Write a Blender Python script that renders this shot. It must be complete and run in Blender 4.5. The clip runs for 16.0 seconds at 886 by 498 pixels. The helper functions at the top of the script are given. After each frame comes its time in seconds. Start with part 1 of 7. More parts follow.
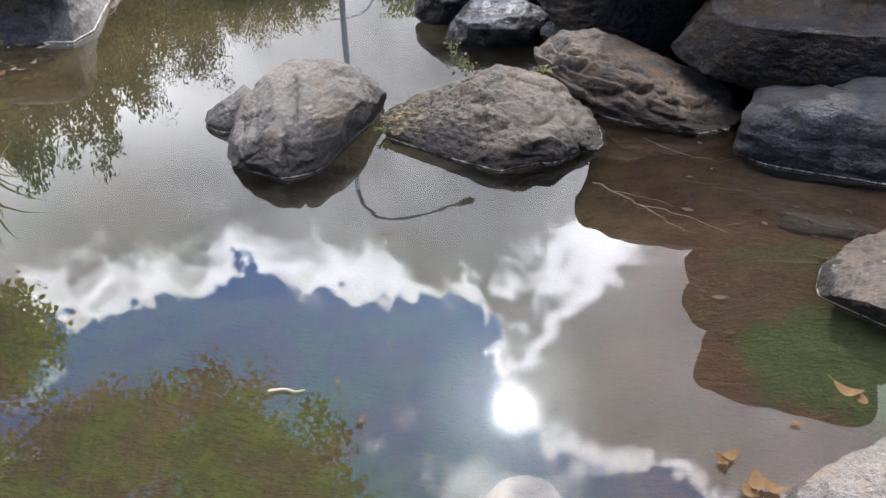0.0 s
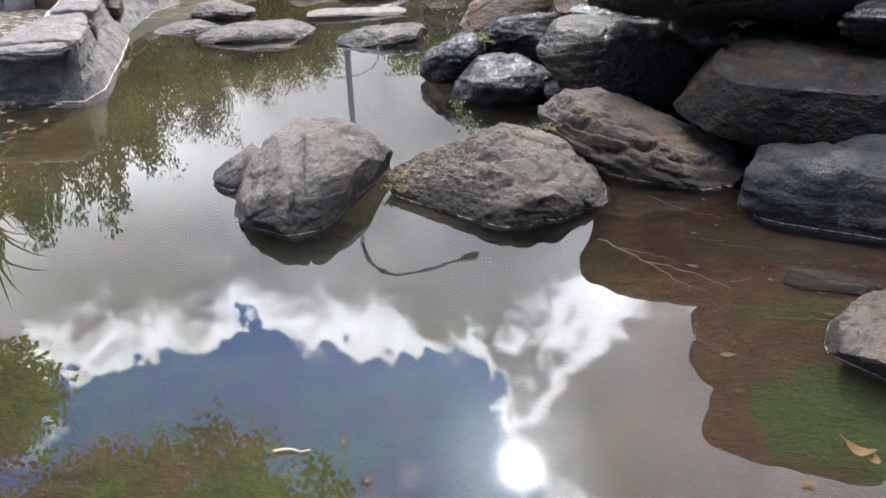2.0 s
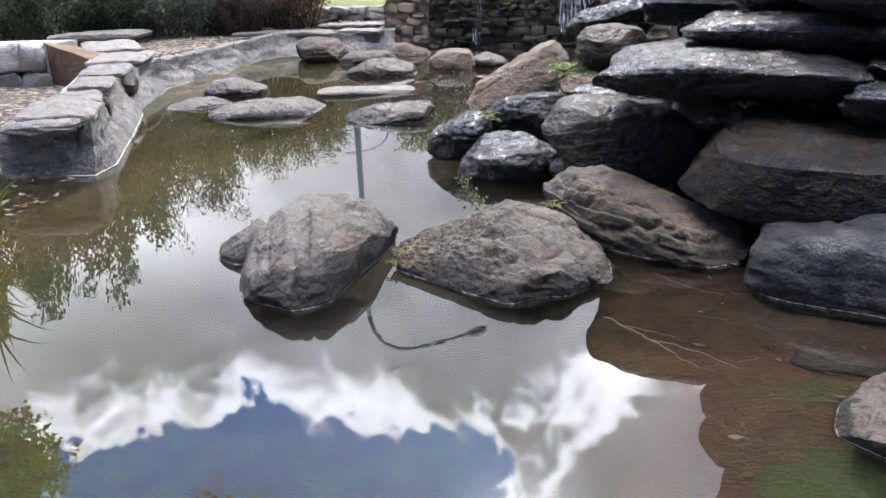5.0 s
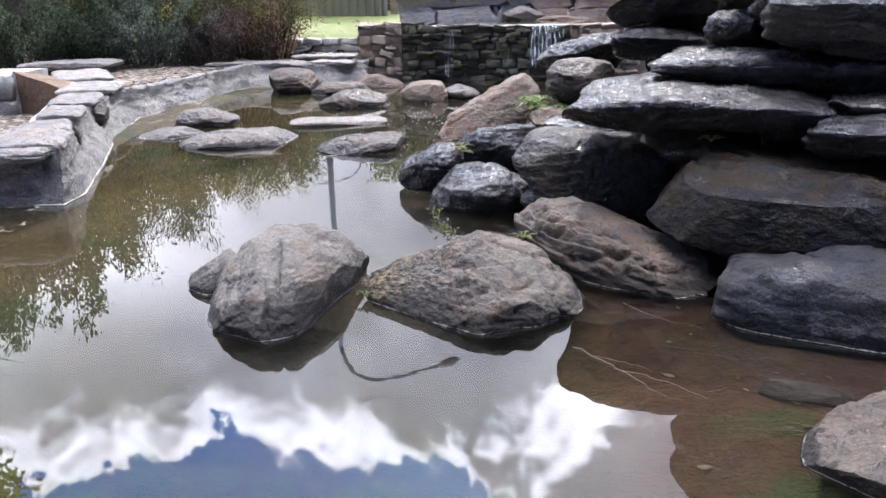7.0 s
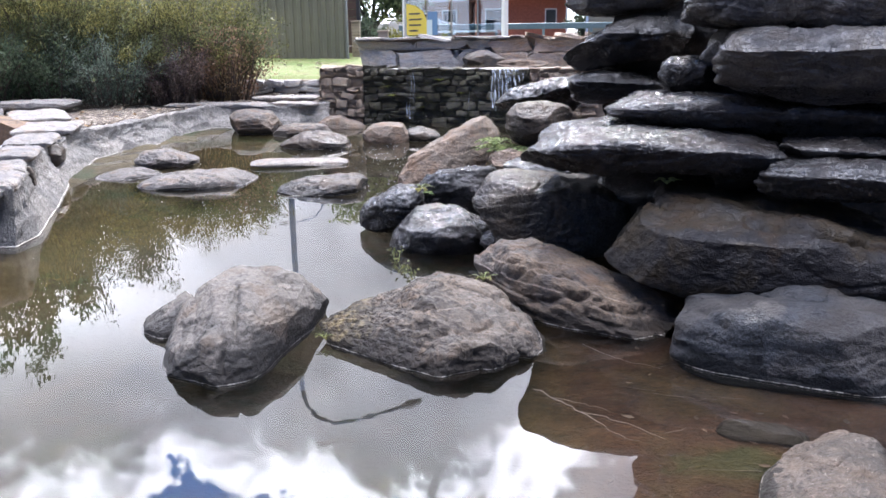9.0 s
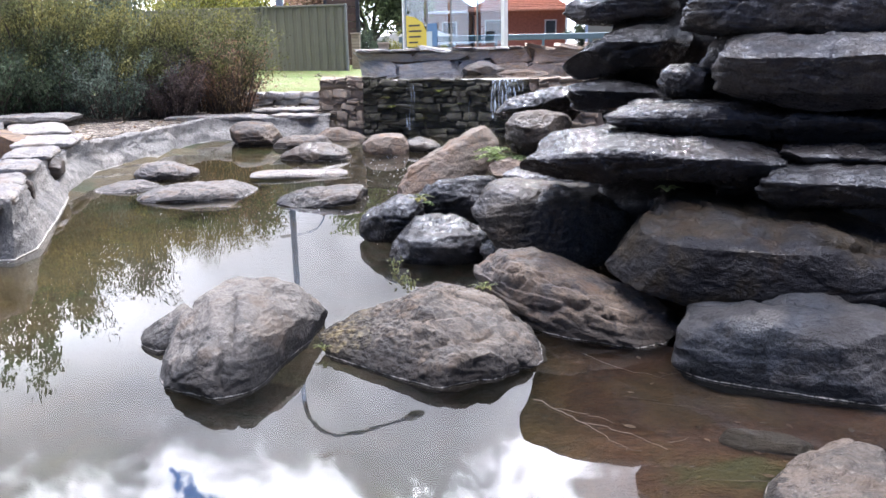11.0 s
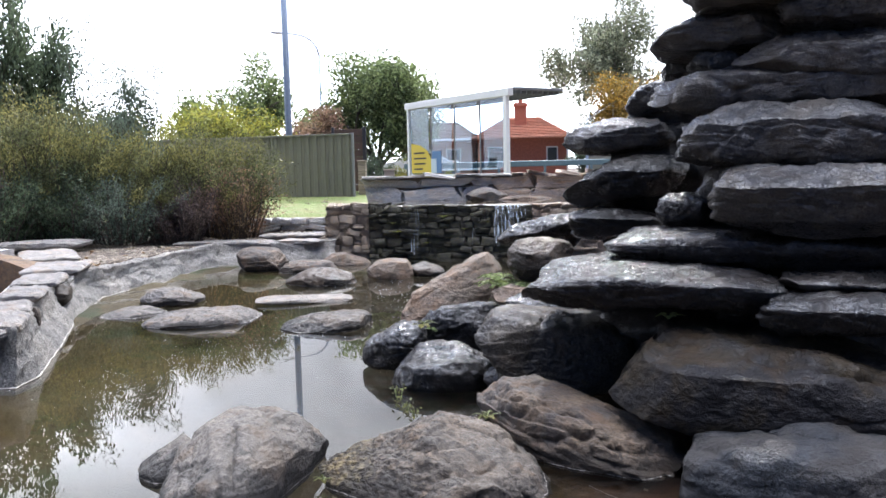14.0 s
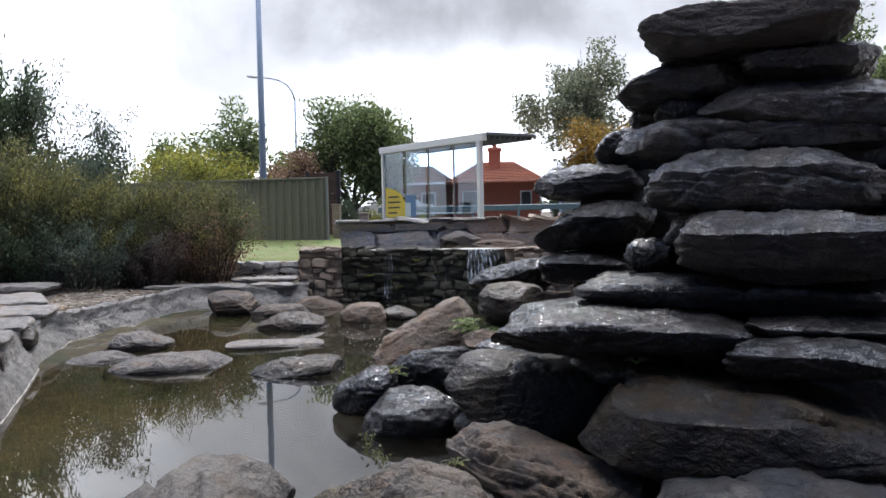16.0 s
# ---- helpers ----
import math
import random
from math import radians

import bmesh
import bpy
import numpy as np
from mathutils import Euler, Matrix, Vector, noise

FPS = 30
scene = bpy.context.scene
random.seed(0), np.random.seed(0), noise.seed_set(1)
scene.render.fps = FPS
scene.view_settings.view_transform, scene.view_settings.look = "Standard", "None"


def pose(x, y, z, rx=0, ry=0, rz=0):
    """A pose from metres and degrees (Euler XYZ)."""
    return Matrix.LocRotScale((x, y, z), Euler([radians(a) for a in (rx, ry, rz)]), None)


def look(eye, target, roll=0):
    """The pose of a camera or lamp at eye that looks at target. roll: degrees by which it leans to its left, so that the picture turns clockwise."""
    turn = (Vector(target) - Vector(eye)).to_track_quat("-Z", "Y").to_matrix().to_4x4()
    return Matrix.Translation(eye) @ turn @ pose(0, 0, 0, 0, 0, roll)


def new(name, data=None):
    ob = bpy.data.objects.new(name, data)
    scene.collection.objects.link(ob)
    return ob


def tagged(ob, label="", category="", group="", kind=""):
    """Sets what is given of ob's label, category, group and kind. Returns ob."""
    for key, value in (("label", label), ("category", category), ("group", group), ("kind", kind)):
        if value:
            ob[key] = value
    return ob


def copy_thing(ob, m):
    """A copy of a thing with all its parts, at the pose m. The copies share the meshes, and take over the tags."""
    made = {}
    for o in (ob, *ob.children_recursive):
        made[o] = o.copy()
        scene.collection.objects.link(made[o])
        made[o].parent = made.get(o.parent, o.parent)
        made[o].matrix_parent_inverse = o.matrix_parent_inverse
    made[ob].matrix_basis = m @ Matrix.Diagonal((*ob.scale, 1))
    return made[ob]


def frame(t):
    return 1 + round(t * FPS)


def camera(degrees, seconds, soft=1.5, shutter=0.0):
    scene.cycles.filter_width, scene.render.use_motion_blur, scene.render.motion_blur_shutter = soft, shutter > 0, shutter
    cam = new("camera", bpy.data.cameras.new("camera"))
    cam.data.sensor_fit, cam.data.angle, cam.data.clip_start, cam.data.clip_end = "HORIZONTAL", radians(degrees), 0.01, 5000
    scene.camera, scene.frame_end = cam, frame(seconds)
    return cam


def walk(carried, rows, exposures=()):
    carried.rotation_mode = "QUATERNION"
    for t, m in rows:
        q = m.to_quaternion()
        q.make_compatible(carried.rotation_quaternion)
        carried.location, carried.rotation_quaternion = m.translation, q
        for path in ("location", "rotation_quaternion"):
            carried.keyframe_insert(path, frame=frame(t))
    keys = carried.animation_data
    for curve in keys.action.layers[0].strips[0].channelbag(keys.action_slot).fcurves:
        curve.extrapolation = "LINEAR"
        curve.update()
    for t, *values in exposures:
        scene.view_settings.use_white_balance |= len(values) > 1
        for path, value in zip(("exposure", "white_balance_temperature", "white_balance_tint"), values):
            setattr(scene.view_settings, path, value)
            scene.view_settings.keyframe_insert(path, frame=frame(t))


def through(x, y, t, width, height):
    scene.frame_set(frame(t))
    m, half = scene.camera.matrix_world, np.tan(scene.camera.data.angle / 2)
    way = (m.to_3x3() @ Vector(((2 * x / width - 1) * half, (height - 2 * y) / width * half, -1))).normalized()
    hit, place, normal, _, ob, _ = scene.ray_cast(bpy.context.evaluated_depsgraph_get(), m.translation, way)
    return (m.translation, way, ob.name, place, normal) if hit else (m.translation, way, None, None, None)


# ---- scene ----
cam = camera(55.0, 16.0)
PATH = [
    (0, (0.677, -0.229, 1.531), (0.394, 1.522, 0.606), -2.1),
    (0.5, (0.677, -0.226, 1.531), (0.39, 1.54, 0.636), -2.1),
    (1, (0.672, -0.23, 1.541), (0.381, 1.554, 0.685), -2.2),
    (1.5, (0.676, -0.226, 1.541), (0.381, 1.568, 0.707), -2.2),
    (2, (0.673, -0.231, 1.543), (0.375, 1.574, 0.734), -2.3),
    (2.5, (0.675, -0.234, 1.545), (0.375, 1.581, 0.76), -2.0),
    (3, (0.675, -0.234, 1.548), (0.367, 1.59, 0.787), -2.1),
    (3.5, (0.675, -0.234, 1.545), (0.357, 1.597, 0.808), -2.0),
    (4, (0.677, -0.229, 1.546), (0.353, 1.613, 0.837), -2.2),
    (6.3, (0.696, -0.206, 1.553), (0.408, 1.682, 0.961), -1.3),
    (6.5, (0.691, -0.227, 1.552), (0.416, 1.664, 0.963), -1.2),
    (7, (0.696, -0.221, 1.552), (0.438, 1.676, 0.971), -1.3),
    (7.5, (0.7, -0.225, 1.557), (0.469, 1.677, 0.984), -1.3),
    (8, (0.71, -0.22, 1.557), (0.503, 1.693, 1.009), -1.2),
    (8.5, (0.714, -0.213, 1.558), (0.526, 1.71, 1.043), -1.0),
    (8.7, (0.709, -0.214, 1.558), (0.535, 1.715, 1.056), -0.7),
    (11, (0.722, -0.182, 1.54), (0.546, 1.755, 1.075), -1.2),
    (11.5, (0.725, -0.191, 1.55), (0.547, 1.757, 1.133), -1.3),
    (12, (0.73, -0.193, 1.559), (0.549, 1.766, 1.197), -1.4),
    (12.5, (0.734, -0.196, 1.568), (0.551, 1.775, 1.284), -1.2),
    (13, (0.741, -0.2, 1.575), (0.557, 1.779, 1.346), -1.1),
    (13.5, (0.742, -0.205, 1.576), (0.555, 1.777, 1.377), -1.2),
    (14, (0.741, -0.206, 1.58), (0.555, 1.777, 1.397), -1.4),
    (14.5, (0.74, -0.204, 1.58), (0.545, 1.78, 1.418), -1.3),
    (15, (0.744, -0.214, 1.582), (0.545, 1.772, 1.458), -1.4),
    (15.5, (0.754, -0.216, 1.588), (0.581, 1.774, 1.491), -1.2),
    (16, (0.776, -0.216, 1.592), (0.65, 1.778, 1.509), -1.2),
]
# stops by time, then the strengths of the sky and the sun
EXPOSURES = [(0, -0.12, 6150, 12), (4, -0.08, 6080, 12), (7, 0.1, 5880, 16), (11, 0.32, 5900, 16), (13, 0.2, 5940, 14), (14.5, -0.08, 5940, 12), (15, -0.2, 5940, 12), (16, -0.84, 5980, 12)]
WATER_IOR = 1.55
HIGH = 1.75
SKY, CLOUD, RIM, LOW, GLOW, SUN = 0.15, 2.0, 6.5, 3.5, 4.5, 5.0
walk(cam, [(t, look(eye, target, roll)) for t, eye, target, roll in PATH], EXPOSURES)

# ---- light: a broken cloudy sky ahead, with the sun high behind the fountain ----
SUN_AZ, SUN_EL = -3.7, 38.2


class Nodes:
    """Short hand for node trees."""

    def __init__(self, tree):
        self.tree = tree
        tree.nodes.clear()

    def add(self, kind, **inputs):
        node = self.tree.nodes.new(kind)
        for key, value in inputs.items():
            self.put(node, key, value)
        return node

    def put(self, node, key, value):
        socket = node.inputs[int(key[1:])] if key[0] == "i" and key[1:].isdigit() else node.inputs[key.replace("_", " ")]
        if isinstance(value, bpy.types.NodeSocket):
            self.tree.links.new(value, socket)
        elif isinstance(value, tuple) and len(value) == 3 and socket.type == "RGBA":
            socket.default_value = (*value, 1)
        else:
            socket.default_value = value

    def math(self, op, a, b=0.0, c=0.0):
        node = self.add("ShaderNodeMath", i0=a, i1=b, i2=c)
        node.operation = op
        return node.outputs[0]

    def vmath(self, op, a, b=(0, 0, 0)):
        node = self.add("ShaderNodeVectorMath", i0=a, i1=b)
        node.operation = op
        return node.outputs[1] if op in ("DOT_PRODUCT", "LENGTH") else node.outputs[0]

    def step(self, value, lo, hi, out0=0.0, out1=1.0):
        node = self.add("ShaderNodeMapRange", i0=value, i1=lo, i2=hi, i3=out0, i4=out1)
        node.interpolation_type = "SMOOTHSTEP"
        return node.outputs[0]

    def noise(self, vector, scale, detail=4.0, rough=0.55, distort=0.0):
        return self.add("ShaderNodeTexNoise", Vector=vector, Scale=scale, Detail=detail, Roughness=rough, Distortion=distort).outputs[0]

    def mix(self, fac, a, b, mode="MIX"):
        node = self.tree.nodes.new("ShaderNodeMix")
        node.data_type, node.blend_type = "RGBA", mode
        for key, value in ((0, fac), (6, a), (7, b)):
            self.put(node, f"i{key}", value)
        return node.outputs[2]

    def ramp(self, fac, *stops):
        node = self.add("ShaderNodeValToRGB", i0=fac)
        ramp = node.color_ramp
        while len(ramp.elements) < len(stops):
            ramp.elements.new(0.5)
        for element, (at, colour) in zip(ramp.elements, stops):
            element.position = at
            element.color = (*colour, 1) if isinstance(colour, tuple) else (colour, colour, colour, 1)
        return node.outputs[0]


world = bpy.data.worlds.new("sky")
scene.world = world
world.use_nodes = True
n = Nodes(world.node_tree)
way = n.add("ShaderNodeTexCoord").outputs["Generated"]
axes = n.add("ShaderNodeSeparateXYZ", i0=way).outputs
az = n.math("MULTIPLY", n.math("ARCTAN2", axes[0], axes[1]), 57.2958)
el = n.math("MULTIPLY", n.math("ARCSINE", axes[2]), 57.2958)
sky = n.add("ShaderNodeTexSky")
sky.sky_type, sky.sun_disc = "NISHITA", False
sky.sun_elevation, sky.sun_rotation = radians(SUN_EL), radians(SUN_AZ)
sky.air_density, sky.dust_density = 1.0, 1.5
blue = n.vmath("MULTIPLY", sky.outputs[0], (SKY * 0.52, SKY * 1.02, SKY * 2.05))
to_sun = (math.sin(radians(SUN_AZ)) * math.cos(radians(SUN_EL)), math.cos(radians(SUN_AZ)) * math.cos(radians(SUN_EL)), math.sin(radians(SUN_EL)))
near_sun = n.math("MULTIPLY", n.math("ARCCOSINE", n.vmath("DOT_PRODUCT", way, to_sun)), 57.2958)
blue = n.vmath("SCALE", blue)
n.tree.links.new(n.step(near_sun, 2.0, 34.0, 0.55, 1.0), blue.node.inputs["Scale"])
# billows: the elevation wanders with cloud noise at two sizes
puffs = n.noise(way, 7.0, 10.0, 0.60, 0.2)
curls = n.noise(way, 3.0, 7.0, 0.55)
fluff = n.noise(way, 16.0, 8.0, 0.65, 0.4)
shreds = n.noise(way, 34.0, 6.0, 0.7, 0.6)
el_puffed = n.math("ADD", el, n.math("MULTIPLY", n.math("SUBTRACT", puffs, 0.5), 17.0))
# the lower rim of the blue gap, in degrees above the horizon, along the azimuth
az_puffed = n.math("ADD", az, n.math("MULTIPLY", n.math("SUBTRACT", fluff, 0.5), 8.0))
rim_at = n.add("ShaderNodeMapRange", i0=az_puffed, i1=-60.0, i2=40.0).outputs[0]
rim = n.math("MULTIPLY", n.ramp(rim_at, (0.0, 0.30), (0.30, 0.272), (0.42, 0.298), (0.535, 0.30), (0.558, 0.375), (0.60, 0.415), (0.80, 0.43), (1.0, 0.40)), 100.0)
above = n.math("ADD", n.math("SUBTRACT", el_puffed, rim), n.math("MULTIPLY", n.math("SUBTRACT", shreds, 0.5), 3.0))
gap = n.step(above, -0.25, 0.35)
gap = n.math("MULTIPLY", gap, n.step(el, 52.0, 66.0, 1.0, 0.0))
wisps = n.math("MULTIPLY", n.step(n.noise(way, 6.0, 8.0, 0.6), 0.57, 0.70), 0.9)
gap = n.math("MULTIPLY", gap, n.math("SUBTRACT", 1.0, wisps))
# grey cloud bodies with bright rims at the gap
body = n.step(n.math("ADD", n.math("MULTIPLY", curls, 0.55), n.math("MULTIPLY", puffs, 0.45)), 0.38, 0.64, CLOUD * 0.7, CLOUD * 1.4)
body = n.math("MULTIPLY", body, n.step(el, 12.0, 24.0, 0.62, 1.0))
# the cloud thins and brightens over the trees beyond the bank
thin = n.math("MULTIPLY", n.step(n.math("ADD", az, n.math("MULTIPLY", n.math("SUBTRACT", curls, 0.5), 14.0)), -32.0, -14.0, 1.3, 0.0), n.step(n.math("ADD", el, n.math("MULTIPLY", n.math("SUBTRACT", puffs, 0.5), 12.0)), 15.0, 22.0, 1.0, 0.0))
body = n.math("MULTIPLY", body, n.math("ADD", thin, 1.0))
thick = n.step(az, -24.0, -11.0, -4.0, -2.2)
band = n.add("ShaderNodeMapRange", i0=n.math("ADD", above, n.math("MULTIPLY", n.math("SUBTRACT", fluff, 0.5), 9.0)), i1=thick, i2=-0.2, i3=0.0, i4=1.0)
band.interpolation_type = "SMOOTHSTEP"
rim_glow = n.math("MULTIPLY", band.outputs[0], n.math("MULTIPLY", n.step(shreds, 0.3, 0.7, 0.6, 1.3), n.step(near_sun, 8.0, 45.0, RIM, RIM * 0.6)))
column = n.math("ABSOLUTE", n.math("ADD", n.math("ADD", az, n.math("MULTIPLY", el, 0.62)), n.math("ADD", n.math("MULTIPLY", n.math("SUBTRACT", puffs, 0.5), -24.0), n.math("ADD", n.math("MULTIPLY", n.math("SUBTRACT", shreds, 0.5), 13.0), -18.5))))
column = n.math("DIVIDE", column, n.step(el, 27.0, 33.0, 2.6, 1.0))
column = n.math("MULTIPLY", n.step(column, 0.5, 2.6, RIM, 0.0), n.math("MULTIPLY", n.step(el, 22.0, 26.0), n.step(el, 35.0, 40.0, 1.0, 0.0)))
low = n.math("MULTIPLY", n.step(n.math("ADD", el, n.math("MULTIPLY", n.math("SUBTRACT", curls, 0.5), 14.0)), 4.0, 12.0, LOW, 0.0), n.step(near_sun, 40.0, 75.0, 1.0, 0.15))
light = n.math("ADD", n.math("ADD", body, rim_glow), n.math("ADD", column, low))
away = n.step(near_sun, 68.0, 115.0, 1.0, 0.2)
light = n.math("MULTIPLY", light, away)
cloud = n.vmath("MULTIPLY", n.add("ShaderNodeCombineXYZ", i0=light, i1=light, i2=light).outputs[0], (1.0, 1.0, 1.03))
cloud = n.vmath("SCALE", cloud)
cloud.node.inputs["Scale"].default_value = 1.0
n.tree.links.new(n.step(el, 44.0, 66.0, 1.0, HIGH), cloud.node.inputs["Scale"])
both = n.mix(gap, cloud, blue)
# behind the camera the sky is clear
behind = n.step(n.math("ADD", near_sun, n.math("MULTIPLY", n.math("SUBTRACT", curls, 0.5), 60.0)), 78.0, 98.0)
both = n.mix(behind, both, n.vmath("MULTIPLY", sky.outputs[0], (SKY * 0.27, SKY * 0.38, SKY * 0.62)))
glow = n.step(near_sun, 0.0, 7.0, GLOW * 0.9, 0.0)
glow = n.math("ADD", glow, n.step(n.math("ADD", near_sun, n.math("MULTIPLY", n.math("SUBTRACT", shreds, 0.5), 2.0)), 0.0, 2.1, GLOW * 8, 0.0))
both = n.vmath("ADD", both, n.add("ShaderNodeCombineXYZ", i0=glow, i1=glow, i2=glow).outputs[0])
n.add("ShaderNodeOutputWorld", Surface=n.add("ShaderNodeBackground", Color=both, Strength=1.0).outputs[0])

lamp = bpy.data.lights.new("sun", "SUN")
lamp.energy, lamp.angle, lamp.color = SUN, radians(1.5), (1.0, 0.93, 0.82)
new("sun", lamp).matrix_world = look((0, 0, 30), tuple(Vector((0, 0, 30)) - Vector(to_sun)))

# ---- materials ----
def stuff(name, build):
    """A node material; build(n, object_coords, random) returns the inputs of its Principled shader and a height for the bump."""
    m = bpy.data.materials.new(name)
    m.use_nodes = True
    n = Nodes(m.node_tree)
    where = n.add("ShaderNodeTexCoord").outputs["Object"]
    chance = n.add("ShaderNodeObjectInfo").outputs["Random"]
    inputs, height, far = build(n, where, chance)
    shader = n.add("ShaderNodeBsdfPrincipled", **inputs)
    if height is not None:
        bump = n.add("ShaderNodeBump", Strength=1.0, Distance=far, Height=height)
        n.tree.links.new(bump.outputs[0], shader.inputs["Normal"])
    n.add("ShaderNodeOutputMaterial", Surface=shader.outputs[0])
    return m


def shade(n, fac, colour, dark=0.6, light=1.3, wide=0.25):
    """A ramp from a darker to a lighter tone of one colour."""
    return n.ramp(fac, (0.5 - wide, tuple(c * dark for c in colour)), (0.5, colour), (0.5 + wide, tuple(min(c * light, 0.95) for c in colour)))


def stone(name, colour, other, rough=(0.7, 0.95), wet=0.0, relief=0.018, spots=0.3, scale=1.0, knobs=0.0, stain=(0.5, 0.4, 0.3), tide=0.0, moss=0.0):
    """Layered rock: two tones, grain, pale lichen, dark seams and brown stains; wet: a broken film of water over it."""
    def build(n, where, chance):
        moved = n.vmath("ADD", where, n.vmath("MULTIPLY", n.add("ShaderNodeCombineXYZ", i0=chance, i1=chance, i2=chance).outputs[0], (37.0, 11.0, 23.0)))
        layered = n.vmath("MULTIPLY", moved, (1.0, 1.0, 1.25 if wet else 1.9))
        big = n.noise(moved, 2.6 * scale, 5.0, 0.6, 0.4)
        mid = n.noise(layered, 8.0 * scale, 6.0, 0.62, 0.5)
        fine = n.noise(moved, 60.0 * scale, 3.0, 0.6)
        grain = n.noise(moved, 170.0, 2.0, 0.7)
        tone = n.math("ADD", n.math("MULTIPLY", mid, 0.36), n.math("ADD", n.math("MULTIPLY", fine, 0.30), n.math("MULTIPLY", grain, 0.34)))
        col = n.mix(n.step(big, 0.42, 0.58), shade(n, tone, colour, 0.35, 1.75, 0.13), shade(n, tone, other, 0.35, 1.75, 0.13))
        col = n.mix(n.math("MULTIPLY", n.step(n.noise(moved, 4.5 * scale, 5.0, 0.6), 0.52, 0.66), 0.6), col, tuple(c * k * 2.2 for c, k in zip(colour, stain)))
        lichen = n.math("MULTIPLY", n.step(n.noise(moved, 26.0 * scale, 5.0, 0.7), 0.58, 0.66), spots)
        col = n.mix(lichen, col, tuple(min(1, c * 1.9 + 0.03) for c in colour))
        crack = n.add("ShaderNodeTexVoronoi", Vector=n.vmath("ADD", layered, n.vmath("MULTIPLY", n.add("ShaderNodeCombineXYZ", i0=mid, i1=big, i2=fine).outputs[0], (0.5, 0.5, 0.5))), Scale=4.0 * scale)
        crack.feature = "DISTANCE_TO_EDGE"
        seam = n.math("MAXIMUM", n.step(crack.outputs[0], 0.0, 0.03), n.step(big, 0.44, 0.5))
        col = n.mix(n.math("MULTIPLY", n.math("SUBTRACT", 1.0, seam), 0.7), col, tuple(c * 0.15 for c in colour))
        height = n.math("ADD", n.math("MULTIPLY", mid, 0.55), n.math("ADD", n.math("MULTIPLY", fine, 0.20), n.math("ADD", n.math("MULTIPLY", grain, 0.06), n.math("MULTIPLY", seam, 0.16))))
        if knobs:
            nodules = n.add("ShaderNodeTexVoronoi", Vector=n.vmath("ADD", moved, n.vmath("MULTIPLY", n.add("ShaderNodeCombineXYZ", i0=mid, i1=fine, i2=big).outputs[0], (0.08, 0.08, 0.08))), Scale=24.0).outputs[0]
            side = n.add("ShaderNodeSeparateXYZ", i0=where).outputs[0]
            here = n.step(n.math("ADD", side, n.math("MULTIPLY", n.math("SUBTRACT", big, 0.5), 0.6)), -0.05, 0.22, 1.0, 0.25) if moss else 1.0
            nodules = n.math("MULTIPLY", nodules, here)
            height = n.math("SUBTRACT", height, n.math("MULTIPLY", n.math("MULTIPLY", nodules, nodules), knobs))
            col = n.mix(n.step(nodules, 0.35, 0.75, 0.0, 0.7), col, tuple(c * 0.2 for c in colour))
            if moss:
                # yellow lichen over the low tip
                tip = n.math("MULTIPLY", n.step(n.math("ADD", side, n.math("MULTIPLY", n.math("SUBTRACT", mid, 0.5), 0.5)), -0.46, -0.26, moss, 0.0), n.step(nodules, 0.2, 0.6, 1.0, 0.2))
                col = n.mix(tip, col, (0.21, 0.17, 0.07))
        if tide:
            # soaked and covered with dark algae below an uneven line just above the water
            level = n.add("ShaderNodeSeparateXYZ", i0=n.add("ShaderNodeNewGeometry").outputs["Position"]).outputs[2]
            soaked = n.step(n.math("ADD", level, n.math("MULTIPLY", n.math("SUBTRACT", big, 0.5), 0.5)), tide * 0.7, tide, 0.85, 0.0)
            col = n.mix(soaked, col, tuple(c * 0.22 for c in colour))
            # a thin, broken pale line just above the water level
            hairline = n.step(n.math("ABSOLUTE", n.math("SUBTRACT", level, n.math("ADD", 0.006, n.math("MULTIPLY", n.math("SUBTRACT", mid, 0.5), 0.006)))), 0.0012, 0.0032, 0.7, 0.0)
            col = n.mix(n.math("MULTIPLY", hairline, n.step(fine, 0.40, 0.55, 0.1, 1.0)), col, (0.50, 0.46, 0.40))
        r = n.step(n.math("ADD", n.math("MULTIPLY", big, 0.5), n.math("MULTIPLY", mid, 0.5)), 0.35, 0.65, rough[0], rough[1])
        inputs = dict(Base_Color=col, Roughness=r)
        if wet:
            film = n.noise(moved, 42.0, 2.0, 0.6, 0.3)
            rills = n.noise(moved, 120.0, 2.0, 0.6)
            beads = n.step(n.math("ADD", n.math("MULTIPLY", n.noise(moved, 75.0, 3.0, 0.7, 0.4), 0.6), n.math("MULTIPLY", n.noise(moved, 14.0, 3.0, 0.6), 0.4)), 0.47, 0.54, 0.16, 1.0)
            ripple = n.add("ShaderNodeBump", Strength=1.0, Distance=0.020, Height=n.math("ADD", n.math("ADD", n.math("MULTIPLY", film, 0.42), n.math("MULTIPLY", rills, 0.30)), n.math("MULTIPLY", mid, 0.5)))
            inputs.update(Coat_Weight=n.math("MULTIPLY", beads, n.step(n.noise(moved, 5.0, 4.0, 0.6), 0.34, 0.5, wet * 0.4, wet)), Coat_Roughness=0.10, Coat_IOR=1.62 if wet > 0.8 else 1.33, Coat_Normal=ripple.outputs[0], Specular_IOR_Level=0.08)
        return inputs, height, relief * 3.5
    return stuff(name, build)


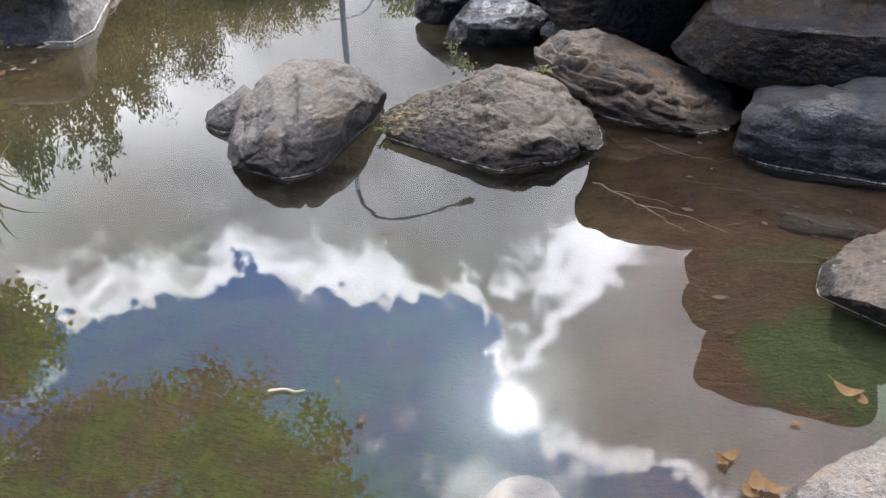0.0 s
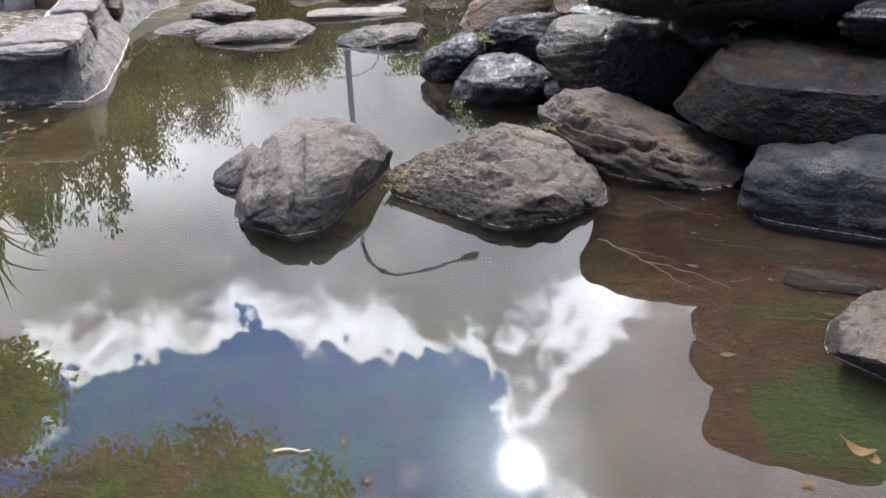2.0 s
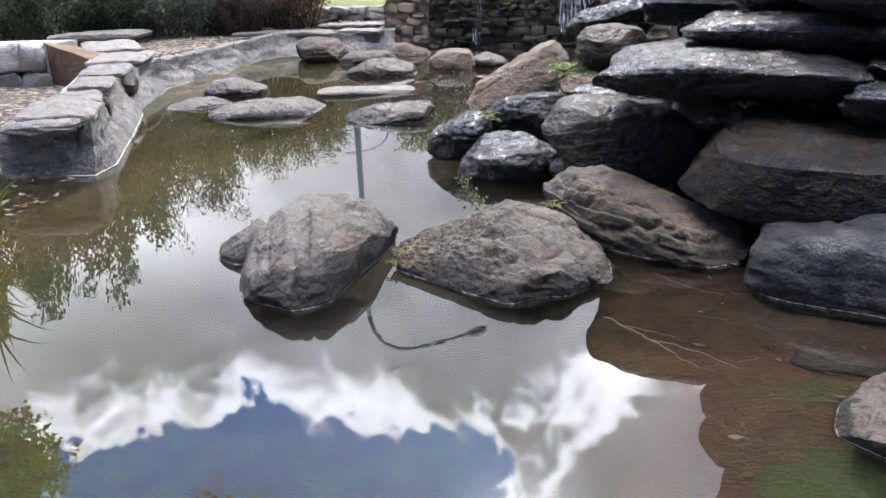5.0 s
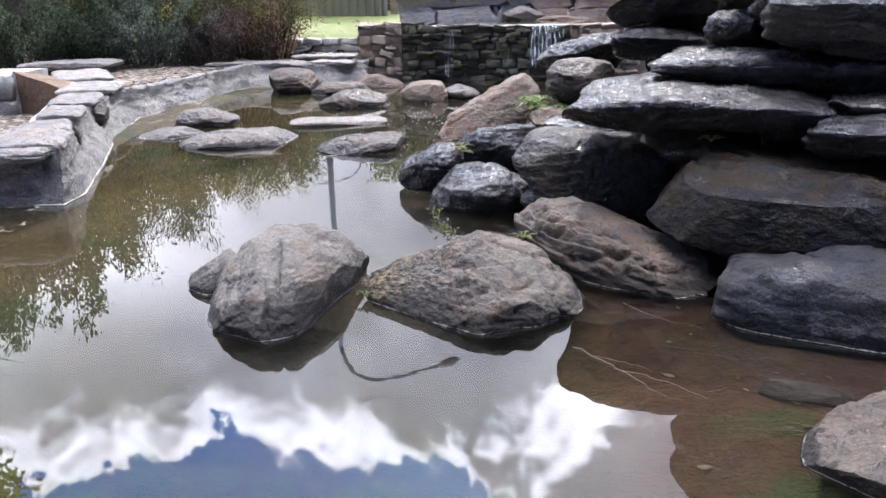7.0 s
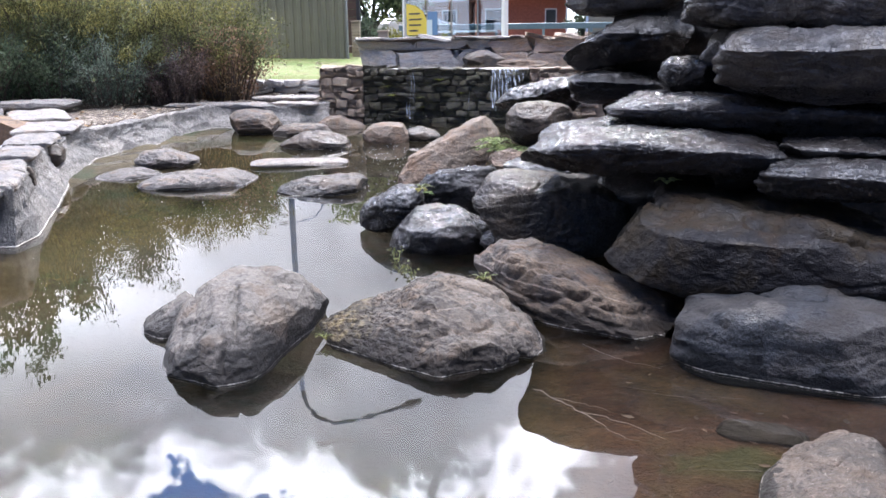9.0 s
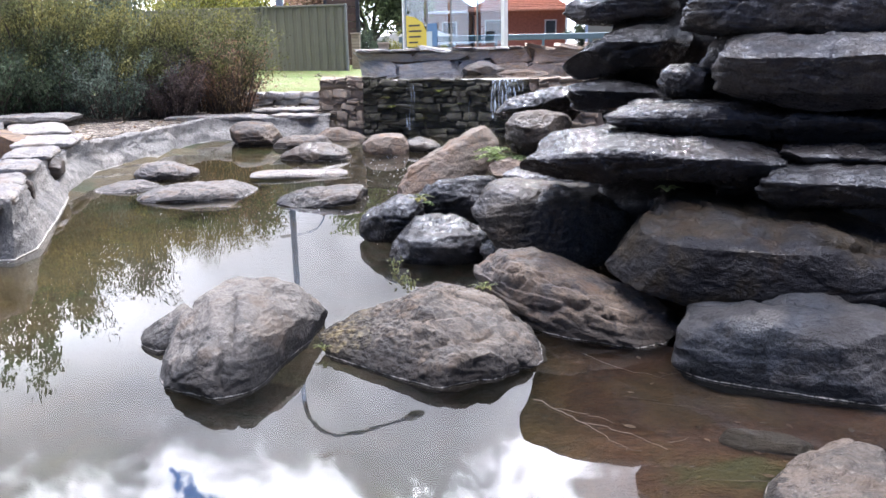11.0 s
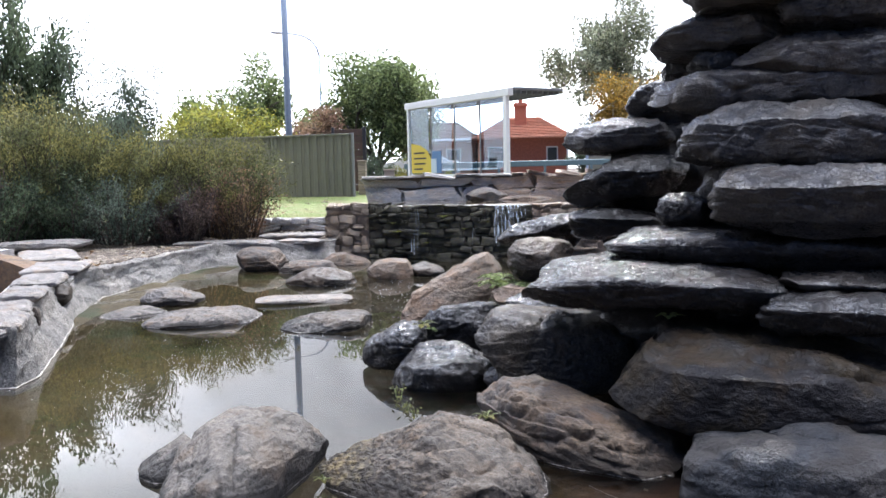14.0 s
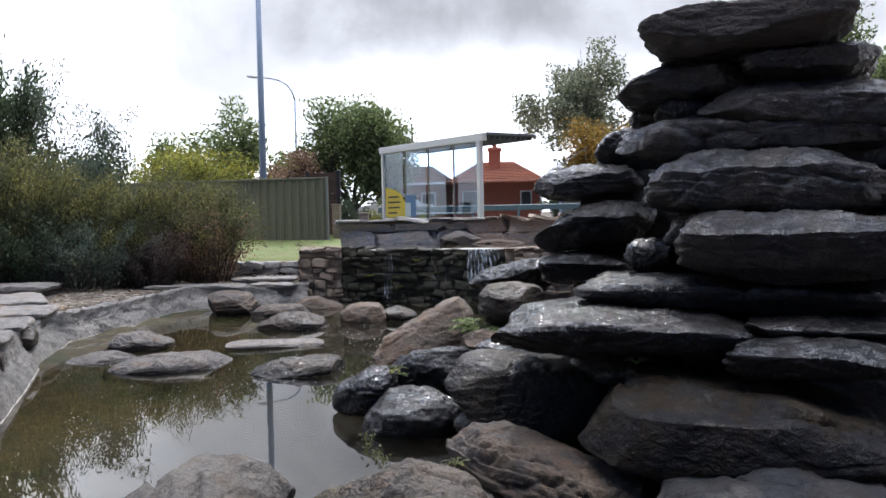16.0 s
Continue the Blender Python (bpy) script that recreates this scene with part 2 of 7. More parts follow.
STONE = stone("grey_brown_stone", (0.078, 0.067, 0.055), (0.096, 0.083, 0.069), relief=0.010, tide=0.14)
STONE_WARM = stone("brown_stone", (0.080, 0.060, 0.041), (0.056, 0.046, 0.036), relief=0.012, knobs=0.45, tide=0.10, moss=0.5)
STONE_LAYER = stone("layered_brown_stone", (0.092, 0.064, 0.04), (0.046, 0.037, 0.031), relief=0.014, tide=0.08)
STONE_RUST = stone("rust_stained_stone", (0.15, 0.088, 0.042), (0.085, 0.055, 0.035), relief=0.014)
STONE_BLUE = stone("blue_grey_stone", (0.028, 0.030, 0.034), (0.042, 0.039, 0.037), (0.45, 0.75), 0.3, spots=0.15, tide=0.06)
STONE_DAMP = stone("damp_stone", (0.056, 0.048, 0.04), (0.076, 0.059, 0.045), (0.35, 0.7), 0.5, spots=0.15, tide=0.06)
STONE_WET = stone("wet_dark_stone", (0.013, 0.0125, 0.013), (0.021, 0.018, 0.017), (0.5, 0.8), 1.0, relief=0.018, spots=0.12)
# wet dark stone again, the light on the upper slabs put into its colour
STONE_WET_LIT = stone("wet_dark_stone_lit", (0.034, 0.033, 0.036), (0.048, 0.042, 0.037), (0.5, 0.8), 1.0, relief=0.018, spots=0.12)
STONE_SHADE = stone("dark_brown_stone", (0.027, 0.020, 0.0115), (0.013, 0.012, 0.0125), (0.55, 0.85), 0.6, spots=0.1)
STONE_BLOCK = stone("wet_brown_grey_stone", (0.058, 0.049, 0.039), (0.040, 0.036, 0.033), (0.5, 0.8), 0.75, spots=0.12)
STONE_DARK = stone("dry_dark_stone", (0.048, 0.042, 0.039), (0.062, 0.053, 0.047), (0.55, 0.85))
STONE_RED = stone("red_brown_stone", (0.15, 0.104, 0.07), (0.122, 0.096, 0.072), spots=0.15)
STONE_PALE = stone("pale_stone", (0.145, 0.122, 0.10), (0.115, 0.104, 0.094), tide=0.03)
STONE_WHITE = stone("cream_stone", (0.19, 0.165, 0.14), (0.16, 0.14, 0.12), spots=0.15)
STONE_COPING = stone("coping_stone", (0.24, 0.216, 0.19), (0.20, 0.184, 0.168), spots=0.25)
STONE_WALL = stone("walling_stone", (0.42, 0.32, 0.225), (0.33, 0.275, 0.22), relief=0.012, scale=1.6)
STONE_WALL_WET = stone("wet_walling_stone", (0.075, 0.062, 0.05), (0.10, 0.09, 0.05), (0.3, 0.5), 0.9, relief=0.015, scale=1.6, stain=(0.3, 0.5, 0.2))
STONE_GREY = stone("grey_walling_stone", (0.46, 0.455, 0.455), (0.50, 0.455, 0.40), relief=0.016)
STONE_TAN = stone("tan_walling_stone", (0.58, 0.44, 0.32), (0.50, 0.41, 0.34), relief=0.016)


def render_build(n, where, chance):
    big = n.noise(where, 1.4, 5.0, 0.6)
    grit = n.noise(where, 42.0, 5.0, 0.75, 0.3)
    mid = n.noise(where, 11.0, 6.0, 0.7, 0.4)
    pebbles = n.add("ShaderNodeTexVoronoi", Vector=where, Scale=38.0).outputs[0]
    tone = n.math("ADD", n.math("MULTIPLY", mid, 0.4), n.math("MULTIPLY", grit, 0.6))
    col = n.mix(n.step(big, 0.42, 0.6), shade(n, tone, (0.33, 0.303, 0.268), 0.35, 1.6, 0.16), shade(n, tone, (0.225, 0.213, 0.195), 0.4, 1.6, 0.16))
    col = n.mix(n.step(n.noise(where, 5.0, 6.0, 0.7), 0.58, 0.66, 0.0, 0.6), col, (0.055, 0.05, 0.048))
    return dict(Base_Color=col, Roughness=0.9), n.math("SUBTRACT", n.math("ADD", n.math("MULTIPLY", mid, 0.8), n.math("MULTIPLY", grit, 0.8)), n.math("MULTIPLY", pebbles, 0.35)), 0.06


CONCRETE = stuff("rendered_bank", render_build)


def bed_build(n, where, chance):
    big = n.noise(where, 0.9, 4.0, 0.6)
    mid = n.noise(where, 6.0, 7.0, 0.65, 0.5)
    fine = n.noise(where, 55.0, 4.0, 0.7)
    flecks = n.noise(n.vmath("MULTIPLY", where, (1.0, 2.2, 1.0)), 26.0, 4.0, 0.7, 0.5)
    x, y, z = n.add("ShaderNodeSeparateXYZ", i0=where).outputs[:3]
    tone = n.math("ADD", n.math("MULTIPLY", mid, 0.45), n.math("ADD", n.math("MULTIPLY", fine, 0.25), n.math("MULTIPLY", flecks, 0.3)))
    # red-brown silt by the fountain, olive mud by the bank
    col = n.mix(n.step(n.math("ADD", x, n.math("MULTIPLY", n.math("SUBTRACT", big, 0.5), 1.5)), 0.4, 1.2), shade(n, tone, (0.052, 0.037, 0.011), 0.4, 1.7, 0.16), shade(n, tone, (0.031, 0.0118, 0.0039), 0.3, 2.2, 0.13))
    weed = n.math("MULTIPLY", n.step(n.math("ADD", n.math("MULTIPLY", big, 0.6), n.math("MULTIPLY", mid, 0.4)), 0.50, 0.58), n.step(x, -0.2, 0.6, 0.9, 0.25))
    # a mat of bright weed in the near shallows
    mat_x, mat_y = n.math("DIVIDE", n.math("SUBTRACT", x, 1.66), 0.42), n.math("DIVIDE", n.math("SUBTRACT", y, 2.15), 0.36)
    mat = n.math("ADD", n.math("ADD", n.math("MULTIPLY", mat_x, mat_x), n.math("MULTIPLY", mat_y, mat_y)), n.math("MULTIPLY", n.math("SUBTRACT", mid, 0.5), 2.2))
    strip_x, strip_y = n.math("DIVIDE", n.math("SUBTRACT", x, 1.62), 0.34), n.math("DIVIDE", n.math("SUBTRACT", y, 2.83), 0.13)
    strip = n.math("ADD", n.math("ADD", n.math("MULTIPLY", strip_x, strip_x), n.math("MULTIPLY", strip_y, strip_y)), n.math("MULTIPLY", n.math("SUBTRACT", mid, 0.5), 3.0))
    mat = n.math("MAXIMUM", n.step(mat, 0.6, 1.2, 1.0, 0.0), n.step(strip, 0.5, 1.3, 0.6, 0.0))
    weed = n.math("MAXIMUM", weed, mat)
    col = n.mix(weed, col, shade(n, n.math("ADD", n.math("MULTIPLY", fine, 0.5), n.math("MULTIPLY", flecks, 0.5)), (0.018, 0.027, 0.003), 0.4, 1.9))
    # mud of the deep middle, darkened in colour for light lost in the water
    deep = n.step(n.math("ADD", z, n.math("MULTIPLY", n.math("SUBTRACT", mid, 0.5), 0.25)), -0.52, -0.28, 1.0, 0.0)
    dim_mud = n.mix(n.step(mid, 0.44, 0.58), shade(n, tone, (0.017, 0.016, 0.005), 0.4, 1.8, 0.16), shade(n, tone, (0.021, 0.013, 0.006), 0.4, 1.7, 0.16))
    col = n.mix(deep, col, dim_mud)
    near = n.math("MULTIPLY", n.step(n.math("ADD", y, n.math("MULTIPLY", n.math("SUBTRACT", big, 0.5), 1.2)), 2.2, 3.4, 1.0, 0.0), n.step(x, 0.2, 0.9, 1.0, 0.0))
    weedy = n.mix(n.step(n.noise(where, 3.2, 5.0, 0.6, 0.8), 0.44, 0.56), shade(n, tone, (0.028, 0.034, 0.004), 0.3, 1.9, 0.16), shade(n, tone, (0.032, 0.022, 0.007), 0.3, 1.8, 0.16))
    col = n.mix(near, col, weedy)
    return dict(Base_Color=col, Roughness=0.95), n.math("ADD", mid, n.math("MULTIPLY", flecks, 0.4)), 0.05


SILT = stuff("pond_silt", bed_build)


def grass_build(n, where, chance):
    col = shade(n, n.noise(where, 30.0, 5.0, 0.7), (0.16, 0.21, 0.05), 0.6, 1.5)
    col = n.mix(n.step(n.noise(where, 1.2, 4.0), 0.4, 0.65), col, (0.22, 0.21, 0.08))
    return dict(Base_Color=col, Roughness=0.9), n.noise(where, 50.0, 3.0), 0.05


LAWN = stuff("mown_grass", grass_build)


def mulch_build(n, where, chance):
    chips = n.add("ShaderNodeTexVoronoi", Vector=n.vmath("MULTIPLY", where, (1.0, 1.6, 1.0)), Scale=16.0)
    tone = n.add("ShaderNodeSeparateColor", i0=chips.outputs[1]).outputs[0]
    col = n.ramp(tone, (0.1, (0.04, 0.03, 0.022)), (0.5, (0.09, 0.066, 0.046)), (0.8, (0.19, 0.15, 0.105)), (0.95, (0.44, 0.38, 0.30)))
    return dict(Base_Color=col, Roughness=0.95), n.math("SUBTRACT", 1.0, chips.outputs[0]), 0.04


MULCH = stuff("bark_mulch", mulch_build)


def plain(name, colour, rough=0.5, metal=0.0, vary=0.15, grain=12.0, bump=0.002):
    def build(n, where, chance):
        tone = n.math("ADD", n.math("MULTIPLY", n.noise(where, grain, 5.0, 0.6), 0.8), n.math("MULTIPLY", chance, 0.2))
        return dict(Base_Color=shade(n, tone, colour, 1 - vary, 1 + vary), Roughness=rough, Metallic=metal), n.noise(where, grain * 6, 3.0), bump
    return stuff(name, build)


ASPHALT = plain("asphalt", (0.055, 0.055, 0.057), 0.9, vary=0.3, grain=5, bump=0.01)
FENCE_PAINT = plain("olive_steel", (0.20, 0.19, 0.145), 0.45, vary=0.1, grain=3)
POST_GREY = plain("grey_steel", (0.22, 0.22, 0.215), 0.5)
DARK_STEEL = plain("dark_steel", (0.03, 0.03, 0.035), 0.5)
GALV = plain("grey_blue_painted_steel", (0.38, 0.46, 0.58), 0.5)
WHITE_PAINT = plain("white_paint", (0.72, 0.71, 0.68), 0.45, vary=0.06)
GREY_ROOF = plain("grey_sheet_roof", (0.16, 0.165, 0.17), 0.5)
POSTER_YELLOW = plain("yellow_poster", (0.62, 0.47, 0.04), 0.6, vary=0.08)
POSTER_BLUE = plain("blue_poster", (0.09, 0.19, 0.36), 0.6, vary=0.1)
POSTER_PALE = plain("pale_poster", (0.5, 0.58, 0.62), 0.6, vary=0.1)
INK = plain("dark_ink", (0.06, 0.05, 0.03), 0.7)
TEAL = plain("blue_green_rail_paint", (0.13, 0.20, 0.22), 0.5)
BRICK = plain("red_brick", (0.38, 0.135, 0.085), 0.85, vary=0.35, grain=9, bump=0.006)
BRICK_BROWN = plain("brown_brick", (0.33, 0.16, 0.09), 0.85, vary=0.35, grain=9, bump=0.006)
PIER = plain("cream_brick", (0.36, 0.29, 0.22), 0.85, vary=0.3, grain=6, bump=0.006)
TILES = plain("terracotta_tiles", (0.40, 0.17, 0.10), 0.75, vary=0.35, grain=7, bump=0.006)
TILES_BROWN = plain("brown_tiles", (0.25, 0.15, 0.10), 0.8, vary=0.3, grain=7, bump=0.006)
TIMBER = plain("dark_timber", (0.09, 0.055, 0.04), 0.7, vary=0.3)
DARK_PANE = plain("dark_window", (0.02, 0.022, 0.025), 0.1, vary=0.2)
SOLAR = plain("solar_panel", (0.03, 0.045, 0.09), 0.15, vary=0.1)
BARK = plain("bark", (0.085, 0.065, 0.05), 0.95, vary=0.4, grain=14, bump=0.02)
BARK_PALE = plain("pale_bark", (0.26, 0.22, 0.18), 0.9, vary=0.35, grain=6, bump=0.02)
TWIG = plain("dead_twig", (0.19, 0.15, 0.115), 0.8, vary=0.3)
STRAW = plain("dry_straw", (0.36, 0.31, 0.23), 0.8, vary=0.2)
PALE_SCUM = plain("pale_lime_line", (0.5, 0.46, 0.40), 0.9, vary=0.4, grain=30)


def glass_build(n, where, chance):
    return dict(Base_Color=(0.50, 0.66, 0.82), Roughness=0.0, Transmission_Weight=1.0, IOR=1.45), None, 0


GLASS = stuff("clear_glass", glass_build)


def water_build(n, where, chance):
    slow = n.noise(n.vmath("MULTIPLY", where, (1.0, 1.6, 1.0)), 1.7, 3.0, 0.5)
    quick = n.noise(n.vmath("MULTIPLY", where, (1.0, 2.2, 1.0)), 9.0, 2.0, 0.5)
    return dict(Base_Color=(0.80, 0.78, 0.68), Roughness=0.0, Transmission_Weight=1.0, IOR=WATER_IOR, Specular_IOR_Level=0.5), n.math("ADD", slow, n.math("MULTIPLY", quick, 0.10)), 0.00042


WATER = stuff("pond_water", water_build)


def falling_build(n, where, chance):
    streak = n.noise(n.vmath("MULTIPLY", where, (30.0, 30.0, 1.5)), 1.0, 4.0, 0.6)
    return dict(Base_Color=(0.82, 0.9, 0.97), Roughness=0.2, Alpha=n.step(streak, 0.42, 0.70, 0.04, 0.7)), streak, 0.01


FALLING = stuff("falling_water", falling_build)


def leaves(name, colour, other, through=0.45):
    """Leaf material: thin, lit from both sides, two tones by clump and leaf."""
    m = bpy.data.materials.new(name)
    m.use_nodes = True
    n = Nodes(m.node_tree)
    where = n.add("ShaderNodeTexCoord").outputs["Object"]
    chance = n.add("ShaderNodeNewGeometry").outputs["Random Per Island"]
    col = n.mix(n.step(n.noise(where, 1.3, 4.0, 0.6), 0.38, 0.62), shade(n, chance, colour, 0.55, 1.6), shade(n, chance, other, 0.55, 1.6))
    front = n.add("ShaderNodeBsdfPrincipled", Base_Color=col, Roughness=0.55, Specular_IOR_Level=0.3)
    back = n.add("ShaderNodeBsdfTranslucent", Color=n.mix(0.5, col, (0.5, 0.5, 0.12), "MULTIPLY"))
    back.inputs[0].default_value = (*colour, 1)
    n.tree.links.new(col, back.inputs[0])
    both = n.add("ShaderNodeMixShader", i0=through, i1=front.outputs[0], i2=back.outputs[0])
    n.add("ShaderNodeOutputMaterial", Surface=both.outputs[0])
    return m


LEAF_OLIVE = leaves("olive_leaves", (0.095, 0.105, 0.048), (0.21, 0.195, 0.066))
LEAF_DARK = leaves("dark_leaves", (0.08, 0.105, 0.06), (0.105, 0.135, 0.075))
LEAF_GREY = leaves("grey_green_leaves", (0.13, 0.155, 0.115), (0.10, 0.125, 0.092))
LEAF_RUST = leaves("rusty_stems", (0.25, 0.15, 0.10), (0.22, 0.16, 0.085))
LEAF_GREEN = leaves("fresh_leaves", (0.24, 0.285, 0.115), (0.15, 0.19, 0.08))
LEAF_YELLOW = leaves("yellow_leaves", (0.30, 0.28, 0.05), (0.21, 0.23, 0.05))
LEAF_ORANGE = leaves("orange_leaves", (0.30, 0.18, 0.03), (0.24, 0.17, 0.04))
LEAF_GUM = leaves("gum_leaves", (0.25, 0.26, 0.17), (0.18, 0.20, 0.13))
LEAF_BROWN = leaves("olive_brown_leaves", (0.26, 0.30, 0.05), (0.34, 0.27, 0.06), 0.6)
LEAF_PURPLE = leaves("purplish_leaves", (0.10, 0.075, 0.07), (0.13, 0.09, 0.07))
LEAF_DRY = leaves("fallen_leaves", (0.34, 0.17, 0.06), (0.42, 0.29, 0.13), 0.2)

# ---- building tools ----
def finish(name, verts, faces, material, parent=None, label="", smooth=True):
    """Link a mesh made from arrays as one object."""
    me = bpy.data.meshes.new(name)
    me.from_pydata([tuple(v) for v in verts], [], [tuple(f) for f in faces])
    me.polygons.foreach_set("use_smooth", [smooth] * len(me.polygons))
    me.materials.append(material)
    ob = new(name, me)
    if parent:
        ob.parent = parent
    if label:
        ob["label"] = label
    return ob


def part(name, bm, material, parent=None, label="", smooth=False):
    me = bpy.data.meshes.new(name)
    bm.to_mesh(me)
    bm.free()
    me.polygons.foreach_set("use_smooth", [smooth] * len(me.polygons))
    me.materials.append(material)
    ob = new(name, me)
    if parent:
        ob.parent = parent
    if label:
        ob["label"] = label
    return ob


def base(name, m, label, category, group="", kind=""):
    """An Empty at the foot of a thing."""
    ob = new(name)
    ob.matrix_world = m
    return tagged(ob, label, category, group, kind)


def box(bm, lo, hi, bevel=0.0, turn=None):
    """A bevelled block between two corners, added to bm."""
    made = bmesh.ops.create_cube(bm, size=1)["verts"]
    for v in made:
        v.co = Vector([l + (c + 0.5) * (h - l) for l, h, c in zip(lo, hi, v.co)])
    if bevel:
        edges = {e for v in made for e in v.link_edges}
        made = list({v for f in bmesh.ops.bevel(bm, geom=list(edges), offset=bevel, segments=2, affect="EDGES", profile=0.5)["faces"] for v in f.verts} | {v for v in made if v.is_valid})
    if turn:
        bmesh.ops.transform(bm, matrix=turn, verts=made)
    return bm


def block(lo, hi, bevel=0.0, turn=None):
    return box(bmesh.new(), lo, hi, bevel, turn)


def tube(bm, points, radii, sides=8):
    """A tapered tube along points, added to bm, closed at both ends."""
    rings = []
    for i, p in enumerate(points):
        p = Vector(p)
        ahead = (Vector(points[min(i + 1, len(points) - 1)]) - Vector(points[max(i - 1, 0)])).normalized()
        side = ahead.orthogonal().normalized() if not rings else (last - ahead * last.dot(ahead)).normalized()
        last, up = side, ahead.cross(side)
        rings.append([bm.verts.new(p + radii[i] * (math.cos(a) * side + math.sin(a) * up)) for a in (math.tau * k / sides for k in range(sides))])
    for a, b in zip(rings, rings[1:]):
        for k in range(sides):
            bm.faces.new((a[k], a[(k + 1) % sides], b[(k + 1) % sides], b[k]))
    bm.faces.new(rings[0][::-1])
    bm.faces.new(rings[-1])
    return bm


def lattice(ix, iy, iz, seed):
    """Hashed gradients for the noise below."""
    h = (ix * 374761393 + iy * 668265263 + iz * 2147483647 + seed * 1274126177) & 0xFFFFFFFF
    h = ((h ^ (h >> 13)) * 1274126177) & 0xFFFFFFFF
    h = h ^ (h >> 16)
    return np.stack([(h & 255) / 127.5 - 1, ((h >> 8) & 255) / 127.5 - 1, ((h >> 16) & 255) / 127.5 - 1], -1)


def gradient_noise(p, seed=0):
    """Smooth noise in about -1..1 at the rows of p."""
    cell = np.floor(p).astype(np.int64)
    f = p - cell
    u = f * f * f * (f * (f * 6 - 15) + 10)
    total = 0
    for dx in (0, 1):
        for dy in (0, 1):
            for dz in (0, 1):
                g = lattice(cell[:, 0] + dx, cell[:, 1] + dy, cell[:, 2] + dz, seed)
                dot = (g * (f - (dx, dy, dz))).sum(1)
                w = (u[:, 0] if dx else 1 - u[:, 0]) * (u[:, 1] if dy else 1 - u[:, 1]) * (u[:, 2] if dz else 1 - u[:, 2])
                total = total + w * dot
    return total


def cells(p, seed=0):
    """The distance to the nearest of many scattered points, one to a unit cell."""
    home = np.floor(p - 0.5).astype(np.int64)
    best = np.full(len(p), 9.0)
    for dx in (0, 1):
        for dy in (0, 1):
            for dz in (0, 1):
                at = home + (dx, dy, dz)
                spot = at + 0.5 + 0.33 * lattice(at[:, 0], at[:, 1], at[:, 2], seed)
                best = np.minimum(best, ((p - spot) ** 2).sum(1))
    return np.sqrt(best)


def fractal(p, octaves, seed=0):
    return sum(gradient_noise(p * 2**k, seed + k) / 2**k for k in range(octaves))


SPHERES = {}


def sphere(level):
    """Directions and triangles of a fine ball."""
    if level not in SPHERES:
        bm = bmesh.new()
        bmesh.ops.create_icosphere(bm, subdivisions=level, radius=1)
        SPHERES[level] = (np.array([v.co[:] for v in bm.verts]), [tuple(v.index for v in f.verts) for f in bm.faces])
        bm.free()
    return SPHERES[level]


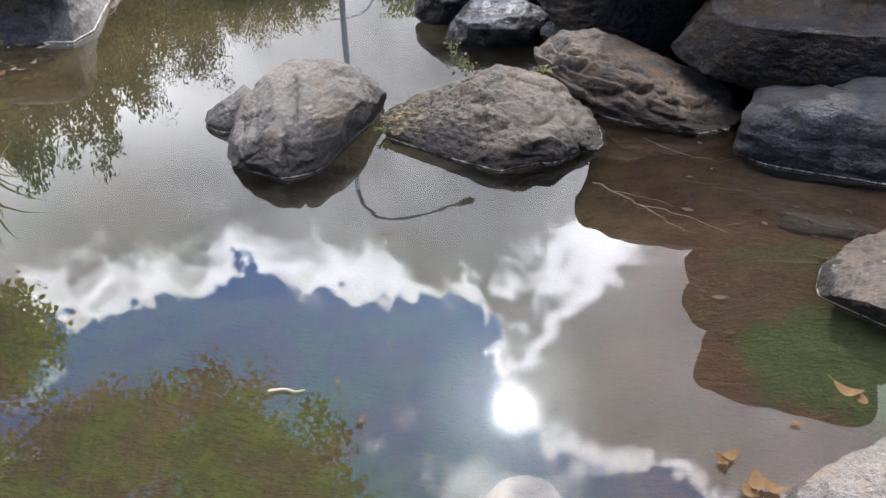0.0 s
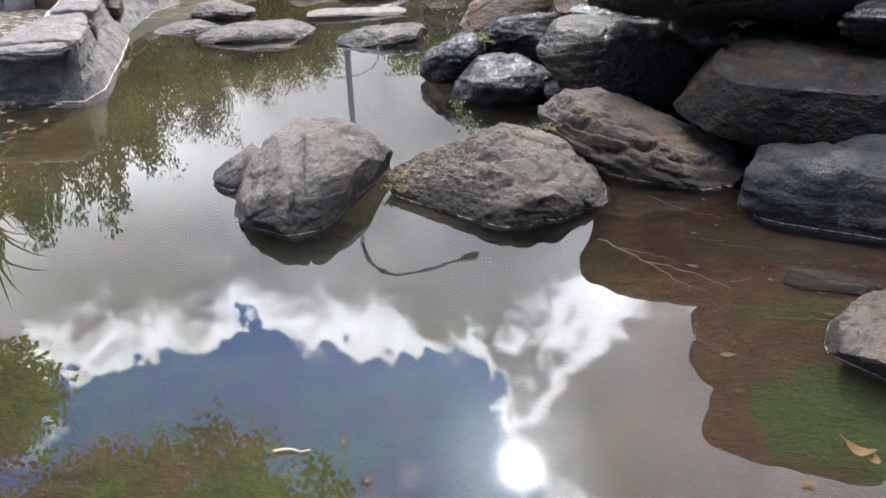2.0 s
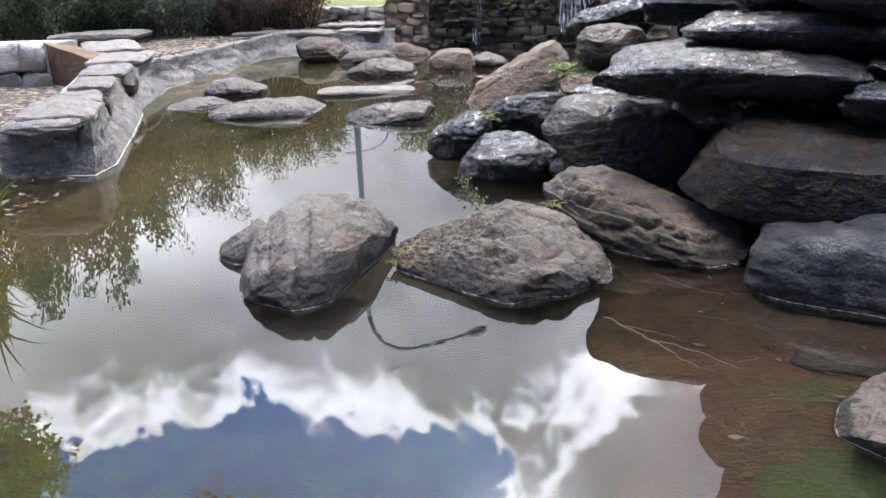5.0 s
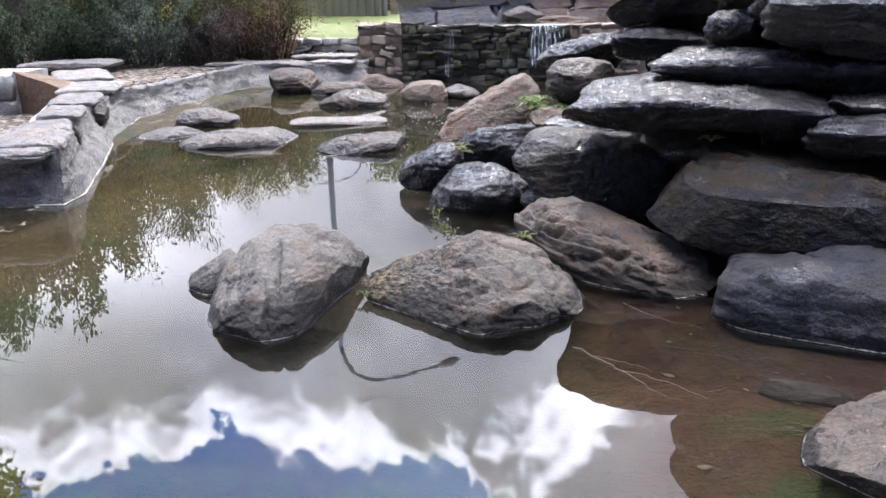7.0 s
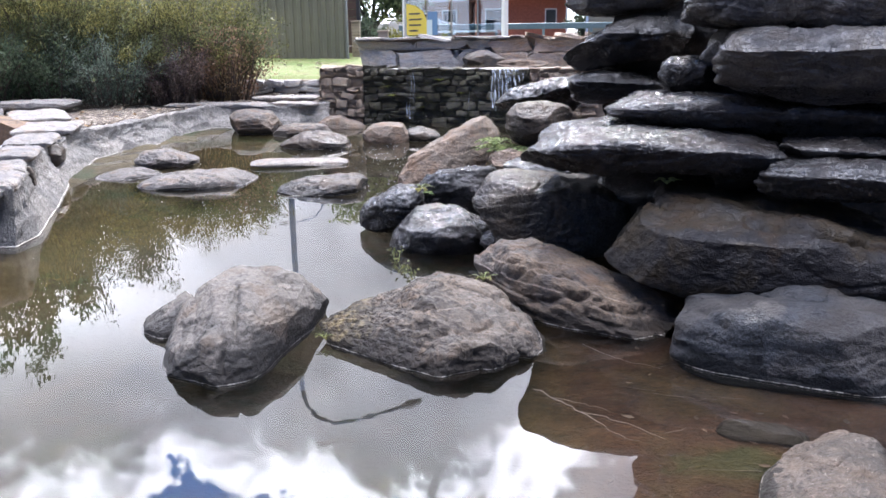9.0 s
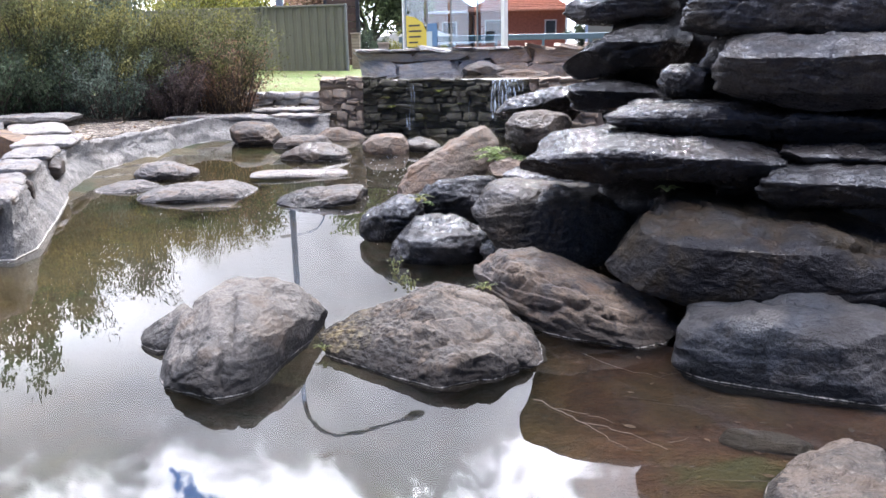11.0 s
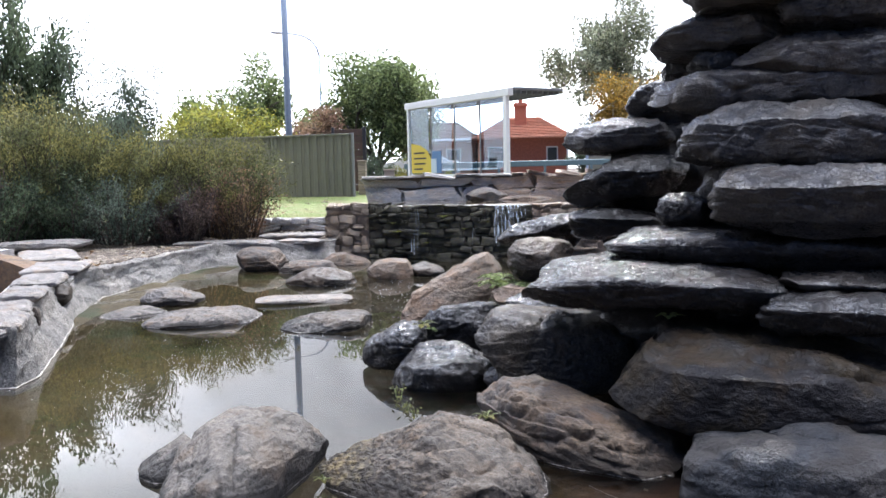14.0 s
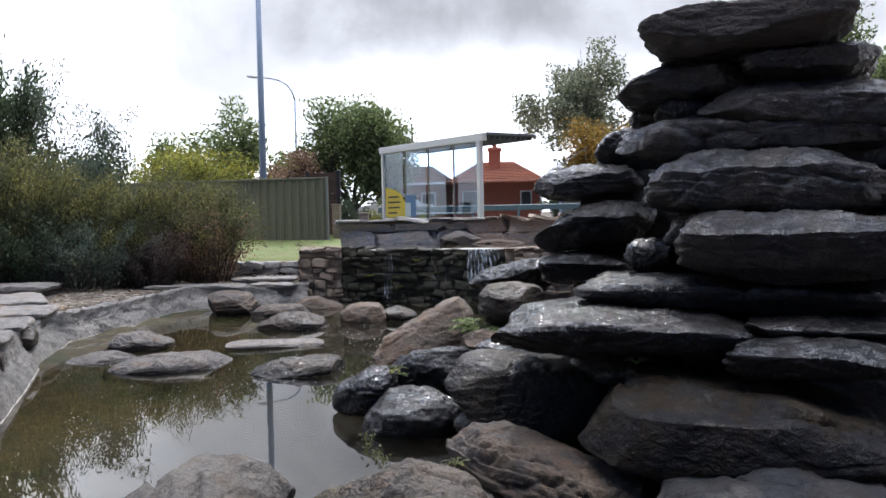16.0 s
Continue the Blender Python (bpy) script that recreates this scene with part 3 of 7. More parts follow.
def rock(name, centre, size, yaw, square, outline, material, strata, lump, facets, seed, label, group, level=6, skew=0.0, lean=0.0, taper=0.0, creases=(), bulges=(), slope=None, nodules=0.0, skin=0.0):
    """A boulder: a rounded block with an outline of its own (radii at even angles), chipped by planes, broken along joints and
    bedding, with lumps and pits. skew: how far its far end lies back; lean: how far its top lies back;
    taper: how thin its right end is (below zero: its left end);
    creases: lines over its face, in parts of its half width and height,
    each with a width and a depth; bulges: the same with two radii and a height; slope: how low its top is worn off in front;
    nodules: how proud the round knobs of its low end stand; skin: depth of the pits in its weathered skin."""
    d, faces = sphere(level)
    chance = np.random.RandomState(seed)
    angle = np.arctan2(d[:, 2], d[:, 0]) % math.tau
    at = angle / math.tau * len(outline)
    i = np.floor(at).astype(int) % len(outline)
    f = at - np.floor(at)
    radii = np.array(outline)
    reach = radii[i] * (1 - f) + radii[(i + 1) % len(outline)] * f
    if group == "fountain rock pile":
        ragged = d * (2.2, 1.0, 2.2) + chance.uniform(-50, 50, 3)
        reach = reach * (1 + 0.11 * fractal(ragged, 2, seed + 80) + 0.05 * gradient_noise(d * (7, 2, 7), seed + 84))
    rho = np.hypot(d[:, 0], d[:, 2])
    t = ((rho / reach) ** square + np.abs(d[:, 1]) ** square) ** (-1 / square)
    half = np.array(size) / 2
    p = d * t[:, None] * half
    for _ in range(facets * 3):
        way = chance.normal(size=3) * (1.0, 1.3, 1.0) / half
        way /= np.linalg.norm(way)
        far = p @ way
        top = far.max() * chance.uniform(0.83, 0.97)
        p -= np.maximum(far - top, 0)[:, None] * way
    slope = 0.45 if slope is None and name == "rock_slab" and centre[2] > 1.1 else slope
    if slope is not None:
        lies = radians(chance.uniform(16, 26))
        way = np.array((chance.uniform(-0.06, 0.06), -math.sin(lies), math.cos(lies)))
        far = p @ way
        top = float(np.dot(way, (0, -half[1] * 0.95, half[2] * slope)))
        p -= np.maximum(far - top, 0)[:, None] * way
    low, high = p.min(0), p.max(0)
    p = (p - (low + high) / 2) / ((high - low) / 2) * half
    out = d / half
    out /= np.linalg.norm(out, axis=1)[:, None]
    s = half.mean()
    offset = chance.uniform(-50, 50, 3)
    warp = p + 0.10 * s * np.stack([fractal(p / s * 1.6 + offset + 9 * k, 2, seed + 5 + k) for k in range(3)], -1)
    shape = fractal(p / s * 1.1 + offset, 3, seed) * 0.07 * lump * s
    # joints: blocks of the rock stand proud of or behind one another
    seeds = chance.uniform(-1.05, 1.05, (26, 3)) * half
    stretch = np.array((1.0, 1.0, 1.7))
    away = (((warp[:, None, :] - seeds[None]) * stretch) ** 2).sum(2)
    first = away.argmin(1)
    near = np.sqrt(np.partition(away, 1, axis=1)[:, :2])
    gap = near.max(1) - near.min(1)
    shape += chance.uniform(-0.5, 0.5, 26)[first] * 0.075 * s * lump * np.clip(gap / (0.12 * s), 0, 1)
    shape -= 0.035 * s * np.exp(-((gap / (0.045 * s)) ** 2)) * min(0.4 + strata, 0.8) * lump
    # bedding ledges
    tilt = chance.uniform(-0.25, 0.25, 2)
    step = (warp[:, 2] + tilt[0] * warp[:, 0] + tilt[1] * warp[:, 1]) / (0.045 + 0.05 * s) + 0.5 * gradient_noise(p / s * 1.5 + offset, seed + 30)
    ledge = step - np.floor(step)
    ledge = np.where(ledge < 0.82, ledge / 0.82, (1 - ledge) / 0.18) - 0.5
    shape += ledge * 0.030 * strata * (0.45 + gradient_noise(p / s * 1.5 + offset, seed + 9)) * min(1.0, s * 3)
    # thin folded beds
    fold = (warp[:, 2] * 0.9 + warp[:, 0] * 0.30 + 0.06 * gradient_noise(p / s * 1.2 + offset, seed + 31)) / 0.045
    fold = np.abs(fold - np.floor(fold) - 0.5) * 2
    shape += (fold - 0.5) * 0.009 * max(0.0, strata - 0.7) * np.clip(0.5 + 1.5 * gradient_noise(p / s * 1.3 + offset, seed + 32), 0, 1)
    ridge = 1 - np.abs(gradient_noise(warp * (1.0, 1.0, 1.6) * 8 + offset, seed + 3)) * 2.4
    shape += (ridge * 0.006 + fractal(warp * 17 + offset, 3, seed + 20) * 0.010) * min(1.0, s * 3) * (0.4 + 0.6 * lump)
    # thin sheets of the bed, broken off one after the other
    sheets = (warp @ (0.12, 0.05, 1.0)) * 19 + 3.2 * gradient_noise(warp * (2.2, 2.2, 1.5) + offset, seed + 50) + 0.8 * gradient_noise(warp * (7, 7, 3) + offset, seed + 51)
    rise = sheets - np.floor(sheets)
    patch = np.clip(0.35 + 1.6 * gradient_noise(warp * (2.0, 2.0, 4.0) + offset, seed + 52), 0, 1)
    shape += (np.minimum(rise * 1.25, (1 - rise) * 5) - 0.5) * 0.011 * min(strata, 1.0) * patch * min(1.0, s * 3)
    # folds and swellings of its own
    u = p[:, 0] / half[0]
    v = (p[:, 2] + 0.4 * p[:, 1]) / (half[2] + 0.2 * half[1])
    facing = np.clip(0.4 - out[:, 1] * 2 + out[:, 2], 0, 1)
    wob, sway = (0.10 * fractal(p / s * 3.5 + offset, 3, seed + k) for k in (60, 64))
    depth = np.clip(0.95 + 1.3 * gradient_noise(p / s * 4 + offset, seed + 68), 0.1, 1.5)
    for line, wide, deep in creases:
        for (u0, v0), (u1, v1) in zip(line, line[1:]):
            along = np.clip(((u - u0) * (u1 - u0) + (v - v0) * (v1 - v0)) / ((u1 - u0) ** 2 + (v1 - v0) ** 2), 0, 1)
            away = np.hypot((u + sway - u0 - along * (u1 - u0)) * half[0], (v + wob - v0 - along * (v1 - v0)) * half[2])
            shape -= deep * depth * facing * np.exp(-((away / wide) ** 2)) * (1 - 0.5 * np.abs(2 * along - 1) ** 4)
    if nodules:
        knob = cells(warp * 30 + offset, seed + 70)
        shape += nodules * (0.45 - np.minimum(knob, 0.8) ** 2 * 1.6) * np.clip(0.75 - 1.1 * u + 1.4 * gradient_noise(p / s * 2 + offset, seed + 71), 0.12, 1)
    skin = skin or (0.006 if group == "fountain rock pile" and level > 5 else 0.0)
    if skin:
        shape += skin * (fractal(warp * 42 + offset, 3, seed + 72) + 0.8 * np.minimum(0.5, cells(warp * (55, 55, 80) + offset, seed + 73)))
    soaked = material in (STONE_WET, STONE_WET_LIT)
    if soaked:
        # pitted tops, kept rough by the running water
        shape += 0.011 * (np.minimum(0.75, cells(warp * 26 + offset, seed + 74)) - 0.4) * np.clip(out[:, 2] * 1.6, 0, 1)
    for bu, bv, ru, rv, high_up in bulges:
        shape += high_up * facing * np.clip(1.3 * np.exp(-(((u - bu) / ru) ** 2 + ((v - bv) / rv) ** 2)), 0, 1)
    p = p + out * shape[:, None]
    if soaked:
        # the front is hollowed out below its upper edge
        under = np.clip(0.45 - p[:, 2] / half[2], 0, 1.3)
        p[:, 1] += (0.55 if centre[2] < 1.6 else 0.15) * half[2] * under * np.clip(-p[:, 1] / half[1], 0, 1)
    if taper:
        p[:, 1] *= 1 - abs(taper) * np.clip(np.sign(taper) * p[:, 0] / half[0], 0, 1)
    p[:, 1] += skew * p[:, 0] + lean * p[:, 2]
    ob = finish(name, p, faces, material)
    ob.matrix_world = pose(*centre, 0, 0, yaw)
    return tagged(ob, label, name.replace("_", " "), group)


def leaf_cloud(centres, lengths, widths, seed, droop=0.0, ahead=None):
    """Verts and faces of many small folded leaves at the rows of centres."""
    chance = np.random.RandomState(seed)
    count = len(centres)
    way = chance.normal(size=(count, 3)) if ahead is None else ahead + chance.normal(size=(count, 3)) * 0.45
    way[:, 2] -= droop
    way /= np.linalg.norm(way, axis=1)[:, None]
    side = np.cross(way, chance.normal(size=(count, 3)))
    side /= np.linalg.norm(side, axis=1)[:, None]
    lengths, widths = np.broadcast_to(lengths, count)[:, None], np.broadcast_to(widths, count)[:, None]
    lengths = lengths * chance.uniform(0.6, 1.3, (count, 1))
    a, b = centres - way * lengths / 2, centres + way * lengths / 2
    c, e = centres + side * widths / 2, centres - side * widths / 2
    verts = np.stack([a, c, b, e], 1).reshape(-1, 3)
    faces = np.arange(count * 4).reshape(-1, 4)
    return verts, faces


def inside(x, y, ring):
    """Which points lie in a closed ring of corners."""
    x, y = np.asarray(x, float), np.asarray(y, float)
    hit = np.zeros(x.shape, bool)
    for (x0, y0), (x1, y1) in zip(ring, ring[1:] + ring[:1]):
        cross = ((y0 > y) != (y1 > y)) & (x < (x1 - x0) * (y - y0) / ((y1 - y0) or 1e-9) + x0)
        hit ^= cross
    return hit

# ---- the setting: ground, pond, bank, walls ----
POND = [(-9.0, 0.9), (0.9, 0.9), (2.6, 0.5), (4.2, 2.0), (5.0, 4.0), (5.0, 9.0), (3.0, 15.4), (-2.7, 15.5), (-3.4, 14.8), (-5.0, 14.8),
        (-5.1, 12.2), (-5.35, 10.6), (-4.72, 8.75), (-4.22, 7.5), (-3.77, 6.64), (-3.3, 5.9), (-4.5, 6.0), (-9.0, 6.0)]
CHANNEL = [(-14.0, 4.0), (-9.0, 5.9), (-3.5, 5.9), (-3.95, 6.7), (-4.45, 7.6), (-5.0, 8.8), (-5.6, 10.5), (-5.9, 10.9), (-8.8, 14.4), (-14.0, 14.4)]
UPPER = [(-2.6, 15.45), (3.0, 15.45), (3.0, 19.1), (-2.6, 19.1)]


def ground_height(x, y):
    z = np.interp(y, [-5, 0.5, 1.2, 5.5, 12, 15.6, 16.3, 17, 23, 26, 40, 2000], [0.1, 0.06, 0.06, 0.42, 0.34, 0.34, 0.36, 0.72, 0.90, 1.15, 1.2, 1.2])
    z = z + 0.012 * np.sin(x * 2.1 + y) + 0.01 * np.sin(y * 3.3 - x)
    z = np.where(inside(x, y, CHANNEL), 0.03, z)
    z = np.where(inside(x, y, UPPER), 0.5, z)
    return np.where(inside(x, y, POND), -0.75, z)


def sheet(name, xs, ys, height, material, keep=None, label="", kind="structure"):
    """A grid laid over the ground."""
    gx, gy = np.meshgrid(xs, ys)
    z = height(gx, gy)
    verts = np.stack([gx, gy, z], -1).reshape(-1, 3)
    k = len(xs)
    faces = [(j * k + i, j * k + i + 1, (j + 1) * k + i + 1, (j + 1) * k + i) for j in range(len(ys) - 1) for i in range(k - 1)
             if keep is None or keep((xs[i] + xs[i + 1]) / 2, (ys[j] + ys[j + 1]) / 2)]
    return tagged(finish(name, verts, faces, material), label, "", "", kind)


far_out = [20, 30, 45, 70, 120, 250, 600, 1500, 2500]
ground_x = np.array([-v for v in far_out[::-1]] + list(np.arange(-14, 9.01, 0.15)) + far_out[0:])
ground_y = np.array([-2500, -600, -120, -40, -15, -6] + list(np.arange(-3, 20.01, 0.15)) + [21, 23, 25, 28, 32, 40, 60, 90, 140, 250, 600, 1500, 2500])
sheet("ground", ground_x, ground_y, ground_height, MULCH, label="bare ground with bark mulch and fallen leaves")
sheet("lawn", np.arange(-13, 1.3, 0.4), np.arange(16.65, 25.1, 0.4), lambda x, y: ground_height(x, y) + 0.03, LAWN,
      keep=lambda x, y: x < -2.9 or y > 19.6, label="short green lawn with a few fallen leaves")
sheet("road", np.linspace(-90, 90, 40), np.linspace(27.5, 37, 8), lambda x, y: ground_height(x, y) + 0.012, ASPHALT, label="grey asphalt street")


def bed_height(x, y):
    shallow = np.interp(x, [-9, -4.2, -3.2, -1.0, 0.4, 1.0, 1.6, 3.0], [0.03, 0.01, -0.2, -0.5, -0.5, -0.3, -0.14, -0.05])
    near = np.interp(y, [0.8, 1.0, 1.2, 1.5], [0.05, -0.2, -0.42, -0.55])
    deep = np.where(x < 1.0, np.maximum(shallow, near), shallow)
    p = np.stack([np.ravel(x) * 1.3, np.ravel(y) * 1.3, 0 * np.ravel(x)], -1)
    return deep + (0.07 * fractal(p, 4, 3)).reshape(np.shape(x))


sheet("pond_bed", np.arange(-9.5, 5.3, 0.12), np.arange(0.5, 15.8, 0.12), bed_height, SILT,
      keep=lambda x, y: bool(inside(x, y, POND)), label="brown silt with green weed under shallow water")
water = sheet("pond_water", np.arange(-9.5, 5.4, 0.5), np.arange(0.6, 15.9, 0.5), lambda x, y: 0 * x, WATER,
              keep=lambda x, y: bool(inside(x, y, [(-9.6, 0.4), (5.6, 0.4), (5.6, 15.5), (-9.6, 15.5)])), label="still clear pond water mirroring the sky")
water.visible_shadow = False
upper = sheet("upper_pool_water", np.arange(-2.6, 3.1, 0.5), np.arange(15.42, 19.1, 0.4), lambda x, y: 0 * x + 0.92, WATER, label="still water of the upper pool")
upper.visible_shadow = False


def bank():
    """The rendered bank: a lofted slope from the waterline to the edge of the coping."""
    water_line = [(-3.36, 5.80), (-3.13, 5.82), (-3.15, 6.2), (-3.68, 7.5), (-4.34, 8.99), (-4.84, 10.57), (-4.79, 11.4), (-4.62, 12.02), (-4.74, 13.47), (-4.62, 14.3), (-3.9, 14.42), (-3.1, 14.5), (-2.6, 14.8)]
    edge = [(-3.42, 6.0), (-3.2, 5.92), (-3.48, 6.6), (-4.0, 7.5), (-4.52, 8.75), (-5.08, 10.5), (-5.02, 11.3), (-4.93, 12.1), (-4.92, 13.4), (-4.8, 14.62), (-3.9, 14.66), (-3.2, 14.72), (-2.7, 15.2)]
    steps = 26
    rows = []
    for i in range(len(edge) - 1):
        for k in range(steps):
            f = k / steps
            w = Vector(water_line[i]).lerp(Vector(water_line[i + 1]), f)
            e = Vector(edge[i]).lerp(Vector(edge[i + 1]), f)
            top = float(np.interp(e.y, [5.5, 12, 15.6], [0.41, 0.335, 0.33]))
            rows.append([(*w.lerp(e, -0.5), -0.5), (*w, -0.06), (*w.lerp(e, 0.06), 0.02), (*w.lerp(e, 0.3), 0.09), (*w.lerp(e, 0.62), 0.15), (*w.lerp(e, 0.82), 0.20), (*w.lerp(e, 0.9), top * 0.75), (*w.lerp(e, 0.97), top), (*w.lerp(e, 1.6), top + 0.01)])
    fine = []
    for row in rows:
        line = []
        for a, b in zip(row, row[1:]):
            line += [Vector(a).lerp(Vector(b), g) for g in (0, 0.2, 0.4, 0.6, 0.8)]
        fine.append(line + [Vector(row[-1])])
    verts = np.array([v[:] for line in fine for v in line])
    bumps = fractal(verts * 2.0, 3, 8) * 0.05 + (0.4 - np.abs(gradient_noise(verts * (4, 4, 9), 4))) * 0.06 + (0.4 - np.abs(gradient_noise(verts * 13, 6))) * 0.03 + fractal(verts * 24, 2, 5) * 0.012
    bumps *= np.interp(verts[:, 2], [-0.1, 0.04, 0.12], [0.2, 0.3, 1.0])
    verts[:, 0] += bumps
    verts[:, 2] += bumps * 0.8 * (verts[:, 2] > 0.03)
    k = len(fine[0])
    faces = [(j * k + i, (j + 1) * k + i, (j + 1) * k + i + 1, j * k + i + 1) for j in range(len(fine) - 1) for i in range(k - 1)]
    tagged(finish("bank", verts, faces, CONCRETE), "sloping grey cement-rendered bank of the pond", "", "", "structure")
    # the pale crust that the water has left where it meets the bank
    line = []
    for j in range(0, len(fine) - steps):
        column = verts[j * k:(j + 1) * k]
        i = int(np.argmax((column[:-1, 2] <= 0.008) & (column[1:, 2] > 0.008)))
        f = (0.008 - column[i, 2]) / (column[i + 1, 2] - column[i, 2] + 1e-9)
        line.append(Vector(column[i] + (column[i + 1] - column[i]) * f))
    bm = tube(bmesh.new(), line, [max(0.002, 0.007 + 0.007 * noise.noise(p * 6) + 0.006 * noise.noise(p * 17)) for p in line], 6)
    tagged(part("lime_line", bm, PALE_SCUM, smooth=True), "pale crust left by the water along the bank", "", "", "structure")


bank()


def prism(name, ring, low, top, material, label, kind="structure"):
    """A solid with a many-cornered plan; top is one height or one a corner."""
    bm = bmesh.new()
    tops = top if isinstance(top, (list, tuple)) else [top] * len(ring)
    a = [bm.verts.new((x, y, low)) for x, y in ring]
    b = [bm.verts.new((x, y, z)) for (x, y), z in zip(ring, tops)]
    bm.faces.new(b)
    for i in range(len(ring)):
        j = (i + 1) % len(ring)
        bm.faces.new((a[i], a[j], b[j], b[i]))
    bmesh.ops.recalc_face_normals(bm, faces=bm.faces)
    bmesh.ops.subdivide_edges(bm, edges=bm.edges, cuts=5, use_grid_fill=True)
    bmesh.ops.triangulate(bm, faces=[f for f in bm.faces if len(f.verts) > 4])
    for v in bm.verts:
        v.co += 0.02 * noise.noise_vector(v.co * 3.0)
    ob = part(name, bm, material)
    return tagged(ob, label, "", "", kind)


prism("channel_wall", [(-3.42, 5.88), (-3.72, 6.64), (-4.2, 7.5), (-4.75, 8.75), (-5.4, 10.6), (-5.9, 10.75), (-5.05, 8.85), (-4.5, 7.65), (-4.0, 6.75), (-3.66, 5.95)], -0.2, 0.40, STONE_GREY, "low grey stone wall between the pond and the dry channel")
prism("channel_side", [(-5.72, 10.3), (-6.85, 11.0), (-6.6, 11.7), (-5.35, 10.8)], -0.2, [0.43, 0.62, 0.45, 0.40], STONE_RUST, "rust-brown stained rock face at the side of the dry channel")
channel_end = prism("channel_end", [(-11.0, 10.75), (-6.75, 10.95), (-6.75, 11.7), (-11.0, 11.6)], -0.2, 0.58, STONE_GREY, "blue-grey stone blocks at the end of the dry channel")
# ---- rubble walls of separate stones ----
def stone_piece(name, chance, material):
    """One irregular walling stone, about one unit in size, with worn edges."""
    bm = bmesh.new()
    box(bm, (-0.5, -0.5, -0.5), (0.5, 0.5, 0.5), 0.13)
    for v in bm.verts:
        v.co += Vector(chance.uniform(-0.10, 0.10, 3))
    skew = chance.uniform(-0.14, 0.14, 4)
    for v in bm.verts:
        v.co.x += skew[0] * v.co.z
        v.co.z += skew[1] * v.co.x
        v.co.y += skew[2] * v.co.z * 0.5
    me = bpy.data.meshes.new(name)
    bm.to_mesh(me)
    bm.free()
    me.polygons.foreach_set("use_smooth", [True] * len(me.polygons))
    me.materials.append(material)
    return me


def lay_stones(wall, origin, along, length, tops, course, widths, depth, shapes, chance, low=0.0, split=True):
    """Courses of stones over a wall's face. tops: heights along the wall."""
    along = Vector(along).normalized()
    yaw = math.atan2(along.y, along.x)
    z = low
    while z < max(tops):
        h = course * chance.uniform(0.7, 1.35)
        s = -chance.uniform(0, widths[0])
        while s < length:
            w = chance.uniform(*widths)
            mid = min(max(s + w / 2, 0), length)
            limit = float(np.interp(mid, np.linspace(0, length, len(tops)), tops))
            a, b = max(s, 0), min(s + w, length)
            levels = [(z, z + h)]
            if split and chance.uniform() < 0.28:
                cut = z + h * chance.uniform(0.35, 0.65)
                levels = [(z, cut), (cut, z + h)]
            for low_z, high_z in levels:
                high_z = min(high_z, limit)
                if b - a > 0.05 and high_z - low_z > 0.03:
                    ob = new("stone", shapes[chance.randint(len(shapes))])
                    ob.parent = wall
                    at = Vector(origin) + along * (a + b) / 2
                    m = Matrix.Translation((at.x, at.y, (low_z + high_z) / 2)) @ pose(0, 0, 0, 0, chance.uniform(-11, 11), math.degrees(yaw) + chance.uniform(-6, 6))
                    flip = 180 * chance.randint(2)
                    ob.matrix_world = m @ pose(0, chance.uniform(-0.03, 0.02), 0, flip, 0, 0) @ Matrix.Diagonal(((b - a) * 0.98, depth, (high_z - low_z) * 0.98, 1))
            s += w
        z += h * 0.98


chance = np.random.RandomState(5)
dry_shapes = [stone_piece("walling_stone", chance, STONE_WALL) for _ in range(8)]
wet_shapes = [stone_piece("wet_walling_stone", chance, STONE_WALL_WET) for _ in range(8)]
grey_shapes = [stone_piece("grey_walling_stone", chance, STONE_GREY) for _ in range(8)]
tan_shapes = [stone_piece("tan_walling_stone", chance, STONE_TAN) for _ in range(8)]
MORTAR = plain("brown_mortar", (0.24, 0.19, 0.145), 0.95, vary=0.4)


WET_MORTAR = plain("wet_dark_mortar", (0.03, 0.026, 0.02), 0.4, vary=0.5)


def wall_core(name, ring, low, top, label):
    return prism(name, ring, low, top, WET_MORTAR if "wet" in label else MORTAR, label)


pier = wall_core("wall_1", [(-2.82, 15.42), (-2.1, 15.36), (-2.1, 16.6), (-2.82, 16.6)], -0.4, 0.97, "dry brown rubble stone pier beside the waterfall")
lay_stones(pier, (-2.85, 15.36, 0), (0.75, -0.06, 0), 0.78, [0.98, 1.0, 1.05], 0.125, (0.12, 0.34), 0.16, dry_shapes, chance, -0.05)
lay_stones(pier, (-2.84, 16.5, 0), (0, -1, 0), 1.1, [0.98, 1.0], 0.125, (0.14, 0.36), 0.14, dry_shapes, chance, 0.3)
falls = wall_core("wall_2", [(-2.1, 15.40), (0.92, 15.36), (0.92, 15.9), (-2.1, 15.9)], -0.4, 0.93, "wet dark rubble stone wall with water running down it")
lay_stones(falls, (-2.08, 15.34, 0), (1, -0.012, 0), 3.0, [1.02, 0.98, 0.94, 0.92], 0.125, (0.12, 0.36), 0.17, wet_shapes, chance, -0.05)
end_pier = wall_core("wall_3", [(0.92, 15.34), (3.2, 15.30), (3.2, 15.9), (0.92, 15.9)], -0.4, 0.93, "dry brown rubble stone wall past the waterfall")
lay_stones(end_pier, (0.93, 15.28, 0), (1, -0.012, 0), 1.2, [0.95, 0.94], 0.13, (0.14, 0.36), 0.17, dry_shapes, chance, 0.1)
back = wall_core("wall_4", [(-2.75, 19.1), (2.8, 18.9), (2.8, 19.5), (-2.75, 19.6)], 0.3, 1.44, "grey and tan stone wall behind the upper pool")
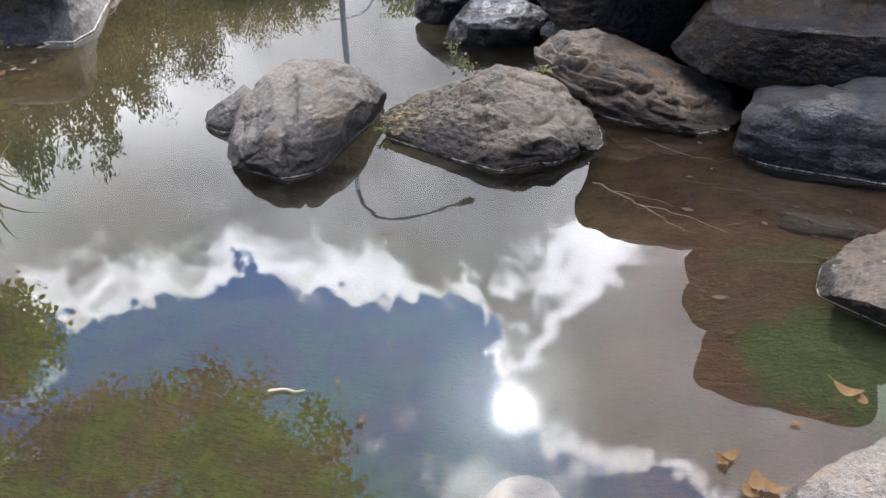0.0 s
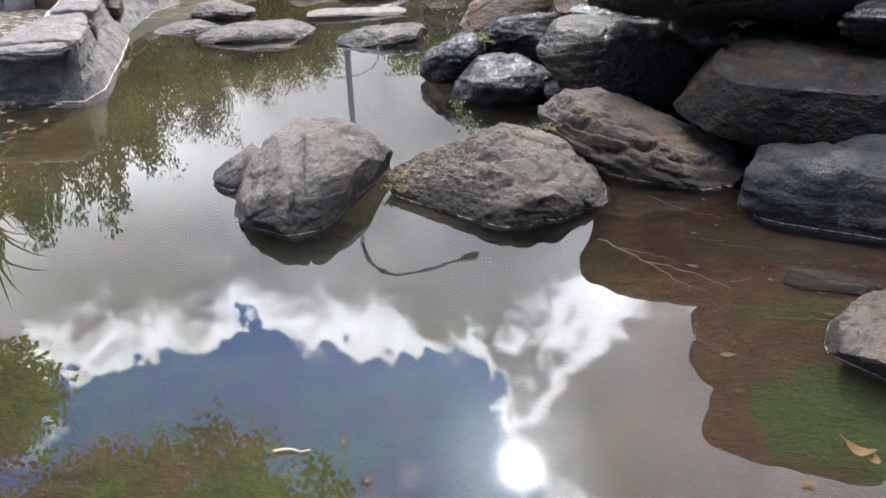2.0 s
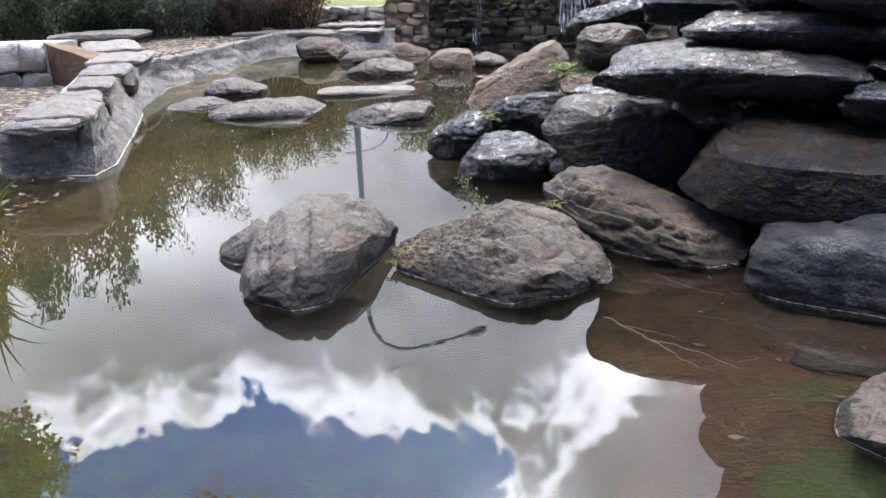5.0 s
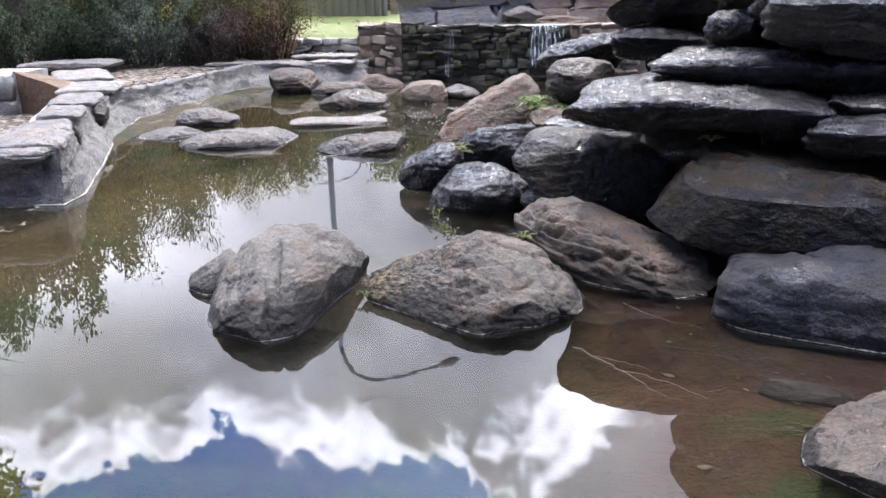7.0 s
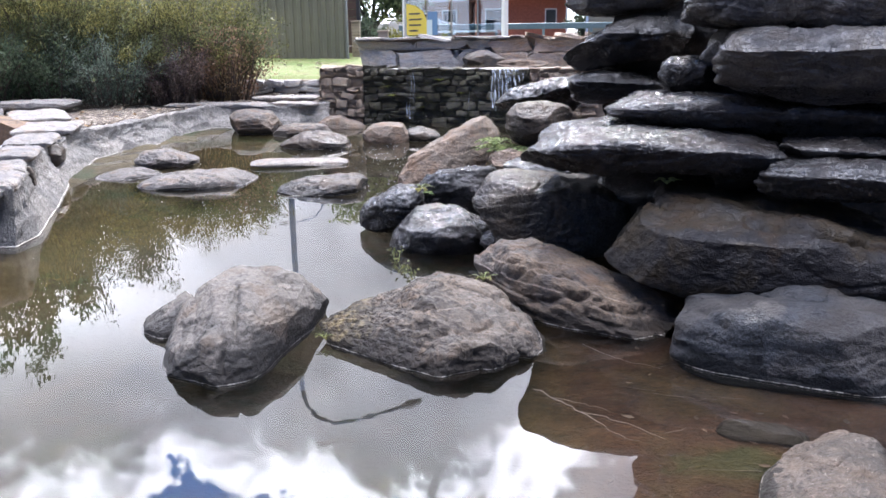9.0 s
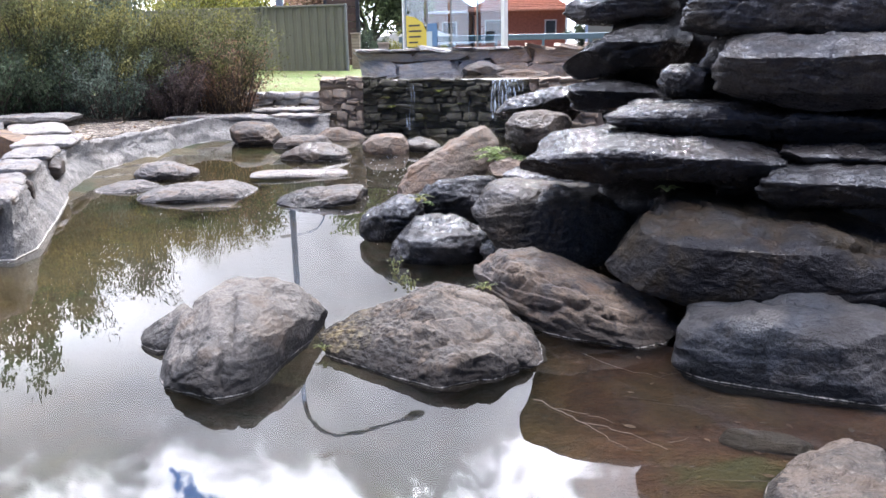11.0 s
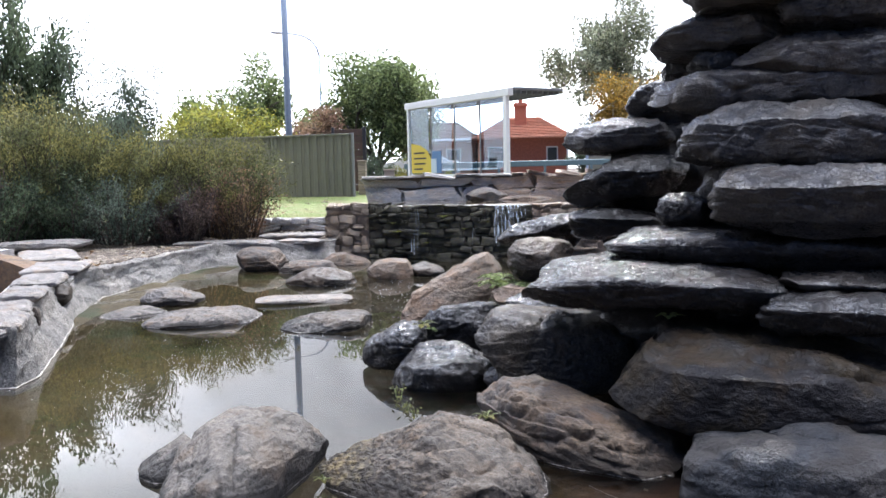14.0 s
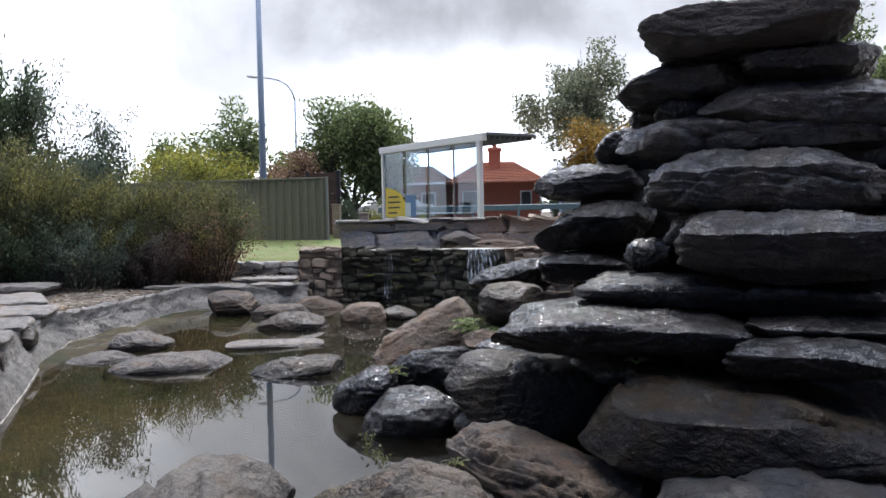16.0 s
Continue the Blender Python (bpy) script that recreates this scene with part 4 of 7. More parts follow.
lay_stones(back, (-2.8, 19.06, 0), (1, -0.036, 0), 2.9, [1.40, 1.42], 0.4, (0.7, 1.5), 0.22, grey_shapes, chance, 0.7, False)
lay_stones(back, (0.1, 18.96, 0), (1, -0.036, 0), 2.7, [1.43, 1.45], 0.4, (0.7, 1.5), 0.22, tan_shapes, chance, 0.7, False)
lay_stones(back, (-2.85, 19.12, 0), (1, -0.036, 0), 3.4, [1.50, 1.49], 0.065, (0.4, 0.8), 0.5, grey_shapes, chance, 1.42, False)
lay_stones(back, (0.55, 19.0, 0), (1, -0.036, 0), 2.3, [1.50, 1.53], 0.065, (0.4, 0.8), 0.5, tan_shapes, chance, 1.42, False)
retaining = wall_core("wall_5", [(-9.0, 16.68), (-2.85, 16.55), (-2.85, 16.9), (-9.0, 17.0)], 0.1, 0.70, "low grey stone retaining wall of the lawn")
lay_stones(retaining, (-5.6, 16.58, 0), (1, -0.02, 0), 2.75, [0.73, 0.72], 0.17, (0.3, 0.6), 0.2, grey_shapes, chance, 0.3)


lay_stones(channel_end, (-11.0, 10.72, 0), (1, 0.045, 0), 4.2, [0.62, 0.6], 0.3, (0.5, 0.9), 0.3, grey_shapes, chance, -0.1, False)


def coping(x, y, z, size, yaw, seed, lean=0.0):
    ob = rock("coping_stone", (x, y, z), size, yaw, 9.0, (1.0, 1.1, 1.25, 1.02, 1.02, 1.25, 1.1, 1.0, 1.1, 1.25, 1.02, 1.02, 1.25, 1.1), STONE_COPING, 1.2, 0.6, 1, seed, "flat pale grey coping stone with a broken edge on the bank", "coping stones", 5)
    ob.matrix_world = pose(x, y, z, lean, 0, yaw)


coping(-3.62, 6.25, 0.43, (0.62, 0.9, 0.11), 25, 101)
coping(-3.52, 5.93, 0.41, (0.58, 0.55, 0.10), 10, 102)
coping(-3.80, 6.62, 0.44, (0.42, 0.5, 0.07), 24, 115)
coping(-3.95, 7.05, 0.42, (0.44, 0.70, 0.08), 30, 103)
coping(-4.02, 7.2, 0.34, (0.46, 0.6, 0.08), 28, 104)
coping(-4.38, 8.05, 0.42, (0.42, 0.85, 0.08), 25, 105)
coping(-4.85, 9.15, 0.42, (0.52, 1.0, 0.08), 22, 106)
coping(-4.86, 9.2, 0.33, (0.5, 0.9, 0.09), 22, 107)
coping(-5.38, 10.45, 0.42, (0.75, 1.2, 0.08), 20, 108)
coping(-6.4, 12.0, 0.44, (0.8, 1.9, 0.08), 33, 109)
coping(-7.6, 13.8, 0.47, (1.6, 0.9, 0.12), 10, 110)
coping(-5.1, 14.9, 0.36, (1.0, 0.5, 0.07), 6, 111)
coping(-4.2, 14.85, 0.36, (0.9, 0.5, 0.08), -3, 112)
coping(-3.3, 14.95, 0.36, (0.9, 0.5, 0.07), -8, 113)
coping(-3.6, 15.6, 0.42, (1.2, 0.6, 0.08), 2, 114)


rock("bank_stone", (-3.62, 5.98, 0.16), (0.62, 0.42, 0.48), 4, 8.0, (1.0, 1.1, 1.25, 1.02, 1.02, 1.2, 1.1, 1.0, 1.1, 1.2, 1.0, 1.02, 1.2, 1.1), STONE_COPING, 0.7, 0.6, 3, 170, "grey squared stone under the coping at the end of the bank", "")
rock("bank_stone", (-3.93, 7.28, 0.28), (0.30, 0.30, 0.26), 28, 8.0, (1.0, 1.1, 1.25, 1.02, 1.02, 1.2, 1.1, 1.0, 1.1, 1.2, 1.0, 1.02, 1.2, 1.1), STONE_DAMP, 0.7, 0.6, 3, 171, "dark squared stone under the coping of the bank", "", 5)
rock("bank_stone", (-4.72, 9.0, 0.27), (0.55, 0.5, 0.26), 24, 8.0, (1.0, 1.1, 1.25, 1.02, 1.02, 1.2, 1.1, 1.0, 1.1, 1.2, 1.0, 1.02, 1.2, 1.1), STONE_DAMP, 0.7, 0.6, 3, 172, "dark squared stone under the coping of the bank", "", 5)
# ---- boulders and slabs, each with its own outline ----
rock('boulder', (-0.71, 4.0, 0.05), (0.87, 1.25, 0.56), 18.3, 2.5,
     (1.0, 0.89, 0.95, 0.97, 1.02, 0.99, 0.86, 0.9, 1.09, 1.24, 0.88, 0.75, 0.76, 0.85),
     STONE, 0.25, 0.45, 6, 11, 'weathered grey-brown boulder with a split, standing in the pond', 'rocks in the pond', 7, 0.4, 0.25, 0.6,
     ((((-0.12, 0.5), (-0.16, 0.1), (-0.14, -0.3)), 0.012, 0.035), (((0.04, 1.0), (0.25, 0.7), (0.55, 0.35)), 0.04, 0.032), (((-0.9, 0.12), (-0.6, 0.14), (-0.35, 0.08)), 0.012, 0.025),
      (((-0.85, 0.0), (-0.4, 0.0)), 0.03, 0.012), (((-0.3, -0.05), (-0.3, -0.7)), 0.014, 0.022), (((-0.7, 0.55), (-0.2, 0.72), (0.1, 0.6)), 0.012, 0.012), (((0.1, 0.1), (0.5, -0.1)), 0.02, 0.01)),
     ((0.0, 0.15, 0.12, 0.4, 0.02), (0.3, 0.85, 0.22, 0.2, 0.02)), skin=0.006)
rock('stone', (-1.2, 4.13, 0.0), (0.3, 0.45, 0.35), 23.5, 2.6,
     (0.98, 1.0, 1.27, 0.72, 0.57, 0.57, 0.71, 0.99, 1.06, 1.26, 1.02, 0.78, 0.68, 0.78),
     STONE, 0.8, 1.0, 4, 12, 'grey stone leaning behind the split boulder in the pond', 'rocks in the pond')
rock('boulder', (0.27, 4.01, 0.03), (1.17, 1.05, 0.46), 5.8, 2.4,
     (0.91, 0.85, 0.93, 1.0, 0.71, 0.64, 0.76, 0.9, 0.85, 0.76, 0.77, 0.94, 1.11, 1.07),
     STONE_WARM, 0.5, 0.8, 6, 13, 'knobbly grey-brown boulder with a mossy edge, standing in the pond', 'rocks in the pond', 7, -0.1, 0.35, -0.7,
     ((((-0.32, 0.43), (-0.05, 0.36), (0.26, 0.40), (0.42, 0.06)), 0.022, 0.04), (((0.42, 0.31), (0.8, 0.35)), 0.016, 0.03), (((-0.05, -0.2), (0.15, -0.1), (0.37, -0.13), (0.52, 0.02)), 0.018, 0.03),
      (((0.62, 0.15), (0.72, -0.3), (0.8, -0.7)), 0.016, 0.03), (((0.45, 0.7), (0.75, 0.3), (0.95, -0.1)), 0.014, 0.02), (((0.35, -0.2), (0.38, -0.7)), 0.012, 0.02)),
     ((0.11, -0.36, 0.15, 0.2, 0.03), (0.5, -0.42, 0.11, 0.24, 0.035), (0.22, 0.2, 0.22, 0.16, 0.03), (0.8, 0.0, 0.12, 0.25, 0.02)), nodules=0.014, skin=0.007)
rock('boulder', (1.04, 4.57, 0.07), (1.2, 0.8, 0.48), -4.2, 2.6,
     (0.93, 0.71, 0.62, 0.68, 0.92, 1.13, 1.07, 0.72, 0.57, 0.58, 0.69, 0.93, 1.21, 1.09),
     STONE_LAYER, 0.9, 0.6, 5, 14, 'long layered brown-grey boulder sloping into the water', 'fountain rock pile', 7, -0.45, 0.2, 0.0,
     ((((-0.9, 0.3), (-0.6, 0.66), (-0.28, 0.85)), 0.018, 0.035), (((-0.6, -0.04), (-0.32, 0.33), (0.1, 0.12)), 0.016, 0.045), (((-0.42, -0.33), (-0.07, -0.25), (0.2, -0.1), (0.4, -0.3)), 0.018, 0.04),
      (((0.15, -0.45), (0.55, -0.75), (0.86, -0.5)), 0.016, 0.03), (((-0.48, 0.5), (-0.15, 0.44)), 0.012, 0.03), (((-0.8, 0.0), (-0.5, 0.35)), 0.014, 0.025)),
     ((-0.5, 0.15, 0.2, 0.16, 0.03), (-0.1, 0.0, 0.2, 0.12, 0.025)), skin=0.006)
rock('boulder', (2.11, 3.95, 0.07), (1.14, 1.0, 0.52), -19.1, 6.0,
     (0.94, 0.99, 1.28, 1.01, 0.99, 1.06, 1.11, 0.97, 1.07, 1.24, 1.01, 0.9, 0.93, 1.11),
     STONE_BLUE, 0.3, 0.35, 3, 15, 'large smooth blue-grey boulder at the foot of the fountain', 'fountain rock pile', 7, -0.05, 0.15, 0.0,
     ((((-0.5, 0.73), (-0.28, 0.43), (0.15, 0.36)), 0.012, 0.022), (((-0.98, 0.25), (-0.58, -0.1)), 0.03, 0.025), (((-0.9, -0.25), (0.1, -0.4), (0.7, -0.2)), 0.03, 0.012)),
     ((-0.1, 0.72, 0.16, 0.2, 0.03), (0.19, 0.70, 0.14, 0.2, 0.03)), skin=0.003)
rock('boulder', (2.06, 4.53, 0.43), (1.62, 1.2, 0.5), -16.4, 5.0,
     (0.88, 0.71, 0.67, 0.73, 0.67, 1.08, 0.88, 0.88, 1.07, 1.24, 1.01, 0.91, 1.01, 1.05),
     STONE_SHADE, 0.15, 0.5, 3, 16, 'large dark wet boulder with a brown broken end', 'fountain rock pile', 7, -0.1, 0.2, 0.0,
     ((((-0.85, 0.3), (-0.35, 0.2)), 0.018, 0.04), (((-0.1, 0.05), (0.5, -0.15), (1.0, -0.3)), 0.03, 0.05), (((-0.3, 0.55), (0.3, 0.35), (0.9, 0.1)), 0.025, 0.03), (((-0.55, 0.75), (-0.42, 0.45)), 0.02, 0.03)), (), 0.3, skin=0.006)
rock('boulder', (0.95, 5.71, 0.33), (1.05, 0.8, 0.52), -2.3, 9.0,
     (0.97, 1.1, 1.04, 0.87, 0.93, 1.27, 1.1, 0.86, 0.85, 0.95, 0.89, 1.0, 1.18, 0.99),
     STONE_BLOCK, 0.4, 0.35, 2, 17, 'squared damp grey-brown block with a flat broken side', 'fountain rock pile', 7, 0.1, 0.1, 0.0,
     ((((-0.1, 0.75), (0.55, 0.7)), 0.012, 0.02), (((-0.1, 0.7), (-0.16, 0.2), (-0.3, -0.5)), 0.02, 0.02)), skin=0.008)
rock('boulder', (-0.29, 6.64, 0.12), (0.57, 0.7, 0.46), 8.5, 2.5,
     (0.96, 0.93, 1.12, 0.99, 0.88, 0.86, 0.86, 0.99, 0.99, 0.96, 1.01, 0.96, 0.87, 0.88),
     STONE_WET, 0.2, 1.1, 6, 18, 'wet grey boulder at the edge of the water', 'fountain rock pile')
rock('boulder', (0.17, 6.09, -0.01), (0.83, 0.8, 0.6), 5.0, 2.6,
     (1.0, 0.98, 0.96, 0.98, 1.02, 1.08, 0.99, 0.97, 0.92, 0.92, 0.96, 0.91, 0.95, 0.89),
     STONE_WET, 0.15, 0.7, 6, 19, 'dark wet boulder rising out of the water', 'fountain rock pile')
rock('stone', (0.57, 5.52, 0.15), (0.21, 0.35, 0.16), 1.5, 2.4,
     (0.91, 0.85, 0.97, 0.94, 1.01, 0.93, 0.96, 0.89, 0.83, 0.95, 0.9, 0.98, 0.98, 0.95),
     STONE_WET, 0.1, 0.8, 4, 20, 'small round wet stone wedged between boulders', 'fountain rock pile')
rock('boulder', (0.09, 7.59, 0.4), (0.94, 0.7, 0.79), 4.7, 3.0,
     (0.65, 0.99, 1.27, 0.74, 0.56, 0.52, 0.6, 0.79, 1.07, 1.12, 1.02, 0.72, 0.58, 0.56),
     STONE_RED, 0.6, 0.7, 6, 21, 'leaning reddish-brown boulder with ferns at its edge', 'fountain rock pile', 6, 0.3, 0.3)
rock('boulder', (0.89, 7.12, 0.8), (0.57, 0.6, 0.39), -1.3, 2.5,
     (0.84, 1.02, 1.02, 0.95, 0.96, 1.02, 1.01, 0.94, 0.95, 1.0, 1.01, 0.73, 0.66, 0.73),
     STONE_DAMP, 0.4, 0.6, 4, 22, 'rounded brown-grey boulder under the spilling water', 'fountain rock pile')
rock('boulder', (0.92, 7.72, 1.01), (0.82, 0.8, 0.31), -1.4, 2.6,
     (0.92, 0.98, 1.07, 0.7, 0.51, 0.49, 0.58, 0.76, 1.1, 1.14, 0.71, 0.83, 1.2, 1.06),
     STONE_WET, 0.25, 1.2, 5, 23, 'wet boulder shining where the water spills over it', 'fountain rock pile')
rock('boulder', (0.22, 6.96, 0.14), (0.85, 0.5, 0.62), 3.8, 3.0,
     (0.97, 1.05, 1.27, 1.01, 0.97, 1.02, 0.96, 0.99, 0.89, 0.96, 0.9, 1.02, 1.15, 1.09),
     STONE_WET, 0.25, 0.9, 5, 24, 'dark wet boulder behind the leaning one', 'fountain rock pile')
rock('boulder', (1.07, 6.41, 0.48), (1.02, 0.5, 0.22), -3.0, 3.0,
     (0.98, 1.07, 1.27, 1.02, 1.02, 1.28, 1.11, 1.0, 1.11, 1.11, 0.98, 0.98, 1.09, 1.1),
     STONE_WET, 0.4, 0.9, 5, 25, 'dark wet boulder in the hollow under the broad slab', 'fountain rock pile')
rock('stone', (0.71, 6.82, 0.52), (0.46, 0.5, 0.2), 0.1, 2.6,
     (0.96, 0.97, 1.08, 0.99, 0.96, 0.87, 0.9, 0.89, 0.77, 0.82, 1.01, 1.02, 1.16, 0.95),
     STONE_RED, 0.4, 0.7, 4, 26, 'small brown stone tucked under the wet slabs', 'fountain rock pile')
rock('rock_slab', (1.57, 5.35, 0.86), (1.54, 1.6, 0.23), -8.9, 10.2,
     (0.97, 0.94, 0.81, 0.76, 0.96, 1.07, 0.94, 0.94, 1.11, 1.12, 0.94, 0.85, 1.25, 1.08),
     STONE_WET, 0.55, 0.4675, 1, 27, 'broad flat wet slab shining in the sun', 'fountain rock pile', 7)
rock('stone', (2.06, 5.0, 0.74), (0.35, 0.7, 0.24), -14.6, 4.0,
     (0.93, 1.09, 1.15, 0.99, 0.95, 0.99, 1.03, 0.92, 0.93, 1.17, 0.97, 0.92, 0.92, 0.98),
     STONE_WET, 0.55, 0.9, 5, 28, 'layered wet dark stone under the end of the broad slab', 'fountain rock pile')
rock('rock_slab', (2.36, 5.77, 1.02), (1.96, 1.4, 0.23), -16.0, 8.5,
     (0.93, 0.9, 0.75, 0.62, 0.95, 1.11, 1.04, 0.96, 0.9, 0.89, 0.69, 1.01, 1.17, 1.03),
     STONE_WET, 0.55, 0.51, 1, 29, 'long thin wet dark slab', 'fountain rock pile', 7)
rock('rock_slab', (2.53, 4.59, 0.78), (0.91, 1.0, 0.21), -21.0, 8.5,
     (0.99, 1.11, 1.09, 0.99, 1.01, 1.19, 1.04, 0.98, 1.09, 1.27, 0.94, 0.86, 0.95, 1.09),
     STONE_WET, 0.55, 0.595, 2, 30, 'rough wet dark slab', 'fountain rock pile')
rock('rock_slab', (2.67, 4.91, 0.91), (0.81, 1.0, 0.05), -21.1, 8.5,
     (0.95, 1.09, 0.97, 1.02, 1.02, 1.02, 0.97, 0.98, 1.03, 1.27, 0.94, 0.88, 1.01, 1.01),
     STONE_WET, 0.5, 0.68, 1, 31, 'thin dark wet slab between thicker ones', 'fountain rock pile')
rock('rock_slab', (2.61, 5.23, 1.35), (1.36, 1.03, 0.43), -19.6, 7.6,
     (0.95, 1.03, 1.11, 0.89, 0.91, 1.28, 1.1, 0.99, 1.09, 1.1, 0.97, 1.01, 1.16, 1.08),
     STONE_WET_LIT, 0.3, 0.85, 3, 32, 'thick squared dark wet block', 'fountain rock pile', 7)
rock('stone', (1.91, 6.04, 1.25), (0.41, 0.61, 0.26), -10.9, 3.0,
     (0.95, 0.92, 1.05, 0.96, 0.96, 1.03, 0.95, 0.96, 0.95, 1.02, 1.02, 1.02, 1.28, 1.06),
     STONE_WET, 0.25, 0.8, 4, 33, 'small dark wet stone wedged between slabs', 'fountain rock pile')
rock('rock_slab', (1.54, 7.23, 1.11), (0.81, 1.01, 0.24), -6.3, 8.5,
     (0.98, 0.92, 0.86, 0.85, 0.98, 0.95, 0.99, 0.92, 0.92, 1.13, 1.02, 1.0, 1.09, 1.06),
     STONE_WET, 0.5, 0.595, 2, 34, 'thin dark wet ledge', 'fountain rock pile')
rock('rock_slab', (1.66, 7.48, 1.45), (1.06, 1.15, 0.42), -7.1, 6.8,
     (0.87, 1.08, 1.18, 0.99, 0.87, 0.7, 0.7, 0.82, 1.1, 1.25, 0.76, 0.64, 0.66, 0.82),
     STONE_WET, 0.4, 0.935, 3, 35, 'wet dark slab with a shining sloped top', 'fountain rock pile')
rock('rock_slab', (1.63, 7.79, 1.85), (0.98, 1.2, 0.34), -6.1, 6.8,
     (0.95, 0.96, 1.07, 1.02, 0.86, 0.83, 0.91, 0.95, 1.04, 1.13, 1.01, 0.97, 1.08, 1.0),
     STONE_WET_LIT, 0.4, 0.935, 3, 36, 'wet slab jutting out with a shining top', 'fountain rock pile')
rock('rock_slab', (2.67, 5.87, 1.76), (1.68, 1.3, 0.46), -17.7, 6.8,
     (1.0, 0.91, 0.86, 0.83, 1.02, 1.05, 0.95, 0.95, 1.09, 1.04, 0.96, 1.01, 1.1, 1.08),
     STONE_WET_LIT, 0.4, 0.85, 3, 37, 'thick humped dark wet slab', 'fountain rock pile', 7)
rock('stone', (1.96, 7.8, 2.18), (0.5, 0.89, 0.32), -8.4, 3.0,
     (1.0, 1.11, 1.07, 1.01, 0.8, 0.77, 0.79, 0.85, 1.09, 1.18, 0.95, 0.84, 0.9, 1.1),
     STONE_WET_LIT, 0.4, 0.9, 4, 38, 'short dark wet ledge stone', 'fountain rock pile')
rock('rock_slab', (2.74, 6.42, 2.12), (2.03, 1.33, 0.31), -17.0, 8.5,
     (0.96, 0.99, 0.97, 0.98, 0.96, 0.89, 0.91, 0.91, 1.1, 1.09, 0.71, 0.78, 1.1, 1.05),
     STONE_WET_LIT, 0.45, 0.765, 2, 39, 'long dark wet ledge', 'fountain rock pile')
rock('stone', (2.25, 6.62, 2.32), (0.43, 0.78, 0.19), -12.1, 4.0,
     (0.97, 1.05, 1.17, 0.99, 0.95, 1.14, 0.98, 0.98, 1.01, 1.28, 0.99, 0.96, 1.16, 1.02),
     STONE_WET, 0.25, 0.9, 5, 40, 'small squared wet packing stone', 'fountain rock pile')
rock('stone', (2.12, 7.49, 2.39), (0.29, 0.78, 0.22), -9.8, 3.5,
     (0.99, 1.11, 1.25, 0.94, 0.9, 0.85, 0.87, 0.97, 0.97, 1.2, 1.0, 0.98, 1.18, 1.1),
     STONE_WET, 0.25, 0.9, 4, 41, 'small dark packing stone', 'fountain rock pile')
rock('rock_slab', (2.33, 6.77, 2.56), (1.07, 1.22, 0.33), -12.6, 6.8,
     (0.98, 1.11, 1.08, 0.99, 0.82, 0.7, 0.73, 0.89, 1.1, 1.27, 0.95, 0.89, 0.94, 1.07),
     STONE_WET_LIT, 0.45, 0.85, 3, 42, 'dark slab with a wet shining slope', 'fountain rock pile')
rock('rock_slab', (3.08, 6.21, 2.29), (1.5, 1.22, 0.38), -20.0, 8.5,
     (0.99, 0.92, 0.99, 1.0, 1.0, 1.02, 0.92, 0.97, 0.82, 0.61, 0.63, 0.92, 1.16, 1.05),
     STONE_WET_LIT, 0.45, 0.765, 2, 43, 'long dark slab near the top of the fountain', 'fountain rock pile')
rock('stone', (2.4, 6.53, 2.72), (0.64, 0.78, 0.11), -13.6, 3.2,
     (0.97, 1.06, 1.11, 0.99, 0.82, 0.73, 0.71, 0.74, 0.98, 1.1, 0.97, 0.99, 1.13, 1.1),
     STONE_WET_LIT, 0.3, 0.8, 4, 44, 'thin dark stone under the capping slab', 'fountain rock pile')
rock('rock_slab', (3.13, 6.37, 2.62), (0.94, 1.22, 0.27), -19.7, 8.5,
     (0.99, 1.06, 0.92, 0.84, 0.82, 1.26, 1.05, 0.9, 0.96, 1.02, 0.94, 0.99, 1.07, 0.99),
     STONE_WET_LIT, 0.45, 0.765, 2, 45, 'dark slab under the capping stone', 'fountain rock pile')
rock('rock_slab', (2.61, 6.18, 2.89), (1.47, 1.11, 0.38), -16.3, 6.8,
     (1.0, 1.1, 1.08, 0.99, 0.79, 0.74, 0.86, 0.99, 1.03, 1.15, 0.9, 0.92, 1.11, 0.99),
     STONE_DARK, 0.6, 0.595, 3, 46, 'long dry dark capping slab on top of the fountain', 'fountain rock pile')
rock('boulder', (-2.79, 8.83, 0.0), (1.29, 1.0, 0.23), 21.1, 2.4,
     (0.98, 0.97, 1.07, 0.98, 0.9, 0.9, 0.88, 0.96, 0.96, 1.01, 0.95, 0.96, 0.99, 0.93),
     STONE_PALE, 0.8, 0.6, 3, 47, 'low flat pale boulder awash in the pond', 'rocks in the pond')
rock('boulder', (-3.8, 9.27, -0.03), (0.76, 0.8, 0.18), 25.4, 2.4,
     (0.89, 0.99, 1.09, 0.98, 1.0, 0.86, 0.92, 0.88, 0.79, 0.8, 0.78, 0.94, 0.9, 0.81),
     STONE_PALE, 0.8, 0.6, 3, 48, 'low flat brown-grey boulder awash in the pond', 'rocks in the pond')
rock('boulder', (-3.71, 10.19, 0.05), (0.79, 0.8, 0.26), 22.9, 2.3,
     (0.89, 0.68, 0.66, 0.79, 1.0, 0.99, 0.86, 0.92, 0.95, 1.0, 0.96, 1.0, 1.02, 0.94),
     STONE_PALE, 0.8, 0.8, 5, 49, 'low angular pale boulder near the bank', 'rocks in the pond')
rock('stone', (-2.35, 8.03, -0.05), (0.58, 0.4, 0.1), 20.3, 2.3,
     (0.95, 1.08, 1.22, 1.0, 0.98, 0.84, 0.89, 0.87, 0.73, 0.76, 1.0, 0.84, 0.85, 1.02),
     STONE_PALE, 0.9, 0.6, 3, 50, 'thin flat stone just above the water', 'rocks in the pond')
